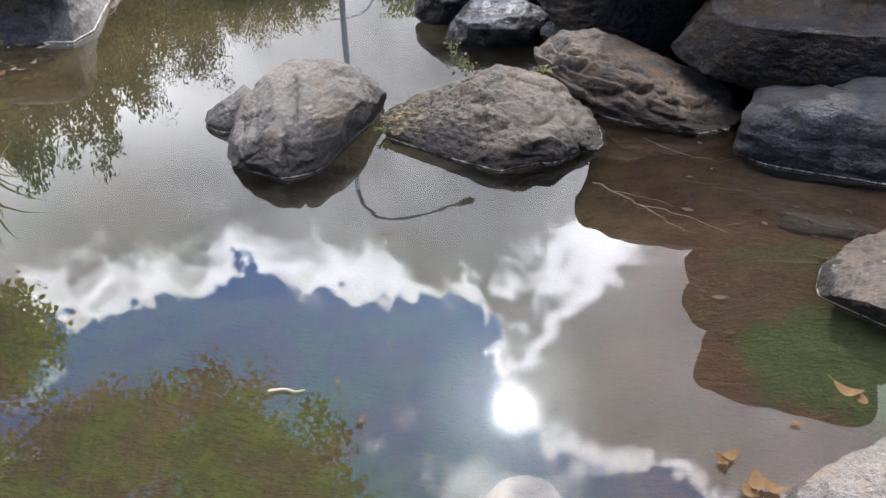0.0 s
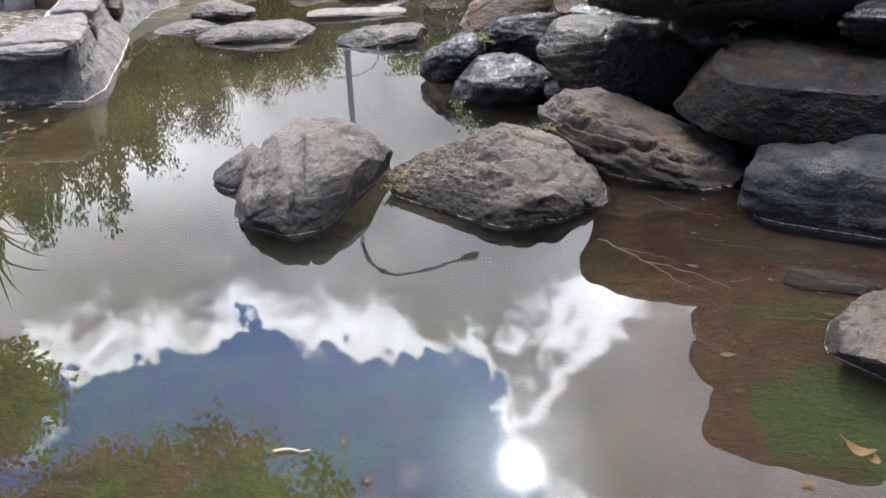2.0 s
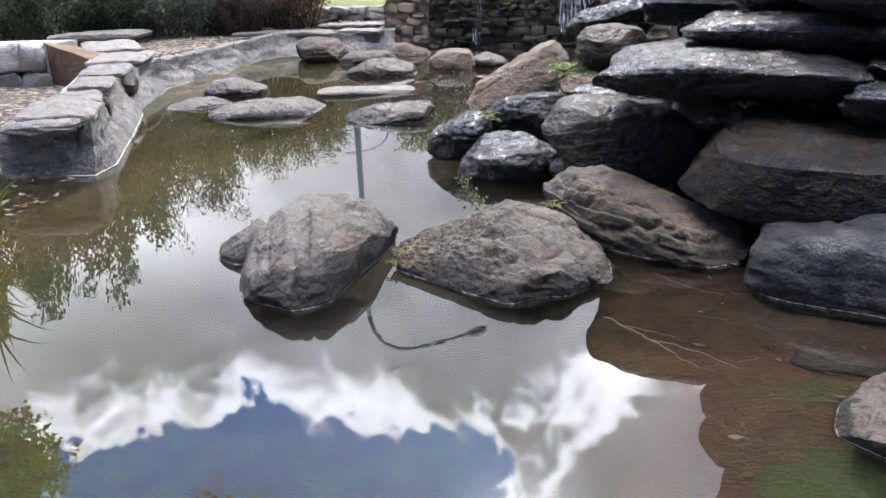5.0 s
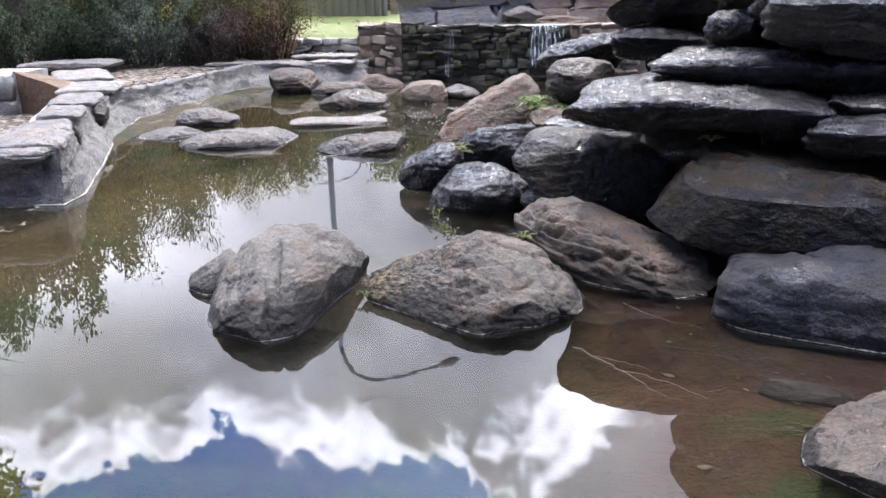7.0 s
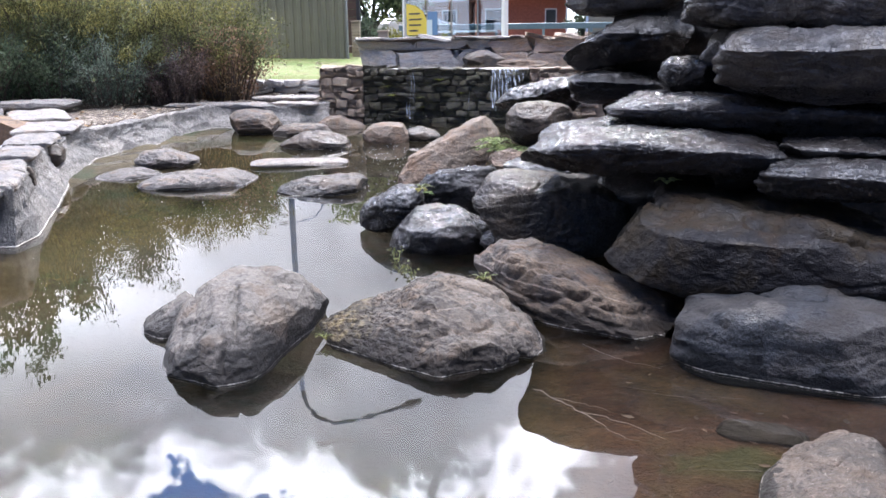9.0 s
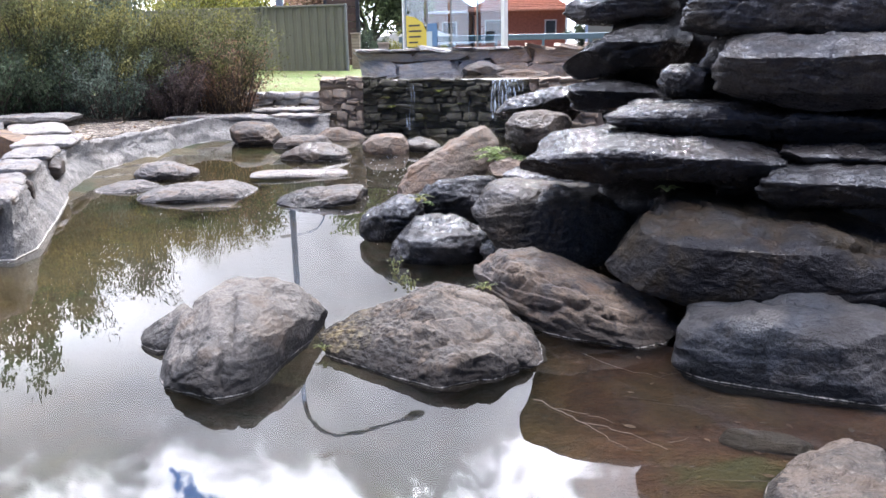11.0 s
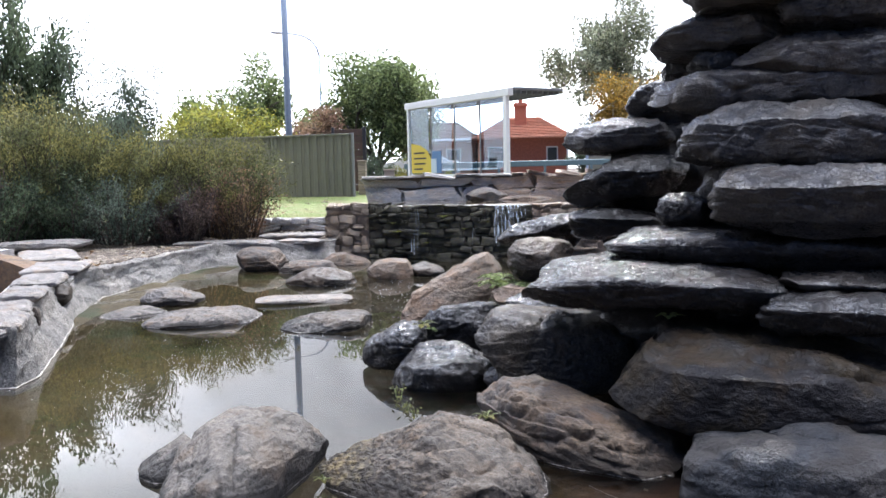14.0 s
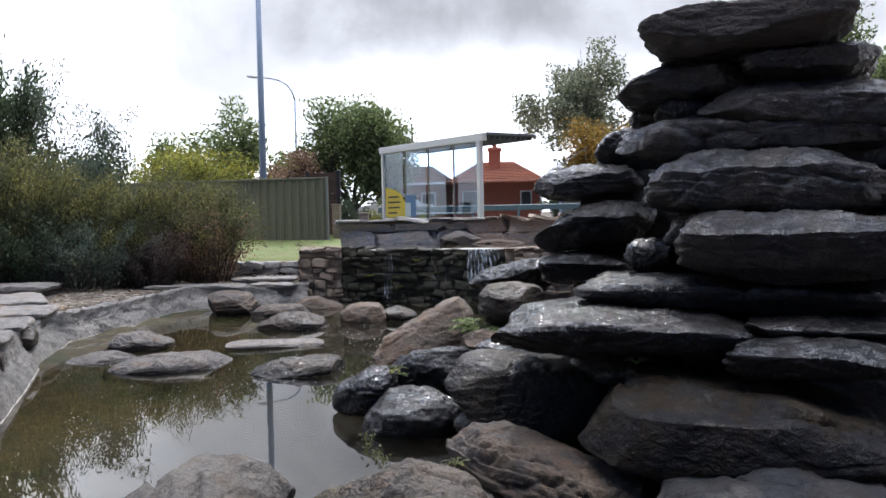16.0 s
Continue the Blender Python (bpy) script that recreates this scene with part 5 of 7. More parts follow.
rock('boulder', (-1.31, 8.45, 0.01), (0.94, 0.9, 0.23), 13.0, 2.6,
     (0.98, 1.1, 1.24, 0.88, 0.78, 0.77, 0.78, 1.0, 0.95, 0.92, 0.93, 0.99, 1.15, 1.08),
     STONE_DAMP, 0.6, 0.7, 5, 51, 'low dark grey-brown boulder in the pond', 'rocks in the pond')
rock('rock_slab', (-1.99, 10.14, 0.025), (1.2, 0.55, 0.06), 14.6, 4.8,
     (0.97, 0.9, 0.73, 0.63, 0.85, 1.2, 1.05, 0.98, 1.03, 1.02, 0.87, 0.89, 0.84, 1.03),
     STONE_WHITE, 0.3, 0.34, 1, 52, 'thin flat cream stepping slab just above the water', 'rocks in the pond')
rock('boulder', (-3.65, 13.82, 0.14), (0.87, 1.2, 0.45), 17.2, 2.8,
     (0.89, 0.82, 0.89, 0.83, 0.95, 1.12, 1.1, 0.98, 1.08, 1.12, 0.94, 0.97, 1.27, 1.07),
     STONE_LAYER, 0.5, 0.7, 5, 53, 'rounded brown boulder at the far bank', 'rocks in the pond')
rock('boulder', (-2.75, 13.35, 0.03), (0.93, 0.8, 0.28), 14.2, 2.6,
     (0.98, 0.98, 1.19, 1.01, 1.0, 1.1, 0.93, 0.98, 1.05, 1.18, 1.01, 0.77, 0.67, 0.72),
     STONE_LAYER, 0.5, 0.7, 4, 54, 'low brown boulder at the far bank', 'rocks in the pond')
rock('boulder', (-2.19, 11.94, 0.02), (1.03, 0.9, 0.39), 13.4, 2.5,
     (0.92, 0.92, 0.84, 0.9, 0.9, 0.83, 0.82, 0.99, 1.0, 1.1, 0.93, 0.97, 1.28, 1.08),
     STONE_DAMP, 0.4, 0.6, 4, 55, 'rounded grey boulder at the far end of the pond', 'rocks in the pond')
rock('boulder', (-2.3, 14.48, 0.0), (0.89, 0.8, 0.42), 11.5, 2.7,
     (0.83, 0.72, 0.63, 0.68, 0.93, 1.03, 1.08, 0.88, 0.86, 0.69, 0.69, 0.87, 1.06, 1.1),
     STONE_RED, 0.5, 0.7, 5, 56, 'low reddish boulder at the foot of the stone wall', 'rocks in the pond')
rock('boulder', (-1.26, 12.53, 0.07), (0.7, 0.8, 0.39), 8.7, 2.8,
     (1.0, 0.98, 1.16, 1.02, 1.01, 1.11, 1.05, 0.97, 1.04, 1.19, 0.97, 0.99, 1.27, 1.06),
     STONE_RED, 0.3, 0.5, 5, 57, 'brown-grey boulder below the waterfall', 'rocks in the pond')
rock('boulder', (-0.71, 12.7, 0.05), (0.51, 0.7, 0.29), 6.2, 2.5,
     (0.96, 0.75, 0.66, 0.72, 1.0, 0.96, 1.08, 0.93, 0.96, 1.22, 1.0, 1.01, 1.03, 0.89),
     STONE_DAMP, 0.3, 0.6, 4, 58, 'small dark boulder below the waterfall', 'rocks in the pond')
rock('boulder', (1.82, 2.56, 0.03), (0.48, 0.75, 0.16), -22.2, 2.5,
     (0.97, 0.97, 1.12, 0.98, 0.8, 0.7, 0.71, 0.84, 1.08, 1.14, 1.01, 0.93, 1.07, 0.95),
     STONE_DAMP, 0.6, 0.8, 5, 59, 'low grey rock at the edge of the shallows', 'rocks in the pond')
rock('boulder', (-0.04, 18.78, 1.01), (0.92, 1.0, 0.36), 2.3, 2.5,
     (0.99, 0.86, 0.87, 0.99, 1.01, 0.99, 0.91, 0.99, 0.99, 1.17, 0.97, 0.99, 1.28, 1.03),
     STONE_PALE, 0.4, 0.6, 4, 60, 'pale boulder in the upper pool', 'rocks in the upper pool')
rock('boulder', (0.81, 18.5, 0.9), (1.19, 0.7, 0.22), -0.2, 2.5,
     (0.86, 0.89, 0.76, 0.76, 0.96, 0.97, 1.04, 0.93, 0.95, 1.22, 1.01, 1.0, 1.22, 1.03),
     STONE_RED, 0.4, 0.6, 4, 61, 'low brown boulder in the upper pool', 'rocks in the upper pool')
rock('boulder', (2.35, 5.65, 0.3), (2.4, 1.0, 0.9), -12, 4.0, (1.0, 1.05, 1.15, 1.0, 1.0, 1.15, 1.05, 1.0, 1.05, 1.15, 1.0, 1.0, 1.15, 1.05),
     STONE_WET, 0.9, 1.2, 5, 80, 'dark wet packing boulder inside the fountain', 'fountain rock pile', 5)
rock('boulder', (2.82, 6.07, 1.15), (1.82, 1.01, 1.11), -14, 4.0, (1.0, 1.05, 1.15, 1.0, 1.0, 1.15, 1.05, 1.0, 1.05, 1.15, 1.0, 1.0, 1.15, 1.05),
     STONE_WET, 0.9, 1.2, 5, 81, 'dark wet packing boulder inside the fountain', 'fountain rock pile', 5)
rock('boulder', (3.04, 6.56, 1.87), (1.85, 0.98, 0.98), -15, 4.0, (1.0, 1.05, 1.15, 1.0, 1.0, 1.15, 1.05, 1.0, 1.05, 1.15, 1.0, 1.0, 1.15, 1.05),
     STONE_WET, 0.9, 1.2, 5, 82, 'dark wet packing boulder inside the fountain', 'fountain rock pile', 5)
rock('boulder', (2.97, 6.63, 2.43), (1.0, 0.89, 0.78), -16, 4.0, (1.0, 1.05, 1.15, 1.0, 1.0, 1.15, 1.05, 1.0, 1.05, 1.15, 1.0, 1.0, 1.15, 1.05),
     STONE_WET, 0.9, 1.2, 5, 83, 'dark wet packing boulder inside the fountain', 'fountain rock pile', 5)
rock('boulder', (3.9, 5.8, 0.6), (1.8, 1.6, 1.6), -20, 4.0, (1.0, 1.05, 1.15, 1.0, 1.0, 1.15, 1.05, 1.0, 1.05, 1.15, 1.0, 1.0, 1.15, 1.05),
     STONE_WET, 0.9, 1.2, 5, 84, 'dark wet packing boulder inside the fountain', 'fountain rock pile', 5)
rock('boulder', (3.83, 6.16, 1.44), (1.25, 1.04, 0.94), -20, 4.0, (1.0, 1.05, 1.15, 1.0, 1.0, 1.15, 1.05, 1.0, 1.05, 1.15, 1.0, 1.0, 1.15, 1.05),
     STONE_WET, 0.9, 1.2, 5, 85, 'dark wet packing boulder inside the fountain', 'fountain rock pile', 5)
rock('boulder', (2.0, 7.7, 1.1), (1.1, 0.7, 1.8), -8, 4.0, (1.0, 1.05, 1.15, 1.0, 1.0, 1.15, 1.05, 1.0, 1.05, 1.15, 1.0, 1.0, 1.15, 1.05),
     STONE_WET, 0.9, 1.2, 5, 86, 'dark wet packing boulder inside the fountain', 'fountain rock pile', 5)
rock('boulder', (1.5, 6.6, 0.35), (1.6, 0.7, 0.8), -8, 4.0, (1.0, 1.05, 1.15, 1.0, 1.0, 1.15, 1.05, 1.0, 1.05, 1.15, 1.0, 1.0, 1.15, 1.05),
     STONE_WET, 0.9, 1.2, 5, 87, 'dark wet packing boulder inside the fountain', 'fountain rock pile', 5)
rock('stone', (2.19, 7.85, 2.00), (0.9, 0.6, 0.42), -8, 4.0, (1.0, 1.05, 1.15, 1.0, 1.0, 1.15, 1.05, 1.0, 1.05, 1.15, 1.0, 1.0, 1.15, 1.05),
     STONE_WET, 0.4, 0.8, 4, 88, 'dark wet packing stone between the slabs', 'fountain rock pile', 5)
# ---- the near shore ----
rock("boulder", (1.93, 1.20, -0.10), (1.75, 1.15, 0.50), 30, 4.0, (1.0, 1.05, 1.1, 1.0, 1.0, 1.1, 1.0, 0.95, 1.0, 1.1, 1.0, 1.0, 1.1, 1.05),
     STONE_PALE, 0.5, 0.7, 5, 140, "broad pale gritty rock at the near edge of the pond", "rocks in the pond")
rock("stone", (0.60, 1.36, -0.10), (0.24, 0.22, 0.16), 35, 2.6, (1.0, 0.95, 1.1, 1.0, 1.0, 1.1, 1.0, 0.95, 1.0, 1.1, 1.0, 1.0, 1.1, 1.05),
     STONE_WHITE, 0.5, 0.9, 5, 141, "small pale stone just under the water near the shore", "rocks in the pond", 5)

# ---- the street side: fence, shelter, lamps, houses ----
def fence():
    ob = base("fence", pose(-3.85, 23.0, 0.88, 0, 0, 170.5), "olive green ribbed steel panel fence with posts", "fence")
    profile = [(0.0, 0.0), (0.05, 0.0), (0.07, 0.03), (0.17, 0.03), (0.19, 0.0), (0.24, 0.0)]
    first = None
    for k in range(5):
        if first is None:
            bm = bmesh.new()
            pts = [(r * 0.24 + a, b) for r in range(10) for a, b in profile[:-1]] + [(2.38, 0.0)]
            low = [bm.verts.new((x, y, 0.03)) for x, y in pts]
            high = [bm.verts.new((x, y, 1.76)) for x, y in pts]
            for i in range(len(pts) - 1):
                bm.faces.new((low[i], low[i + 1], high[i + 1], high[i]))
            bmesh.ops.solidify(bm, geom=bm.faces[:], thickness=0.004)
            first = part("panel", bm, FENCE_PAINT, ob)
            panel = first
        else:
            panel = new("panel", first.data)
            panel.parent = ob
        panel.location = (k * 2.4 + 0.03, 0, 0)
        for z in (0.0, 1.74):
            rail = part("rail", block((k * 2.4 + 0.03, -0.03, z), (k * 2.4 + 2.38, 0.045, z + 0.05), 0.006), FENCE_PAINT, ob)
        part("post", block((k * 2.4 - 0.025, -0.035, -0.1), (k * 2.4 + 0.025, 0.05, 1.80), 0.006), POST_GREY if k == 0 else FENCE_PAINT, ob)


fence()
gate = base("timber_screen", pose(-3.9, 24.2, 0.9), "dark brown timber screen beside the fence", "screen")
for k in range(9):
    part("board", block((-0.75, 0, 0.15 + k * 0.2), (0.12, 0.03, 0.34 + k * 0.2), 0.004), TIMBER, gate)
part("post", block((0.1, -0.04, -0.1), (0.2, 0.06, 2.0), 0.01), DARK_STEEL, gate)
part("post", block((-0.8, -0.04, -0.1), (-0.72, 0.06, 2.0), 0.01), DARK_STEEL, gate)
pier_post = base("gate_pier", pose(-3.72, 23.6, 0.85), "cream brick gate pier", "pier")
for k in range(12):
    part("brick_course", block((-0.11 + 0.003 * (k % 2), -0.11, k * 0.086), (0.11, 0.11, k * 0.086 + 0.078), 0.008), PIER, pier_post)
part("cap", block((-0.13, -0.13, 1.03), (0.13, 0.13, 1.08), 0.01), PIER, pier_post)
low_pier = base("garden_pier", pose(-4.1, 31.0, 1.0), "low cream brick garden pier by the street", "pier")
part("shaft", block((-0.17, -0.17, 0), (0.17, 0.17, 0.62), 0.01), PIER, low_pier)
part("cap", block((-0.2, -0.2, 0.62), (0.2, 0.2, 0.7), 0.015), PIER, low_pier)
copy_thing(low_pier, pose(-2.2, 31.0, 1.0))

TEXT = [(0.62, 0.05), (0.70, 0.05), (0.66, 0.05), (0.5, 0.05)]


def shelter():
    """A glazed bus shelter seen from behind: x runs along the back wall from the near post."""
    ob = base("bus_shelter", pose(0.42, 22.0, 1.16, 0, 0, 128.0), "white framed glass bus shelter with a flat grey roof", "bus shelter")
    length, deep, high = 5.05, 1.75, 2.30
    for x in (0.0, length - 0.1):
        part("post", block((x, -0.06, -0.1), (x + 0.14 if x == 0 else x + 0.1, 0.06, high), 0.01), WHITE_PAINT, ob)
    part("beam", block((-0.12, -0.10, high), (length + 0.12, 0.06, high + 0.20), 0.015), WHITE_PAINT, ob, "deep white roof beam")
    part("rail", block((0.14, -0.02, 0.26), (length - 0.1, 0.02, 0.32), 0.005), WHITE_PAINT, ob)
    for x in (1.25, 2.5, 3.75):
        part("mullion", block((x - 0.02, -0.02, 0.32), (x + 0.02, 0.02, high), 0.004), POST_GREY, ob)
    for k in range(4):
        a = 0.15 + k * 1.24 if k else 0.15
        pane = part("pane", block((a, -0.006, 0.34), (min(a + 1.06, length - 0.12), 0.006, high - 0.02)), GLASS, ob)
        pane.visible_shadow = False
    part("roof", block((-0.16, -deep, high + 0.15), (length + 0.16, -0.1, high + 0.22), 0.01), GREY_ROOF, ob, "thin grey sheet roof")
    for k in range(9):
        part("batten", block((-0.1, -deep + 0.1 + k * 0.18, high + 0.06), (length + 0.1, -deep + 0.15 + k * 0.18, high + 0.14), 0.004), GREY_ROOF, ob)
    part("bench", block((1.2, -0.55, 0.42), (3.6, -0.2, 0.47), 0.01), WHITE_PAINT, ob)
    poster = base("poster", pose(0.42, 22.0, 1.16, 0, 0, 128.0), "yellow notice with four dark lines of writing on the shelter glass", "poster")
    bm = bmesh.new()
    ring = [(4.88, 0.36), (3.72, 0.36), (3.72, 0.72), (3.95, 1.02), (4.4, 1.2), (4.88, 1.26)]
    for y in (0.012, 0.022):
        bm.faces.new([bm.verts.new((x, y, z)) for x, z in ring])
    part("sheet", bm, POSTER_YELLOW, poster)
    for k, (w, h) in enumerate(TEXT):
        part("text_line", block((4.72 - w, 0.026, 0.94 - k * 0.16), (4.72, 0.03, 0.94 + h - k * 0.16)), INK, poster)
    part("photo", block((3.2, 0.012, 0.36), (3.70, 0.02, 1.0)), POSTER_BLUE, poster, "blue printed panel")
    part("photo", block((3.45, 0.024, 0.36), (3.74, 0.03, 0.78)), POSTER_PALE, poster, "pale printed panel")
    return ob


shelter()
rail = base("street_railing", pose(0, 27.0, 1.15), "blue-green street railing behind the shelter", "railing")
part("rail", block((-3.0, -0.03, 0.50), (7.5, 0.03, 0.68), 0.02), TEAL, rail)
for k in range(8):
    part("post", block((-2.9 + k * 1.45, -0.04, 0), (-2.82 + k * 1.45, 0.04, 0.66), 0.005), TEAL, rail)


def street_lamp(x, y, z, high, radius, arm, label):
    """A tapering pole with a curved arm; arm: points of the arm's curve, from the pole's top."""
    ob = base("street_lamp", pose(x, y, z), label, "street lamp")
    bm = bmesh.new()
    tube(bm, [(0, 0, -0.2), (0, 0, high * 0.5), (0, 0, high)], [radius, radius * 0.85, radius * 0.65], 12)
    part("pole", bm, GALV, ob, smooth=True)
    bm = bmesh.new()
    tube(bm, [(0, 0, high)] + arm, [radius * (0.65 - 0.30 * k / len(arm)) for k in range(len(arm) + 1)], 10)
    part("arm", bm, GALV, ob, smooth=True)
    bm = bmesh.new()
    end, before = Vector(arm[-1]), Vector(arm[-2])
    ahead = (end - before).normalized()
    tube(bm, [end - ahead * 0.05, end + ahead * 0.2, end + ahead * 0.6, end + ahead * 0.75], [radius * 0.5, radius * 1.1, radius * 1.0, radius * 0.4], 10)
    part("lamp_head", bm, WHITE_PAINT, ob, "flat lamp head", smooth=True)


street_lamp(-7.55, 30.0, 1.0, 10.9, 0.128, [(0.17, 0, 11.5), (0.6, 0, 11.98), (1.2, 0, 12.15), (1.95, 0, 12.05), (2.9, 0, 11.78), (3.95, 0, 11.4)], "tall blue-grey street lamp with a curved arm behind the fence")
street_lamp(-12.2, 55.0, 1.2, 8.0, 0.09, [(-0.15, 0, 8.5), (-0.5, 0, 9.0), (-1.0, 0, 9.3), (-1.6, 0, 9.45), (-2.4, 0, 9.55)], "slender grey street lamp with a curved arm across the street")


def house(x, y, z, wide, deep, wall_high, roof_high, walls, tiles, label, chimney=None, windows=()):
    ob = base("house", pose(x, y, z), label, "house")
    bm = block((0, 0, -0.3), (wide, deep, wall_high), 0.02)
    part("wall", bm, walls, ob)
    bm = bmesh.new()
    o = 0.45
    c = [(-o, -o), (wide + o, -o), (wide + o, deep + o), (-o, deep + o)]
    low = [bm.verts.new((a, b, wall_high)) for a, b in c]
    ridge = [bm.verts.new((wide * 0.3, deep / 2, wall_high + roof_high)), bm.verts.new((wide * 0.7, deep / 2, wall_high + roof_high))]
    for f in ((low[0], low[1], ridge[1], ridge[0]), (low[1], low[2], ridge[1]), (low[2], low[3], ridge[0], ridge[1]), (low[3], low[0], ridge[0]), low[::-1]):
        bm.faces.new(f)
    roof = part("roof", bm, tiles, ob)
    rows = 13
    for k in range(rows):
        f = k / rows
        left, right = Vector((-o, -o, wall_high)).lerp(Vector((wide * 0.3, deep / 2, wall_high + roof_high)), f), Vector((wide + o, -o, wall_high)).lerp(Vector((wide * 0.7, deep / 2, wall_high + roof_high)), f)
        bm = tube(bmesh.new(), [left + Vector((0, -0.02, 0.03)), right + Vector((0, -0.02, 0.03))], [0.05, 0.05], 5)
        part("tile_course", bm, tiles, roof)
    part("gutter", block((-o, -o - 0.12, wall_high - 0.05), (wide + o, -o, wall_high + 0.09), 0.03), WHITE_PAINT if tiles is TILES_BROWN else TILES, ob)
    if chimney:
        stack = part("chimney", block((chimney - 0.35, deep * 0.25, wall_high + 0.2), (chimney + 0.35, deep * 0.25 + 0.6, wall_high + roof_high + 0.75), 0.03), walls, ob)
        part("cap", block((chimney - 0.42, deep * 0.25 - 0.07, wall_high + roof_high + 0.55), (chimney + 0.42, deep * 0.25 + 0.67, wall_high + roof_high + 0.68), 0.02), walls, stack)
        part("pot", tube(bmesh.new(), [(chimney, deep * 0.25 + 0.3, wall_high + roof_high + 0.7), (chimney, deep * 0.25 + 0.3, wall_high + roof_high + 1.15)], [0.13, 0.11], 8), walls, stack)
    for wx, wz, ww, wh in windows:
        win = part("window", block((wx, -0.04, wz), (wx + ww, 0.02, wz + wh), 0.01), WHITE_PAINT, ob)
        part("pane", block((wx + 0.07, -0.055, wz + 0.07), (wx + ww - 0.07, -0.03, wz + wh - 0.07)), DARK_PANE, win)
    return ob


house(-1.6, 48.0, 1.0, 4.9, 7.0, 2.3, 1.35, BRICK, TILES, "red brick house with a terracotta tile roof and chimney", 2.35, ((3.75, 0.95, 0.65, 0.85), (0.5, 0.95, 1.0, 0.9)))
house(-6.6, 52.0, 1.0, 4.6, 7.0, 2.4, 1.3, BRICK_BROWN, TILES_BROWN, "brown brick house with a brown tile roof", None, ((0.8, 0.9, 1.2, 1.0), (2.8, 0.9, 0.9, 1.0)))
carport = base("solar_roof", pose(4.35, 46.0, 1.75), "pale carport roof with blue solar panels", "carport")
for k in range(3):
    part("solar_panel", block((-0.9 + k * 0.75, -0.5, 0), (-0.2 + k * 0.75, 0.5, 0.05), 0.01, pose(0, 0, 2.45, 0, -32, 0)), SOLAR, carport)
part("roof", block((-1.4, -0.6, -0.1), (1.6, 0.6, -0.03), 0.01, pose(0, 0, 2.45, 0, -32, 0)), WHITE_PAINT, carport)
part("post", block((-1.2, -0.5, -0.2), (-1.1, -0.4, 1.7)), WHITE_PAINT, carport)
part("post", block((1.2, -0.5, -0.2), (1.3, -0.4, 3.1)), WHITE_PAINT, carport)
green_screen = base("shade_screen", pose(3.0, 30.0, 1.15), "dull green shade screen beside the street", "screen")
part("panel", block((0, 0, 0.2), (2.5, 0.04, 1.9), 0.01), FENCE_PAINT, green_screen)
for k in range(3):
    part("post", block((k * 1.2, -0.05, -0.1), (k * 1.2 + 0.08, 0.05, 2.0), 0.01), GALV, green_screen)



def parked_car(x, y, z, yaw):
    """A small sedan: x runs along it, nose at the low end."""
    ob = base("car", pose(x, y, z, 0, 0, yaw), "white parked sedan with dark windows beyond the street", "car")

    def shell(name, ring, wide, material, label="", narrow=0.0, parent=ob):
        bm = bmesh.new()
        sides = [[bm.verts.new((px, s * (wide - narrow * max(0, pz - 0.85)), pz)) for px, pz in ring] for s in (-1, 1)]
        bm.faces.new(sides[0][::-1])
        bm.faces.new(sides[1])
        for i in range(len(ring)):
            j = (i + 1) % len(ring)
            bm.faces.new((sides[0][i], sides[0][j], sides[1][j], sides[1][i]))
        bmesh.ops.recalc_face_normals(bm, faces=bm.faces)
        bmesh.ops.bevel(bm, geom=bm.edges[:], offset=0.03, segments=2, affect="EDGES")
        return part(name, bm, material, parent, label)

    shell("body", [(-2.15, 0.25), (2.15, 0.25), (2.2, 0.6), (2.1, 0.88), (1.5, 0.92), (-1.0, 0.92), (-2.0, 0.80), (-2.2, 0.55)], 0.85, WHITE_PAINT)
    shell("cabin", [(-1.1, 0.9), (-0.45, 1.38), (0.9, 1.40), (1.6, 0.92)], 0.78, WHITE_PAINT, "", 0.3)
    for s in (-1, 1):
        for a, b in ((-0.75, 0.15), (0.22, 1.15)):
            ring = [(a, 0.95), (b, 0.95), (b - (0.25 if b > 1 else 0), 1.30), (a + (0.35 if a < 0 else 0), 1.30)]
            bm = bmesh.new()
            for off in (0.80, 0.785):
                bm.faces.new([bm.verts.new((px, s * (off - 0.3 * (pz - 0.85)), pz)) for px, pz in ring])
            part("side_window", bm, DARK_PANE, ob, "dark side window")
        for wx in (-1.35, 1.35):
            bm = bmesh.new()
            made = bmesh.ops.create_cone(bm, cap_ends=True, segments=24, radius1=0.31, radius2=0.31, depth=0.2)["verts"]
            bmesh.ops.transform(bm, matrix=pose(wx, s * 0.78, 0.31, 90, 0, 0), verts=made)
            wheel = part("wheel", bm, DARK_STEEL, ob)
            bm = bmesh.new()
            made = bmesh.ops.create_cone(bm, cap_ends=True, segments=20, radius1=0.19, radius2=0.17, depth=0.03)["verts"]
            bmesh.ops.transform(bm, matrix=pose(wx, s * 0.89, 0.31, 90, 0, 0), verts=made)
            part("rim", bm, POST_GREY, wheel)
    part("windscreen", block((-0.4, -0.62, -0.01), (0.4, 0.62, 0.01), 0.004, pose(-0.80, 0, 1.15, 0, -36, 0)), DARK_PANE, ob, "dark windscreen")
    part("rear_window", block((-0.36, -0.6, -0.01), (0.36, 0.6, 0.01), 0.004, pose(1.27, 0, 1.17, 0, 34, 0)), DARK_PANE, ob, "dark rear window")


sheet("driveway", np.linspace(-9.0, -1.2, 12), np.linspace(43.6, 46.6, 5), lambda x, y: ground_height(x, y) + 0.012, ASPHALT, label="asphalt driveway beyond the street")
parked_car(-4.7, 45.0, 1.215, 0)
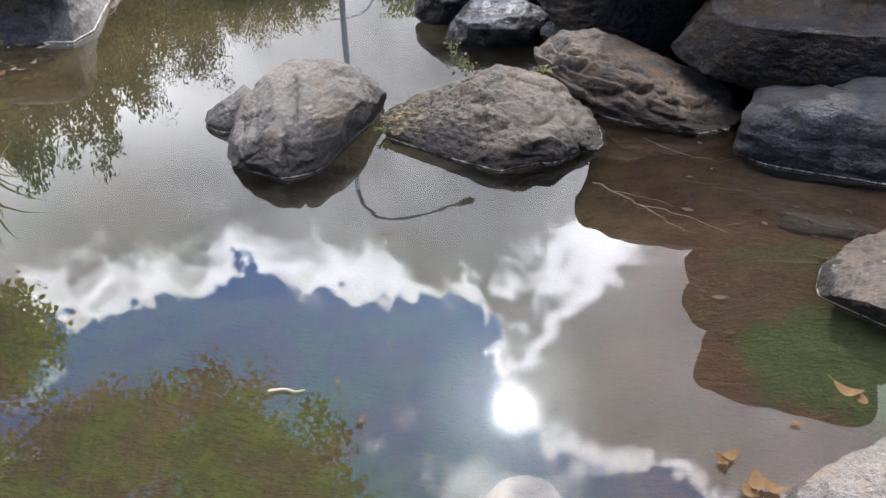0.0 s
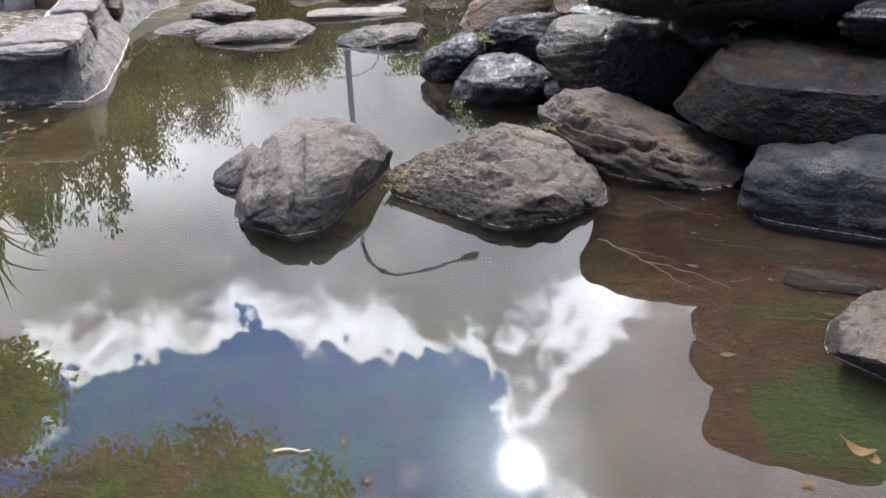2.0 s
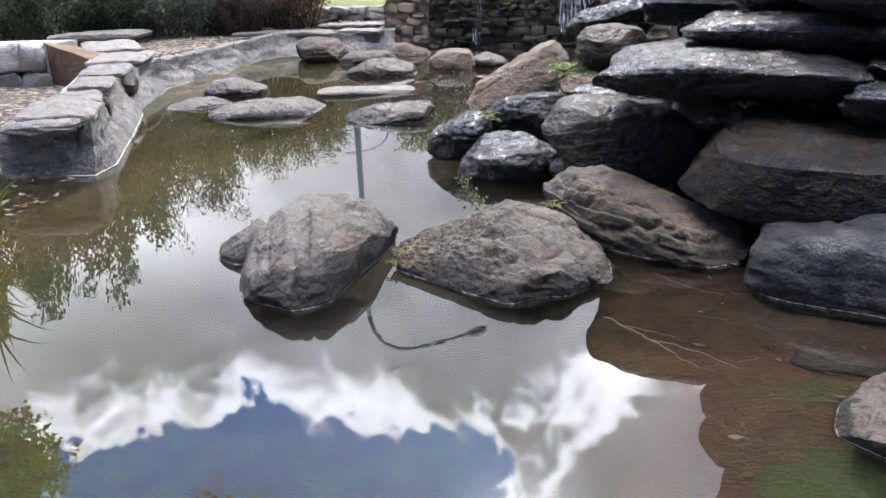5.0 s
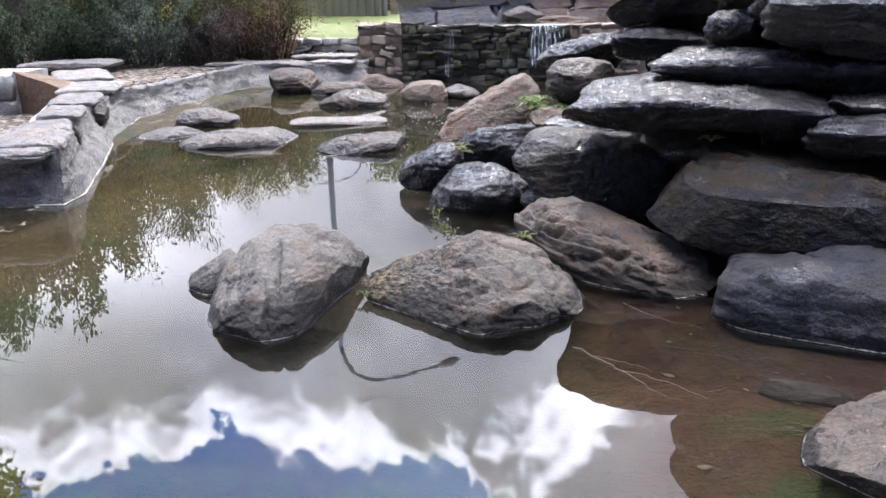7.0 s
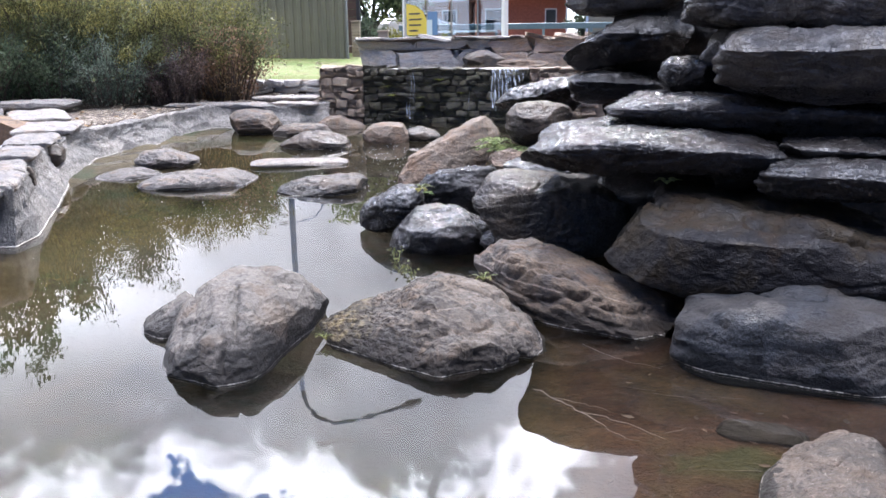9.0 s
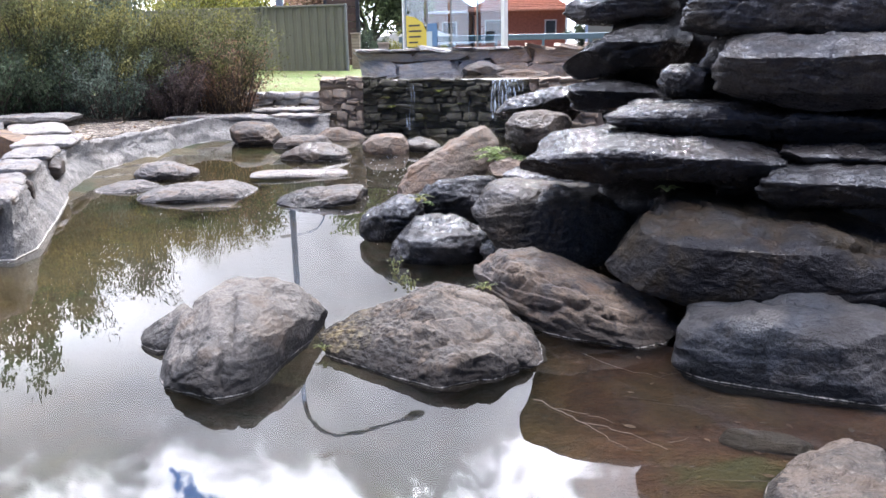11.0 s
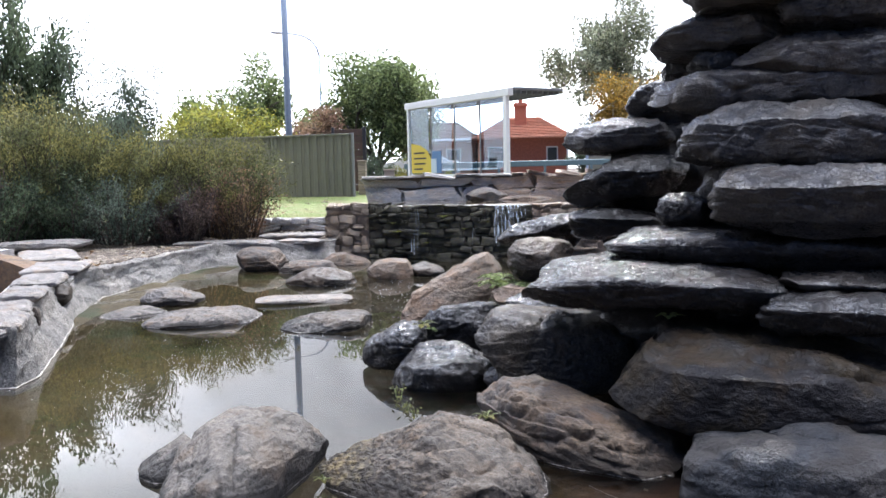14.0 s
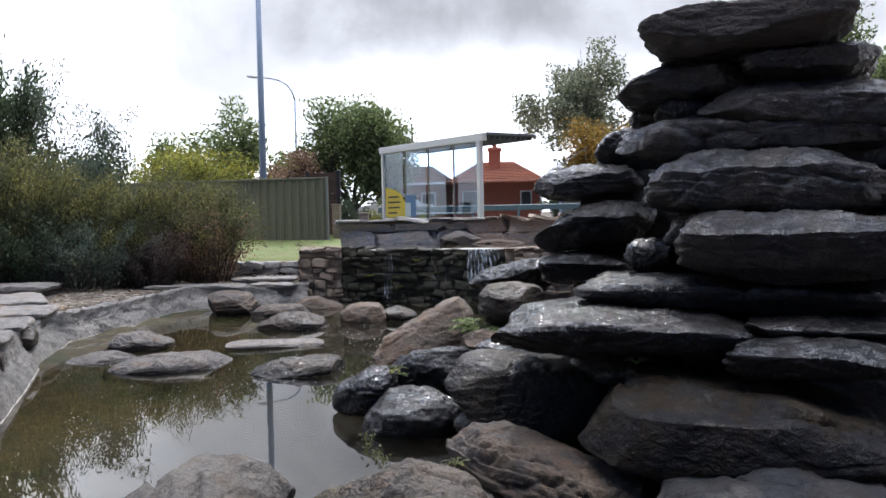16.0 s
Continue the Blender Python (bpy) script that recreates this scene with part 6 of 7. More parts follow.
# ---- plants ----
def limbs(bm, start, ahead, length, radius, depth, chance, ends, spread=0.6, sag=0.0, split=3):
    """Branches that fork; ends collects the twig ends."""
    points, p, way = [Vector(start)], Vector(start), Vector(ahead).normalized()
    for k in range(4):
        way = (way + Vector(chance.normal(size=3)) * 0.14 + Vector((0, 0, -sag))).normalized()
        p = p + way * length / 4
        points.append(p.copy())
    tube(bm, points, [radius * (1 - 0.13 * k) for k in range(5)], 6 if depth > 1 else 4)
    ends.extend(points[2:] if depth <= 1 else points[4:])
    if depth > 0:
        for _ in range(split):
            fork = (way + Vector(chance.normal(size=3)) * spread).normalized()
            limbs(bm, points[chance.randint(2, 5)], fork, length * chance.uniform(0.55, 0.8), radius * 0.5, depth - 1, chance, ends, spread, sag, split)


def tree(name, x, y, z, high, trunk, radius, crown, leaf, size, count, seed, label, bark=BARK, spread=0.6, sag=0.0, flat=1.0, split=3, lean=(0, 0), droop=0.3, squeeze=1.0, floor=0.0, clumps=0):
    """A tree: forked limbs and leaves in clumps round the twig ends."""
    chance = np.random.RandomState(seed)
    ob = base(name, pose(x, y, z), label, "tree")
    bm, ends = bmesh.new(), []
    tube(bm, [(0, 0, -0.3), (lean[0] * 0.3, lean[1] * 0.3, trunk * 0.5), (lean[0] * 0.6, lean[1] * 0.6, trunk)], [radius * 1.3, radius, radius * 0.85], 9)
    for k in range(5):
        a = k * 2.4 + chance.uniform(0, 1)
        limbs(bm, (lean[0] * 0.6, lean[1] * 0.6, trunk * chance.uniform(0.75, 1.0)), (math.cos(a) * spread + lean[0] * 0.3, math.sin(a) * spread + lean[1] * 0.3, 1.0 * flat), (high - trunk) * 0.45, radius * 0.55, 3, chance, ends, spread, sag, split)
    ends = np.array([e[:] for e in ends])
    ends[:, :2] *= squeeze
    ends = ends[ends[:, 2] > floor]
    part("trunk", bm, bark, ob, smooth=True)
    if clumps:
        ends = ends[chance.choice(len(ends), min(clumps, len(ends)), replace=False)]
    pick = ends[chance.randint(len(ends), size=count)]
    centres = pick + np.clip(chance.normal(size=(count, 3)), -1.5, 1.5) * crown
    verts, faces = leaf_cloud(centres, size, size * 0.45, seed, droop)
    finish("crown", verts, faces, leaf, ob, smooth=False)
    return ob


def shrub(name, x, y, z, wide, deep, high, leaf, size, count, seed, label, stems=40, upright=0.6, bark=BARK, hollow=0.35):
    """A bush: many thin stems from the ground, leaves in sprays along their upper parts."""
    chance = np.random.RandomState(seed)
    ob = base(name, pose(x, y, z), label, "bush")
    bm, sprays, ways = bmesh.new(), [], []
    for _ in range(stems):
        a, r = chance.uniform(0, math.tau), math.sqrt(chance.uniform(0, 1))
        foot = Vector((math.cos(a) * r * wide * 0.25, math.sin(a) * r * deep * 0.25, 0))
        tall = high * chance.uniform(0.5, 1.08) * (1 - 0.35 * r**2)
        tip = Vector((math.cos(a) * r * wide * 0.5, math.sin(a) * r * deep * 0.5, tall))
        points = [foot.lerp(tip, f) + Vector(chance.normal(size=3)) * 0.04 * high * f + Vector((0, 0, 0.12 * high * math.sin(f * math.pi))) for f in (0, 0.25, 0.5, 0.75, 1.0)]
        tube(bm, points, [0.016, 0.013, 0.010, 0.007, 0.004], 4)
        for f in np.linspace(hollow, 1.0, 12):
            k = min(int(f * 4), 3)
            q = points[k].lerp(points[k + 1], f * 4 - k)
            sprays.append(q[:])
            ways.append((points[k + 1] - points[k]).normalized()[:])
    part("stem_work", bm, bark, ob, smooth=True)
    sprays, ways = np.array(sprays), np.array(ways)
    pick = chance.randint(len(sprays), size=count)
    centres = sprays[pick] + np.clip(chance.normal(size=(count, 3)), -1.9, 1.9) * min(0.13, 0.05 * high) + ways[pick] * chance.uniform(-0.1, 0.2, (count, 1))
    centres[:, 2] = np.maximum(centres[:, 2], 0.03)
    verts, faces = leaf_cloud(centres, size, size * 0.35, seed, -0.2, ways[pick] * upright)
    finish("foliage", verts, faces, leaf, ob, smooth=False)
    return ob


shrub("bush", -8.3, 15.4, 0.4, 3.4, 2.2, 2.65, LEAF_OLIVE, 0.07, 34000, 1, "dense olive green bush along the bank", 60)
shrub("bush", -6.5, 15.6, 0.4, 2.2, 1.8, 1.9, LEAF_OLIVE, 0.065, 20000, 2, "dense olive green bush along the bank", 50)
shrub("bush", -6.6, 14.8, 0.38, 2.6, 1.2, 1.15, LEAF_GREY, 0.06, 12000, 3, "low grey-green bush at the edge of the mulch", 50, hollow=0.1)
shrub("bush", -8.9, 14.3, 0.38, 2.6, 1.2, 1.3, LEAF_DARK, 0.08, 9000, 4, "dark bush beside the dry channel", 50, hollow=0.1)
shrub("bush", -5.2, 16.0, 0.4, 2.7, 1.8, 2.05, LEAF_OLIVE, 0.06, 26000, 5, "olive bush with rusty stems by the lawn", 70)
shrub("bush", -4.75, 15.7, 0.38, 1.7, 1.2, 1.35, LEAF_RUST, 0.06, 7000, 6, "rusty brown twiggy undergrowth below the bush", 70, hollow=0.05)
shrub("bush", -10.9, 15.5, 0.4, 3.0, 2.4, 2.9, LEAF_DARK, 0.10, 12000, 7, "tall dark green bush", 50)
shrub("bush", -7.6, 17.2, 0.6, 1.6, 1.4, 3.2, LEAF_GREY, 0.085, 6000, 8, "tall feathery pale shrub with thin sprays", 16, 1.2, hollow=0.3)
shrub("tree", -11.5, 19.0, 0.6, 3.8, 3.4, 5.9, LEAF_DARK, 0.15, 27000, 9, "tall dark feathery tree above the bushes", 46, 1.0, hollow=0.2)
shrub("tree", -14.3, 18.2, 0.6, 4.4, 3.4, 7.6, LEAF_DARK, 0.15, 32000, 10, "tall dark green feathery tree above the bushes", 52, 1.0, hollow=0.15)
shrub("tree", -9.1, 19.2, 0.6, 2.2, 2.0, 4.6, LEAF_GREY, 0.09, 5000, 36, "wispy pale grey-green tree with thin sprays", 18, 1.2, hollow=0.35)
tree("tree", -5.75, 38.5, 1.2, 6.2, 0.8, 0.2, 0.5, LEAF_GREEN, 0.2, 42000, 11, "broad green street tree behind the shelter", spread=0.7, squeeze=0.72, clumps=110)
tree("tree", -12.6, 42.0, 1.2, 6.6, 1.6, 0.16, 0.4, LEAF_GREEN, 0.22, 15000, 12, "feathery green tree across the street", spread=0.8, clumps=60)
tree("tree", -15.6, 33.5, 1.1, 3.9, 0.6, 0.12, 0.4, LEAF_YELLOW, 0.15, 16000, 13, "yellow-green garden tree behind the fence", spread=0.9)
tree("tree", -11.3, 33.0, 1.1, 3.7, 0.6, 0.12, 0.4, LEAF_YELLOW, 0.15, 16000, 14, "yellow autumn tree behind the fence", spread=0.9)
tree("tree", -8.3, 36.0, 1.1, 3.3, 0.7, 0.1, 0.3, LEAF_RUST, 0.15, 12000, 15, "small russet tree behind the fence", spread=0.8)
tree("tree", 7.5, 60.0, 1.2, 13.0, 3.0, 0.3, 0.55, LEAF_GUM, 0.26, 24000, 16, "tall open gum tree with pale limbs", BARK_PALE, spread=0.55, split=3, clumps=60)
tree("tree", 7.0, 45.0, 1.2, 5.8, 1.6, 0.15, 0.35, LEAF_ORANGE, 0.17, 16000, 17, "orange autumn tree beside the house", spread=0.6)
tree("tree", 22.0, 50.0, 1.2, 12.2, 2.5, 0.25, 0.6, LEAF_GREEN, 0.26, 34000, 18, "green tree behind the fountain", spread=0.7, clumps=120)
shrub("hedge", -2.9, 31.5, 1.0, 2.6, 1.0, 1.0, LEAF_YELLOW, 0.09, 4000, 19, "clipped yellow-green hedge by the street", 40, hollow=0.1)
shrub("hedge", -4.9, 32.0, 1.0, 1.6, 1.0, 1.2, LEAF_DARK, 0.09, 3500, 20, "dark hedge by the street", 40, hollow=0.1)


def overhanging_tree(seed):
    """A tree whose bough reaches over the pond, high above the water."""
    chance = np.random.RandomState(seed)
    ob = base("tree", pose(-9.4, 5.2, 0.0), "olive-brown tree whose leafy bough reaches over the pond", "tree")
    bm = bmesh.new()
    bough = [Vector(p) for p in ((0, 0, -0.2), (0.2, 0.1, 2.0), (0.9, 0.5, 4.2), (2.4, 1.2, 5.9), (4.0, 1.8, 6.7), (5.6, 2.3, 7.0), (7.0, 2.5, 6.9))]
    tube(bm, bough, [0.22, 0.19, 0.16, 0.12, 0.08, 0.05, 0.025], 9)
    twigs = []
    for _ in range(150):
        start = bough[chance.randint(3, 7)]
        far = Vector(chance.normal(size=3)).normalized() * chance.uniform(0.5, 1.0) ** 0.5
        end = Vector((5.0, 2.2, 6.0)) + Vector((far.x * 2.8, far.y * 1.6, far.z * 1.6))
        if end.z < 4.55 or (end - start).length > 3.2:
            continue
        mid = start.lerp(end, 0.5) + Vector(chance.normal(size=3)) * 0.15
        tube(bm, [start, mid, end], [0.022, 0.013, 0.005], 5)
        twigs += [mid.lerp(end, f)[:] for f in (0.3, 0.6, 0.8, 1.0)]
    low = Vector((3.0, 2.5, 4.3))
    tube(bm, [bough[2], bough[2].lerp(low, 0.5) + Vector((0, 0, 0.3)), low], [0.07, 0.05, 0.02], 6)
    for _ in range(40):
        far = Vector(chance.normal(size=3)).normalized() * chance.uniform(0.3, 1.0)
        end = low + Vector((far.x * 0.8, far.y * 0.8, far.z * 0.9))
        tube(bm, [bough[2].lerp(low, 0.8), end], [0.014, 0.004], 4)
        twigs += [low.lerp(end, f)[:] for f in (0.5, 0.8, 1.0)]
    part("trunk", bm, BARK, ob, smooth=True)
    twigs = np.array(twigs)
    centres = twigs[chance.randint(len(twigs), size=36000)] + np.clip(chance.normal(size=(36000, 3)), -1.8, 1.8) * 0.15
    verts, faces = leaf_cloud(centres, 0.10, 0.06, seed, 0.4)
    finish("crown", verts, faces, LEAF_BROWN, ob, smooth=False)


overhanging_tree(21)
shrub("bush", -7.7, 14.75, 0.38, 2.4, 1.0, 1.55, LEAF_DARK, 0.06, 16000, 31, "dark shaded bush behind the mulch", 60, hollow=0.08)
shrub("bush", -9.9, 14.7, 0.38, 2.6, 1.2, 1.7, LEAF_PURPLE, 0.06, 14000, 32, "purplish brown bush in the shade", 60, hollow=0.08)
shrub("bush", -5.55, 15.1, 0.36, 1.6, 0.9, 1.1, LEAF_PURPLE, 0.05, 9000, 33, "purplish brown twiggy bush behind the bank", 60, hollow=0.05)
shrub("bush", -6.0, 15.3, 0.36, 1.3, 0.9, 1.45, LEAF_OLIVE, 0.055, 9000, 34, "olive bush with loose sprays", 40)
shrub("bush", -9.4, 16.2, 0.45, 2.2, 1.6, 2.9, LEAF_OLIVE, 0.07, 14000, 35, "tall olive bush with loose sprays", 40)

shrub("hedge", -9.3, 40.0, 1.2, 5.5, 2.0, 2.3, LEAF_GREEN, 0.16, 9000, 51, "loose green garden hedge across the street", 60, hollow=0.05)
shrub("hedge", -14.5, 41.0, 1.2, 6.5, 2.0, 2.8, LEAF_YELLOW, 0.16, 9000, 52, "yellow-green garden hedge across the street", 60, hollow=0.05)
shrub("hedge", 4.6, 44.0, 1.2, 3.2, 1.6, 1.5, LEAF_DARK, 0.16, 6000, 53, "dark low hedge beside the brick house", 50, hollow=0.05)
shrub("hedge", -5.9, 33.2, 1.1, 2.4, 1.4, 1.25, LEAF_DARK, 0.10, 6000, 54, "dark clipped hedge by the street", 50, hollow=0.05)
shrub("hedge", 12.5, 52.0, 1.2, 9.0, 2.0, 3.0, LEAF_OLIVE, 0.2, 9000, 55, "tall olive hedge behind the carport", 60, hollow=0.05)

# ---- falling water, small plants, twigs and fallen leaves ----
def spill(x, y, top, low, wide, throw, seed, label="thin strand of falling water"):
    """A ragged strand of water falling from a lip."""
    chance = np.random.RandomState(seed)
    bm = bmesh.new()
    last = None
    for k in range(15):
        f = k / 14
        z = top + 0.012 - (top - low) * f**1.6
        out = throw * math.sqrt(f)
        w = wide * (0.75 + 0.35 * math.sin(f * 9 + seed) * f) / 2
        dx = 0.015 * math.sin(f * 7 + seed)
        row = [bm.verts.new((x + dx + w * s, y - out - 0.012 * (1 - s * s), z)) for s in (-1, -0.5, 0, 0.5, 1)]
        if last:
            for i in range(4):
                bm.faces.new((last[i], last[i + 1], row[i + 1], row[i]))
        last = row
    bmesh.ops.solidify(bm, geom=bm.faces[:], thickness=0.006)
    return tagged(part("waterfall_strand", bm, FALLING, smooth=True), label, "waterfall", "strands of the waterfall")


for k, (x, w, low) in enumerate(((0.26, 0.03, 0.25), (0.31, 0.05, 0.2), (0.37, 0.03, 0.35), (0.42, 0.06, 0.3), (0.49, 0.035, 0.4), (0.54, 0.05, 0.45), (0.60, 0.03, 0.55), (0.66, 0.035, 0.6), (0.73, 0.02, 0.65), (0.79, 0.02, 0.7))):
    spill(x, 15.27, 0.93, low, w, 0.16, k)
spill(-1.22, 15.27, 0.95, 0.05, 0.03, 0.05, 11)
spill(-1.28, 15.27, 0.95, 0.10, 0.02, 0.04, 12)
spill(-1.18, 15.26, 0.95, 0.02, 0.022, 0.07, 15)
spill(-1.15, 15.26, 0.95, 0.3, 0.015, 0.05, 16)
spill(-0.15, 15.26, 0.94, 0.2, 0.012, 0.03, 17)
spill(0.05, 15.26, 0.94, 0.3, 0.015, 0.03, 18)
spill(3.44, 5.5, 2.52, 1.75, 0.09, 0.10, 13, "water spilling down the side of the fountain")
spill(3.55, 5.45, 2.48, 1.65, 0.12, 0.12, 14, "water spilling down the side of the fountain")


def fern(x, y, z, size, fronds, seed, leaf, label, yaw=0.0, spread=math.tau):
    """A tuft of arching fronds with paired leaflets."""
    chance = np.random.RandomState(seed)
    ob = base("fern", pose(x, y, z), label, "plant")
    bm, centres, ways = bmesh.new(), [], []
    for k in range(fronds):
        a = yaw + spread * (k + chance.uniform(-0.3, 0.3)) / fronds
        far = size * chance.uniform(0.6, 1.1)
        pts = [Vector((math.cos(a) * far * f, math.sin(a) * far * f, size * (1.0 * f - 0.75 * f * f))) for f in (0, 0.25, 0.5, 0.75, 1)]
        tube(bm, pts, [0.003, 0.0026, 0.002, 0.0016, 0.001], 4)
        for f in np.linspace(0.2, 1.0, 12):
            i = min(int(f * 4), 3)
            q = pts[i].lerp(pts[i + 1], f * 4 - i)
            side = Vector((-math.sin(a), math.cos(a), 0.1))
            for s in (-1, 1):
                centres.append((q + side * s * 0.12 * size * (1.15 - f))[:])
                ways.append((side * s)[:])
    part("stem", bm, LEAF_GREEN, ob, smooth=True)
    verts, faces = leaf_cloud(np.array(centres), 0.2 * size, 0.075 * size, seed, 0.0, np.array(ways) * 2)
    finish("fronds", verts, faces, leaf, ob, smooth=False)
    return ob


MOSS = "tuft of green moss hanging on the wet stone wall"
for k, (x, z, size) in enumerate(((-1.62, 0.62, 0.13), (-1.55, 0.45, 0.16), (-1.05, 0.42, 0.12), (-0.68, 0.72, 0.15), (-0.62, 0.66, 0.10), (-0.3, 0.5, 0.09), (0.1, 0.62, 0.08), (-1.0, 0.25, 0.10))):
    fern(x, 15.24, z, size, 9, 60 + k, (LEAF_OLIVE, LEAF_YELLOW)[k % 2], MOSS)
FERN = "small bright green fern growing between the boulders"
fern(0.60, 6.95, 0.55, 0.26, 12, 1, LEAF_GREEN, FERN)
fern(0.52, 7.0, 0.62, 0.2, 9, 2, LEAF_GREEN, FERN)
fern(-0.16, 6.85, 0.20, 0.24, 11, 3, LEAF_GREEN, FERN)
fern(-0.10, 6.6, 0.30, 0.16, 8, 4, LEAF_OLIVE, FERN)
fern(-0.35, 7.6, 0.05, 0.2, 9, 5, LEAF_OLIVE, FERN)
fern(-0.05, 7.9, 0.25, 0.18, 8, 6, LEAF_GREEN, FERN)
fern(1.57, 4.72, 0.70, 0.09, 7, 7, LEAF_GREEN, "tiny green weed rooted in a crack of the fountain")
fern(0.52, 4.55, 0.16, 0.10, 6, 8, LEAF_OLIVE, "tuft of dry grass on the layered boulder")
fern(-0.28, 3.9, 0.03, 0.07, 6, 9, LEAF_OLIVE, "tuft of moss at the tip of the boulder")


def sprig(x, y, long, leaf_size, seed, label):
    """A low stem with leaves standing out of the water."""
    chance = np.random.RandomState(seed)
    ob = base("water_plant", pose(x, y, -0.06), label, "plant")
    bm, centres = bmesh.new(), []
    for k in range(3):
        a = chance.uniform(0, math.tau)
        pts = [Vector((math.cos(a) * long * 0.35 * f, math.sin(a) * long * 0.35 * f, long * f)) for f in (0, 0.33, 0.66, 1)]
        tube(bm, pts, [0.003, 0.0028, 0.002, 0.0015], 4)
        for p in pts[1:]:
            for _ in range(3):
                centres.append((p + Vector(chance.normal(size=3)) * 0.02)[:])
    part("stem", bm, LEAF_GREEN, ob, smooth=True)
    verts, faces = leaf_cloud(np.array(centres), leaf_size, leaf_size * 0.55, seed)
    finish("foliage", verts, faces, LEAF_OLIVE, ob, smooth=False)


for k, (x, y, h) in enumerate(((-0.13, 5.55, 0.13), (-0.05, 5.3, 0.10), (0.03, 5.2, 0.09))):
    sprig(x, y, h, 0.035, 40 + k, "leafy green water weed standing in the pond")


def twig(points, radius, label, material=TWIG, z=0.006):
    pts = []
    for (x0, y0), (x1, y1) in zip(points, points[1:]):
        for k in range(5):
            f = k / 5
            p = Vector((x0 + (x1 - x0) * f, y0 + (y1 - y0) * f, z))
            pts.append(p + Vector((noise.noise(p * 19), noise.noise(p * 23 + Vector((5, 0, 0))), 0)) * 0.03)
    pts.append(Vector((*points[-1], z)))
    radius *= 0.32
    bm = tube(bmesh.new(), pts, [radius * (1 - 0.6 * k / len(pts)) for k in range(len(pts))], 5)
    return tagged(part("twig", bm, material, smooth=True), label, "twig", "floating twigs")


PALE_TWIG = "thin pale dead twig floating on the pond"
twig([(0.80, 3.36), (0.90, 3.22), (1.0, 3.12), (1.13, 3.05), (1.30, 2.89)], 0.006, PALE_TWIG)
twig([(1.0, 3.12), (1.06, 3.02), (1.14, 2.88)], 0.004, PALE_TWIG)
twig([(0.88, 3.26), (1.02, 3.2), (1.12, 3.12)], 0.003, PALE_TWIG)
twig([(0.67, 2.27), (0.85, 2.33), (1.04, 2.32)], 0.0025, "long pale grass stalk lying on the water", STRAW)
twig([(0.64, 1.70), (0.69, 1.77), (0.745, 1.81)], 0.006, PALE_TWIG)
twig([(0.66, 1.82), (0.745, 1.81)], 0.003, PALE_TWIG)
twig([(-0.17, 1.70), (-0.12, 1.725), (-0.07, 1.73)], 0.020, "short white stick floating on the pond", STRAW)
twig([(-0.09, 1.72), (-0.10, 1.60), (-0.11, 1.5)], 0.002, PALE_TWIG)
twig([(0.12, 1.5), (0.17, 1.56)], 0.003, PALE_TWIG)
twig([(-0.06, 2.79), (0.02, 2.81), (0.09, 2.80)], 0.005, PALE_TWIG)
twig([(1.05, 3.95), (1.2, 3.75), (1.4, 3.62)], 0.003, PALE_TWIG)
twig([(1.3, 3.35), (1.5, 3.28), (1.7, 3.3)], 0.003, PALE_TWIG, BARK)


def fallen_leaf(x, y, z, size, yaw, curl, material, seed, label="dry fallen leaf floating on the pond"):
    """A curled pointed leaf with a midrib fold and a stalk."""
    bm = bmesh.new()
    rows = []
    for k in range(7):
        f = k / 6
        w = size * 0.28 * math.sin(math.pi * min(1, f * 0.92 + 0.04)) ** 0.8
        lift = curl * size * (f - 0.5) ** 2 * 2
        rows.append([bm.verts.new((size * (f - 0.5), w * s, lift + 0.25 * w * abs(s) + 0.004)) for s in (-1, 0, 1)])
    for a, b in zip(rows, rows[1:]):
        for i in range(2):
            bm.faces.new((a[i], a[i + 1], b[i + 1], b[i]))
    bmesh.ops.solidify(bm, geom=bm.faces[:], thickness=0.0012)
    tube(bm, [(-size * 0.5, 0, curl * size * 0.5 + 0.004), (-size * 0.75, 0.01, curl * size * 0.7)], [0.0018, 0.0012], 4)
    ob = part("fallen_leaf", bm, material, smooth=True)
    ob.matrix_world = pose(x, y, z, 0, 0, yaw)
    return tagged(ob, label, "leaf", "fallen leaves")


chance = np.random.RandomState(77)
for x, y, s in ((1.49, 1.87, 0.10), (1.52, 1.84, 0.07), (1.12, 1.56, 0.07), (1.10, 1.54, 0.05), (1.17, 1.46, 0.09), (1.21, 1.45, 0.08), (1.15, 1.43, 0.07), (0.02, 1.775, 0.03), (0.13, 1.61, 0.03), (0.62, 2.0, 0.03), (1.32, 1.72, 0.04)):
    fallen_leaf(x, y, 0.003, s * 0.8, chance.uniform(0, 360), chance.uniform(0.2, 0.9), LEAF_DRY, 1)
for k in range(46):
    x, y = chance.uniform(-4.1, -3.0), chance.uniform(4.6, 5.75)
    fallen_leaf(x, y, 0.02 + 0.01 * (k % 3), chance.uniform(0.04, 0.09), chance.uniform(0, 360), chance.uniform(0, 0.6), (LEAF_DRY, STRAW, STRAW)[k % 3], 2, "dry yellow leaf lying in the shallows by the bank")
for k in range(90):
    x, y = chance.uniform(-6.4, -3.9), chance.uniform(6.2, 9.5)
    if inside(x, y, CHANNEL):
        fallen_leaf(x, y, 0.035, chance.uniform(0.06, 0.15), chance.uniform(0, 360), chance.uniform(0, 0.6), (LEAF_DRY, STRAW)[k % 2], 3, "dry fallen leaf on the floor of the channel")
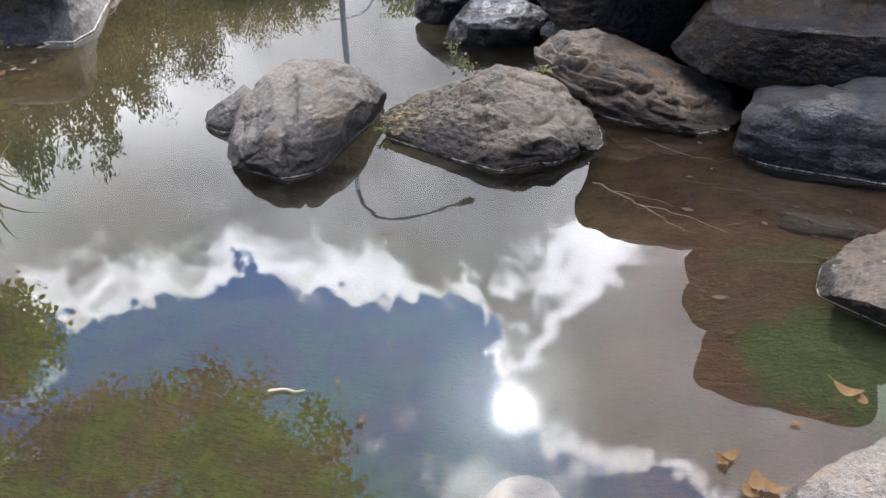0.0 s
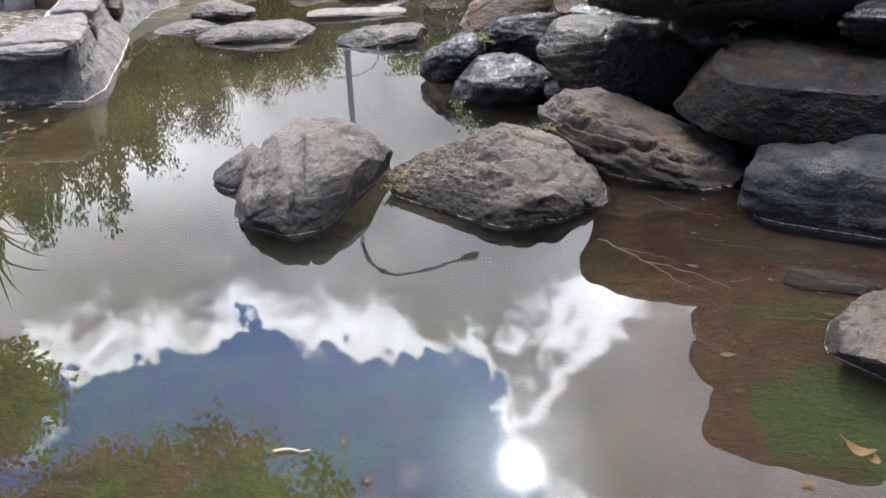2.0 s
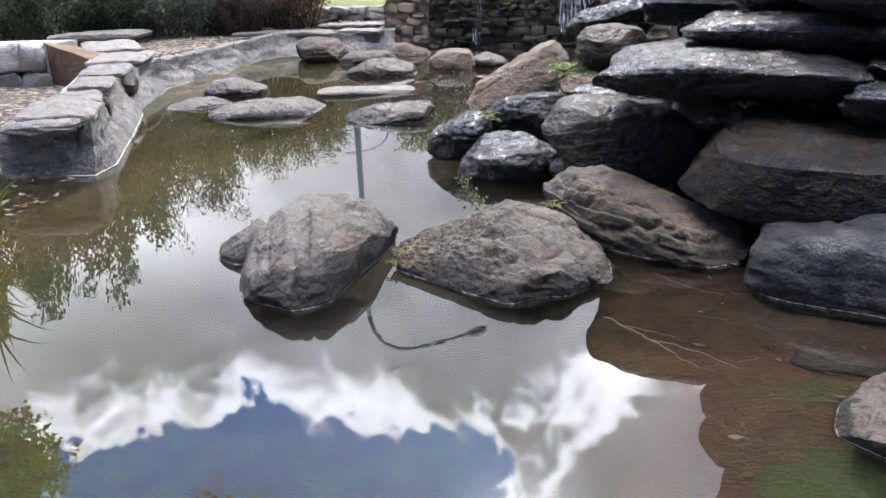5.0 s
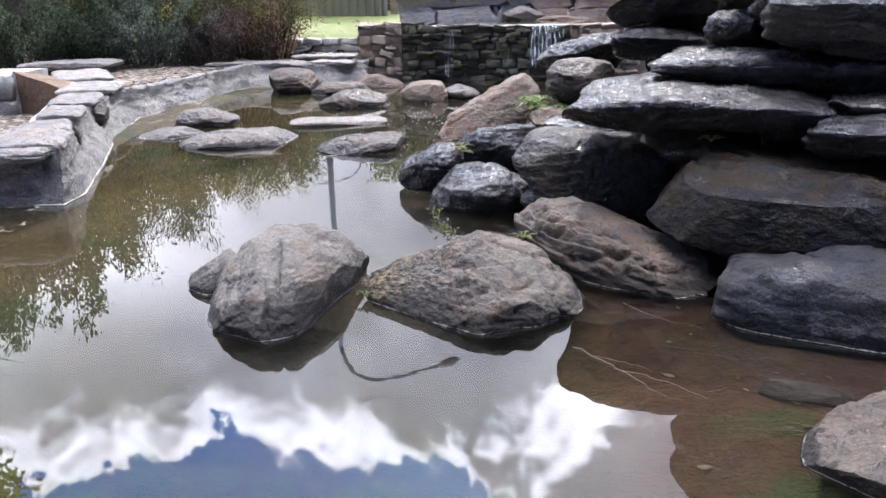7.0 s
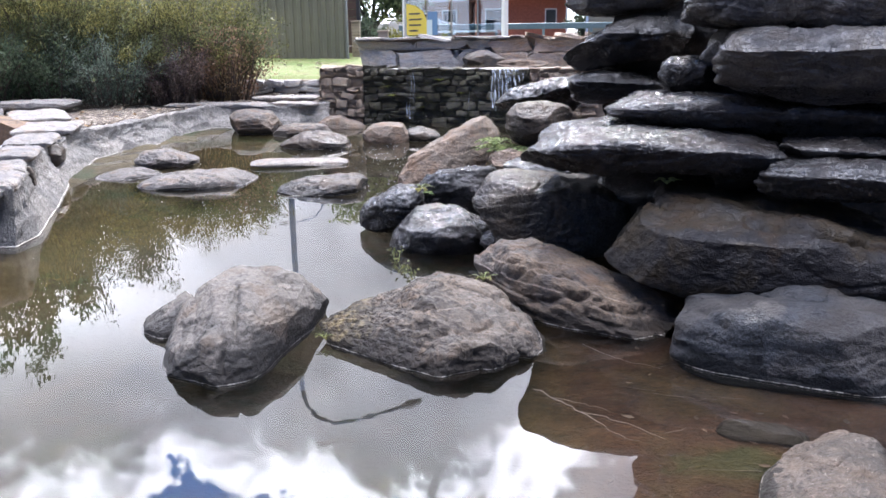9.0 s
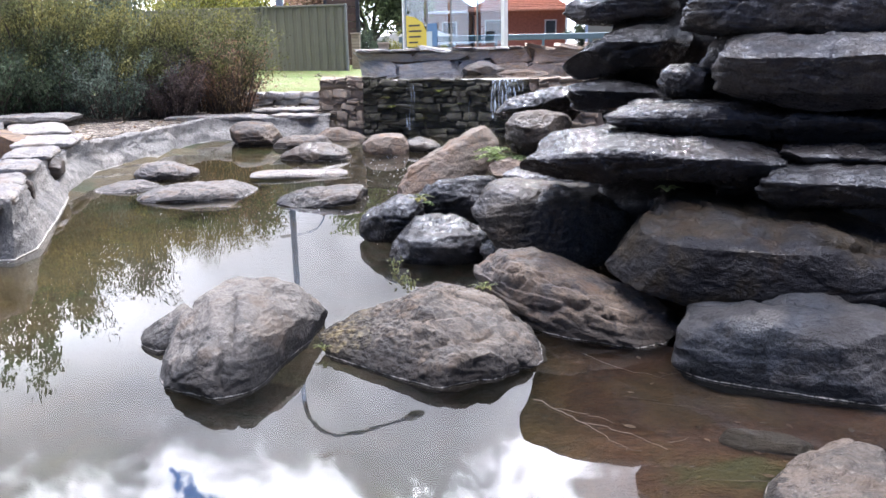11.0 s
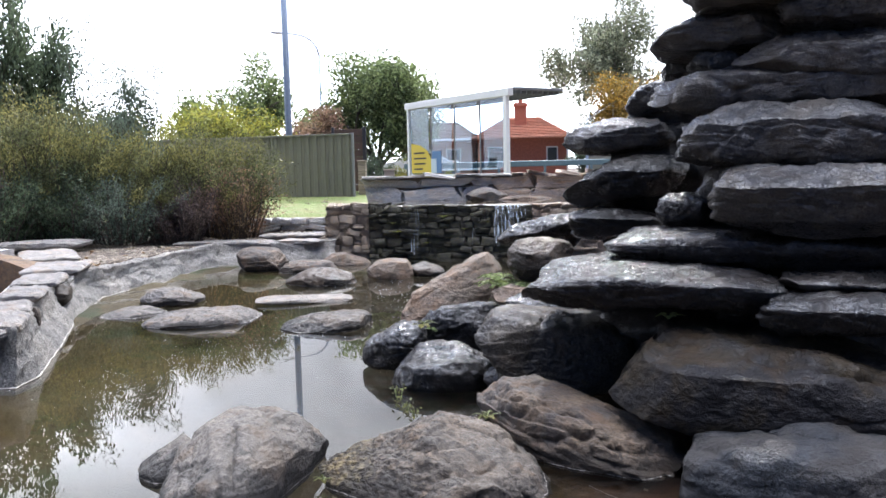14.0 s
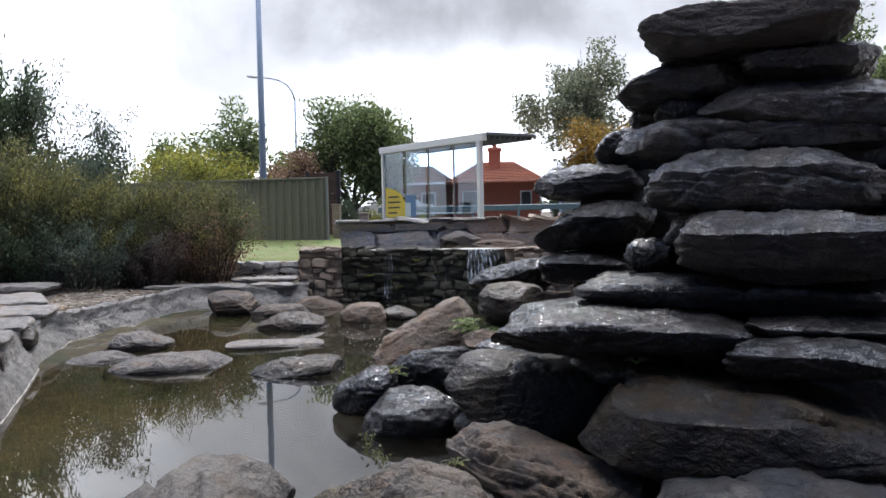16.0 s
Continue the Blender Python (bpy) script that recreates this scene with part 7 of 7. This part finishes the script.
for k in range(60):
    x, y = chance.uniform(-7.2, -5.0), chance.uniform(10.6, 14.6)
    if not inside(x, y, CHANNEL) and not inside(x, y, POND):
        fallen_leaf(x, y, float(ground_height(x, y)) + 0.005, chance.uniform(0.07, 0.16), chance.uniform(0, 360), chance.uniform(0, 0.7), (LEAF_DRY, STRAW, STRAW)[k % 3], 4, "pale fallen leaf on the mulch")
for k in range(26):
    x, y = chance.uniform(-5.8, -3.2), chance.uniform(17.2, 22)
    fallen_leaf(x, y, float(ground_height(x, y)) + 0.035, chance.uniform(0.08, 0.14), chance.uniform(0, 360), 0.4, STRAW, 5, "pale fallen leaf on the lawn")

for k in range(40):
    x, y = chance.uniform(1.15, 2.4), chance.uniform(2.2, 4.3)
    fallen_leaf(x, y, float(bed_height(np.array(x), np.array(y))) + 0.008, chance.uniform(0.02, 0.055), chance.uniform(0, 360), chance.uniform(0, 0.4), (BARK, TIMBER, BARK, TWIG)[k % 4], 6, "rotting brown leaf lying on the silt under water")
for k in range(10):
    x, y, a = chance.uniform(1.0, 2.2), chance.uniform(2.6, 4.0), chance.uniform(0, math.pi)
    far = chance.uniform(0.12, 0.3)
    twig([(x, y), (x + math.cos(a) * far, y + math.sin(a) * far * 0.5)], 0.012, "dark twig sunk on the pond bed", BARK, float(bed_height(np.array(x), np.array(y))) + 0.02)

# bubbles and specks of foam below the waterfall: too many to count
bm = bmesh.new()
for k in range(300):
    if k < 230:
        x, y = chance.normal(-0.95, 0.55), chance.uniform(7.6, 12.6)
    else:
        x, y = chance.uniform(-4.2, 0.5), chance.uniform(5.0, 13.5)
    r = chance.uniform(0.003, 0.008)
    made = bmesh.ops.create_icosphere(bm, subdivisions=1, radius=r)["verts"]
    bmesh.ops.transform(bm, matrix=Matrix.Translation((x, y, 0.002)) @ Matrix.Diagonal((1, 1, 0.5, 1)), verts=made)
foam = part("foam_specks", bm, WHITE_PAINT, smooth=True)
tagged(foam, "white bubbles and petals scattered on the water", "foam", "", "stuff")

# a flat sunken stone in the shallows and reeds at the edge
rock("stone", (1.72, 3.08, -0.15), (0.36, 0.2, 0.10), -20, 3.0, (1.0, 0.95, 1.1, 1.0, 1.0, 1.1, 1.0, 0.95, 1.0, 1.1, 1.0, 1.0, 1.1, 1.05), STONE_DAMP, 0.8, 0.9, 4, 150, "flat dark stone just under the shallow water", "rocks in the pond", 5)
for k, (x, y) in enumerate(((-3.38, 5.0), (-3.3, 4.85), (-2.66, 3.95), (-2.6, 3.85), (-2.25, 3.4), (-2.05, 3.1))):
    ob = base("reed", pose(x, y, -0.05), "arching yellow-green reed at the edge of the pond", "plant", "reeds")
    for j in range(4):
        a = chance.uniform(-0.9, 0.9)
        tall = chance.uniform(0.22, 0.42)
        pts = [(math.cos(a) * tall * 0.8 * f * f, math.sin(a) * tall * 0.8 * f * f, tall * (1.2 * f - 0.45 * f * f)) for f in (0, 0.25, 0.5, 0.75, 1)]
        bm = bmesh.new()
        rows = [[bm.verts.new((p[0], p[1] + s * 0.011 * (1.02 - (i / 4) ** 2), p[2])) for s in (-1, 0, 1)] for i, p in enumerate(pts)]
        for ra, rb in zip(rows, rows[1:]):
            for i in range(2):
                bm.faces.new((ra[i], ra[i + 1], rb[i + 1], rb[i]))
        bmesh.ops.solidify(bm, geom=bm.faces[:], thickness=0.0015)
        part("blade", bm, LEAF_YELLOW, ob, smooth=True)
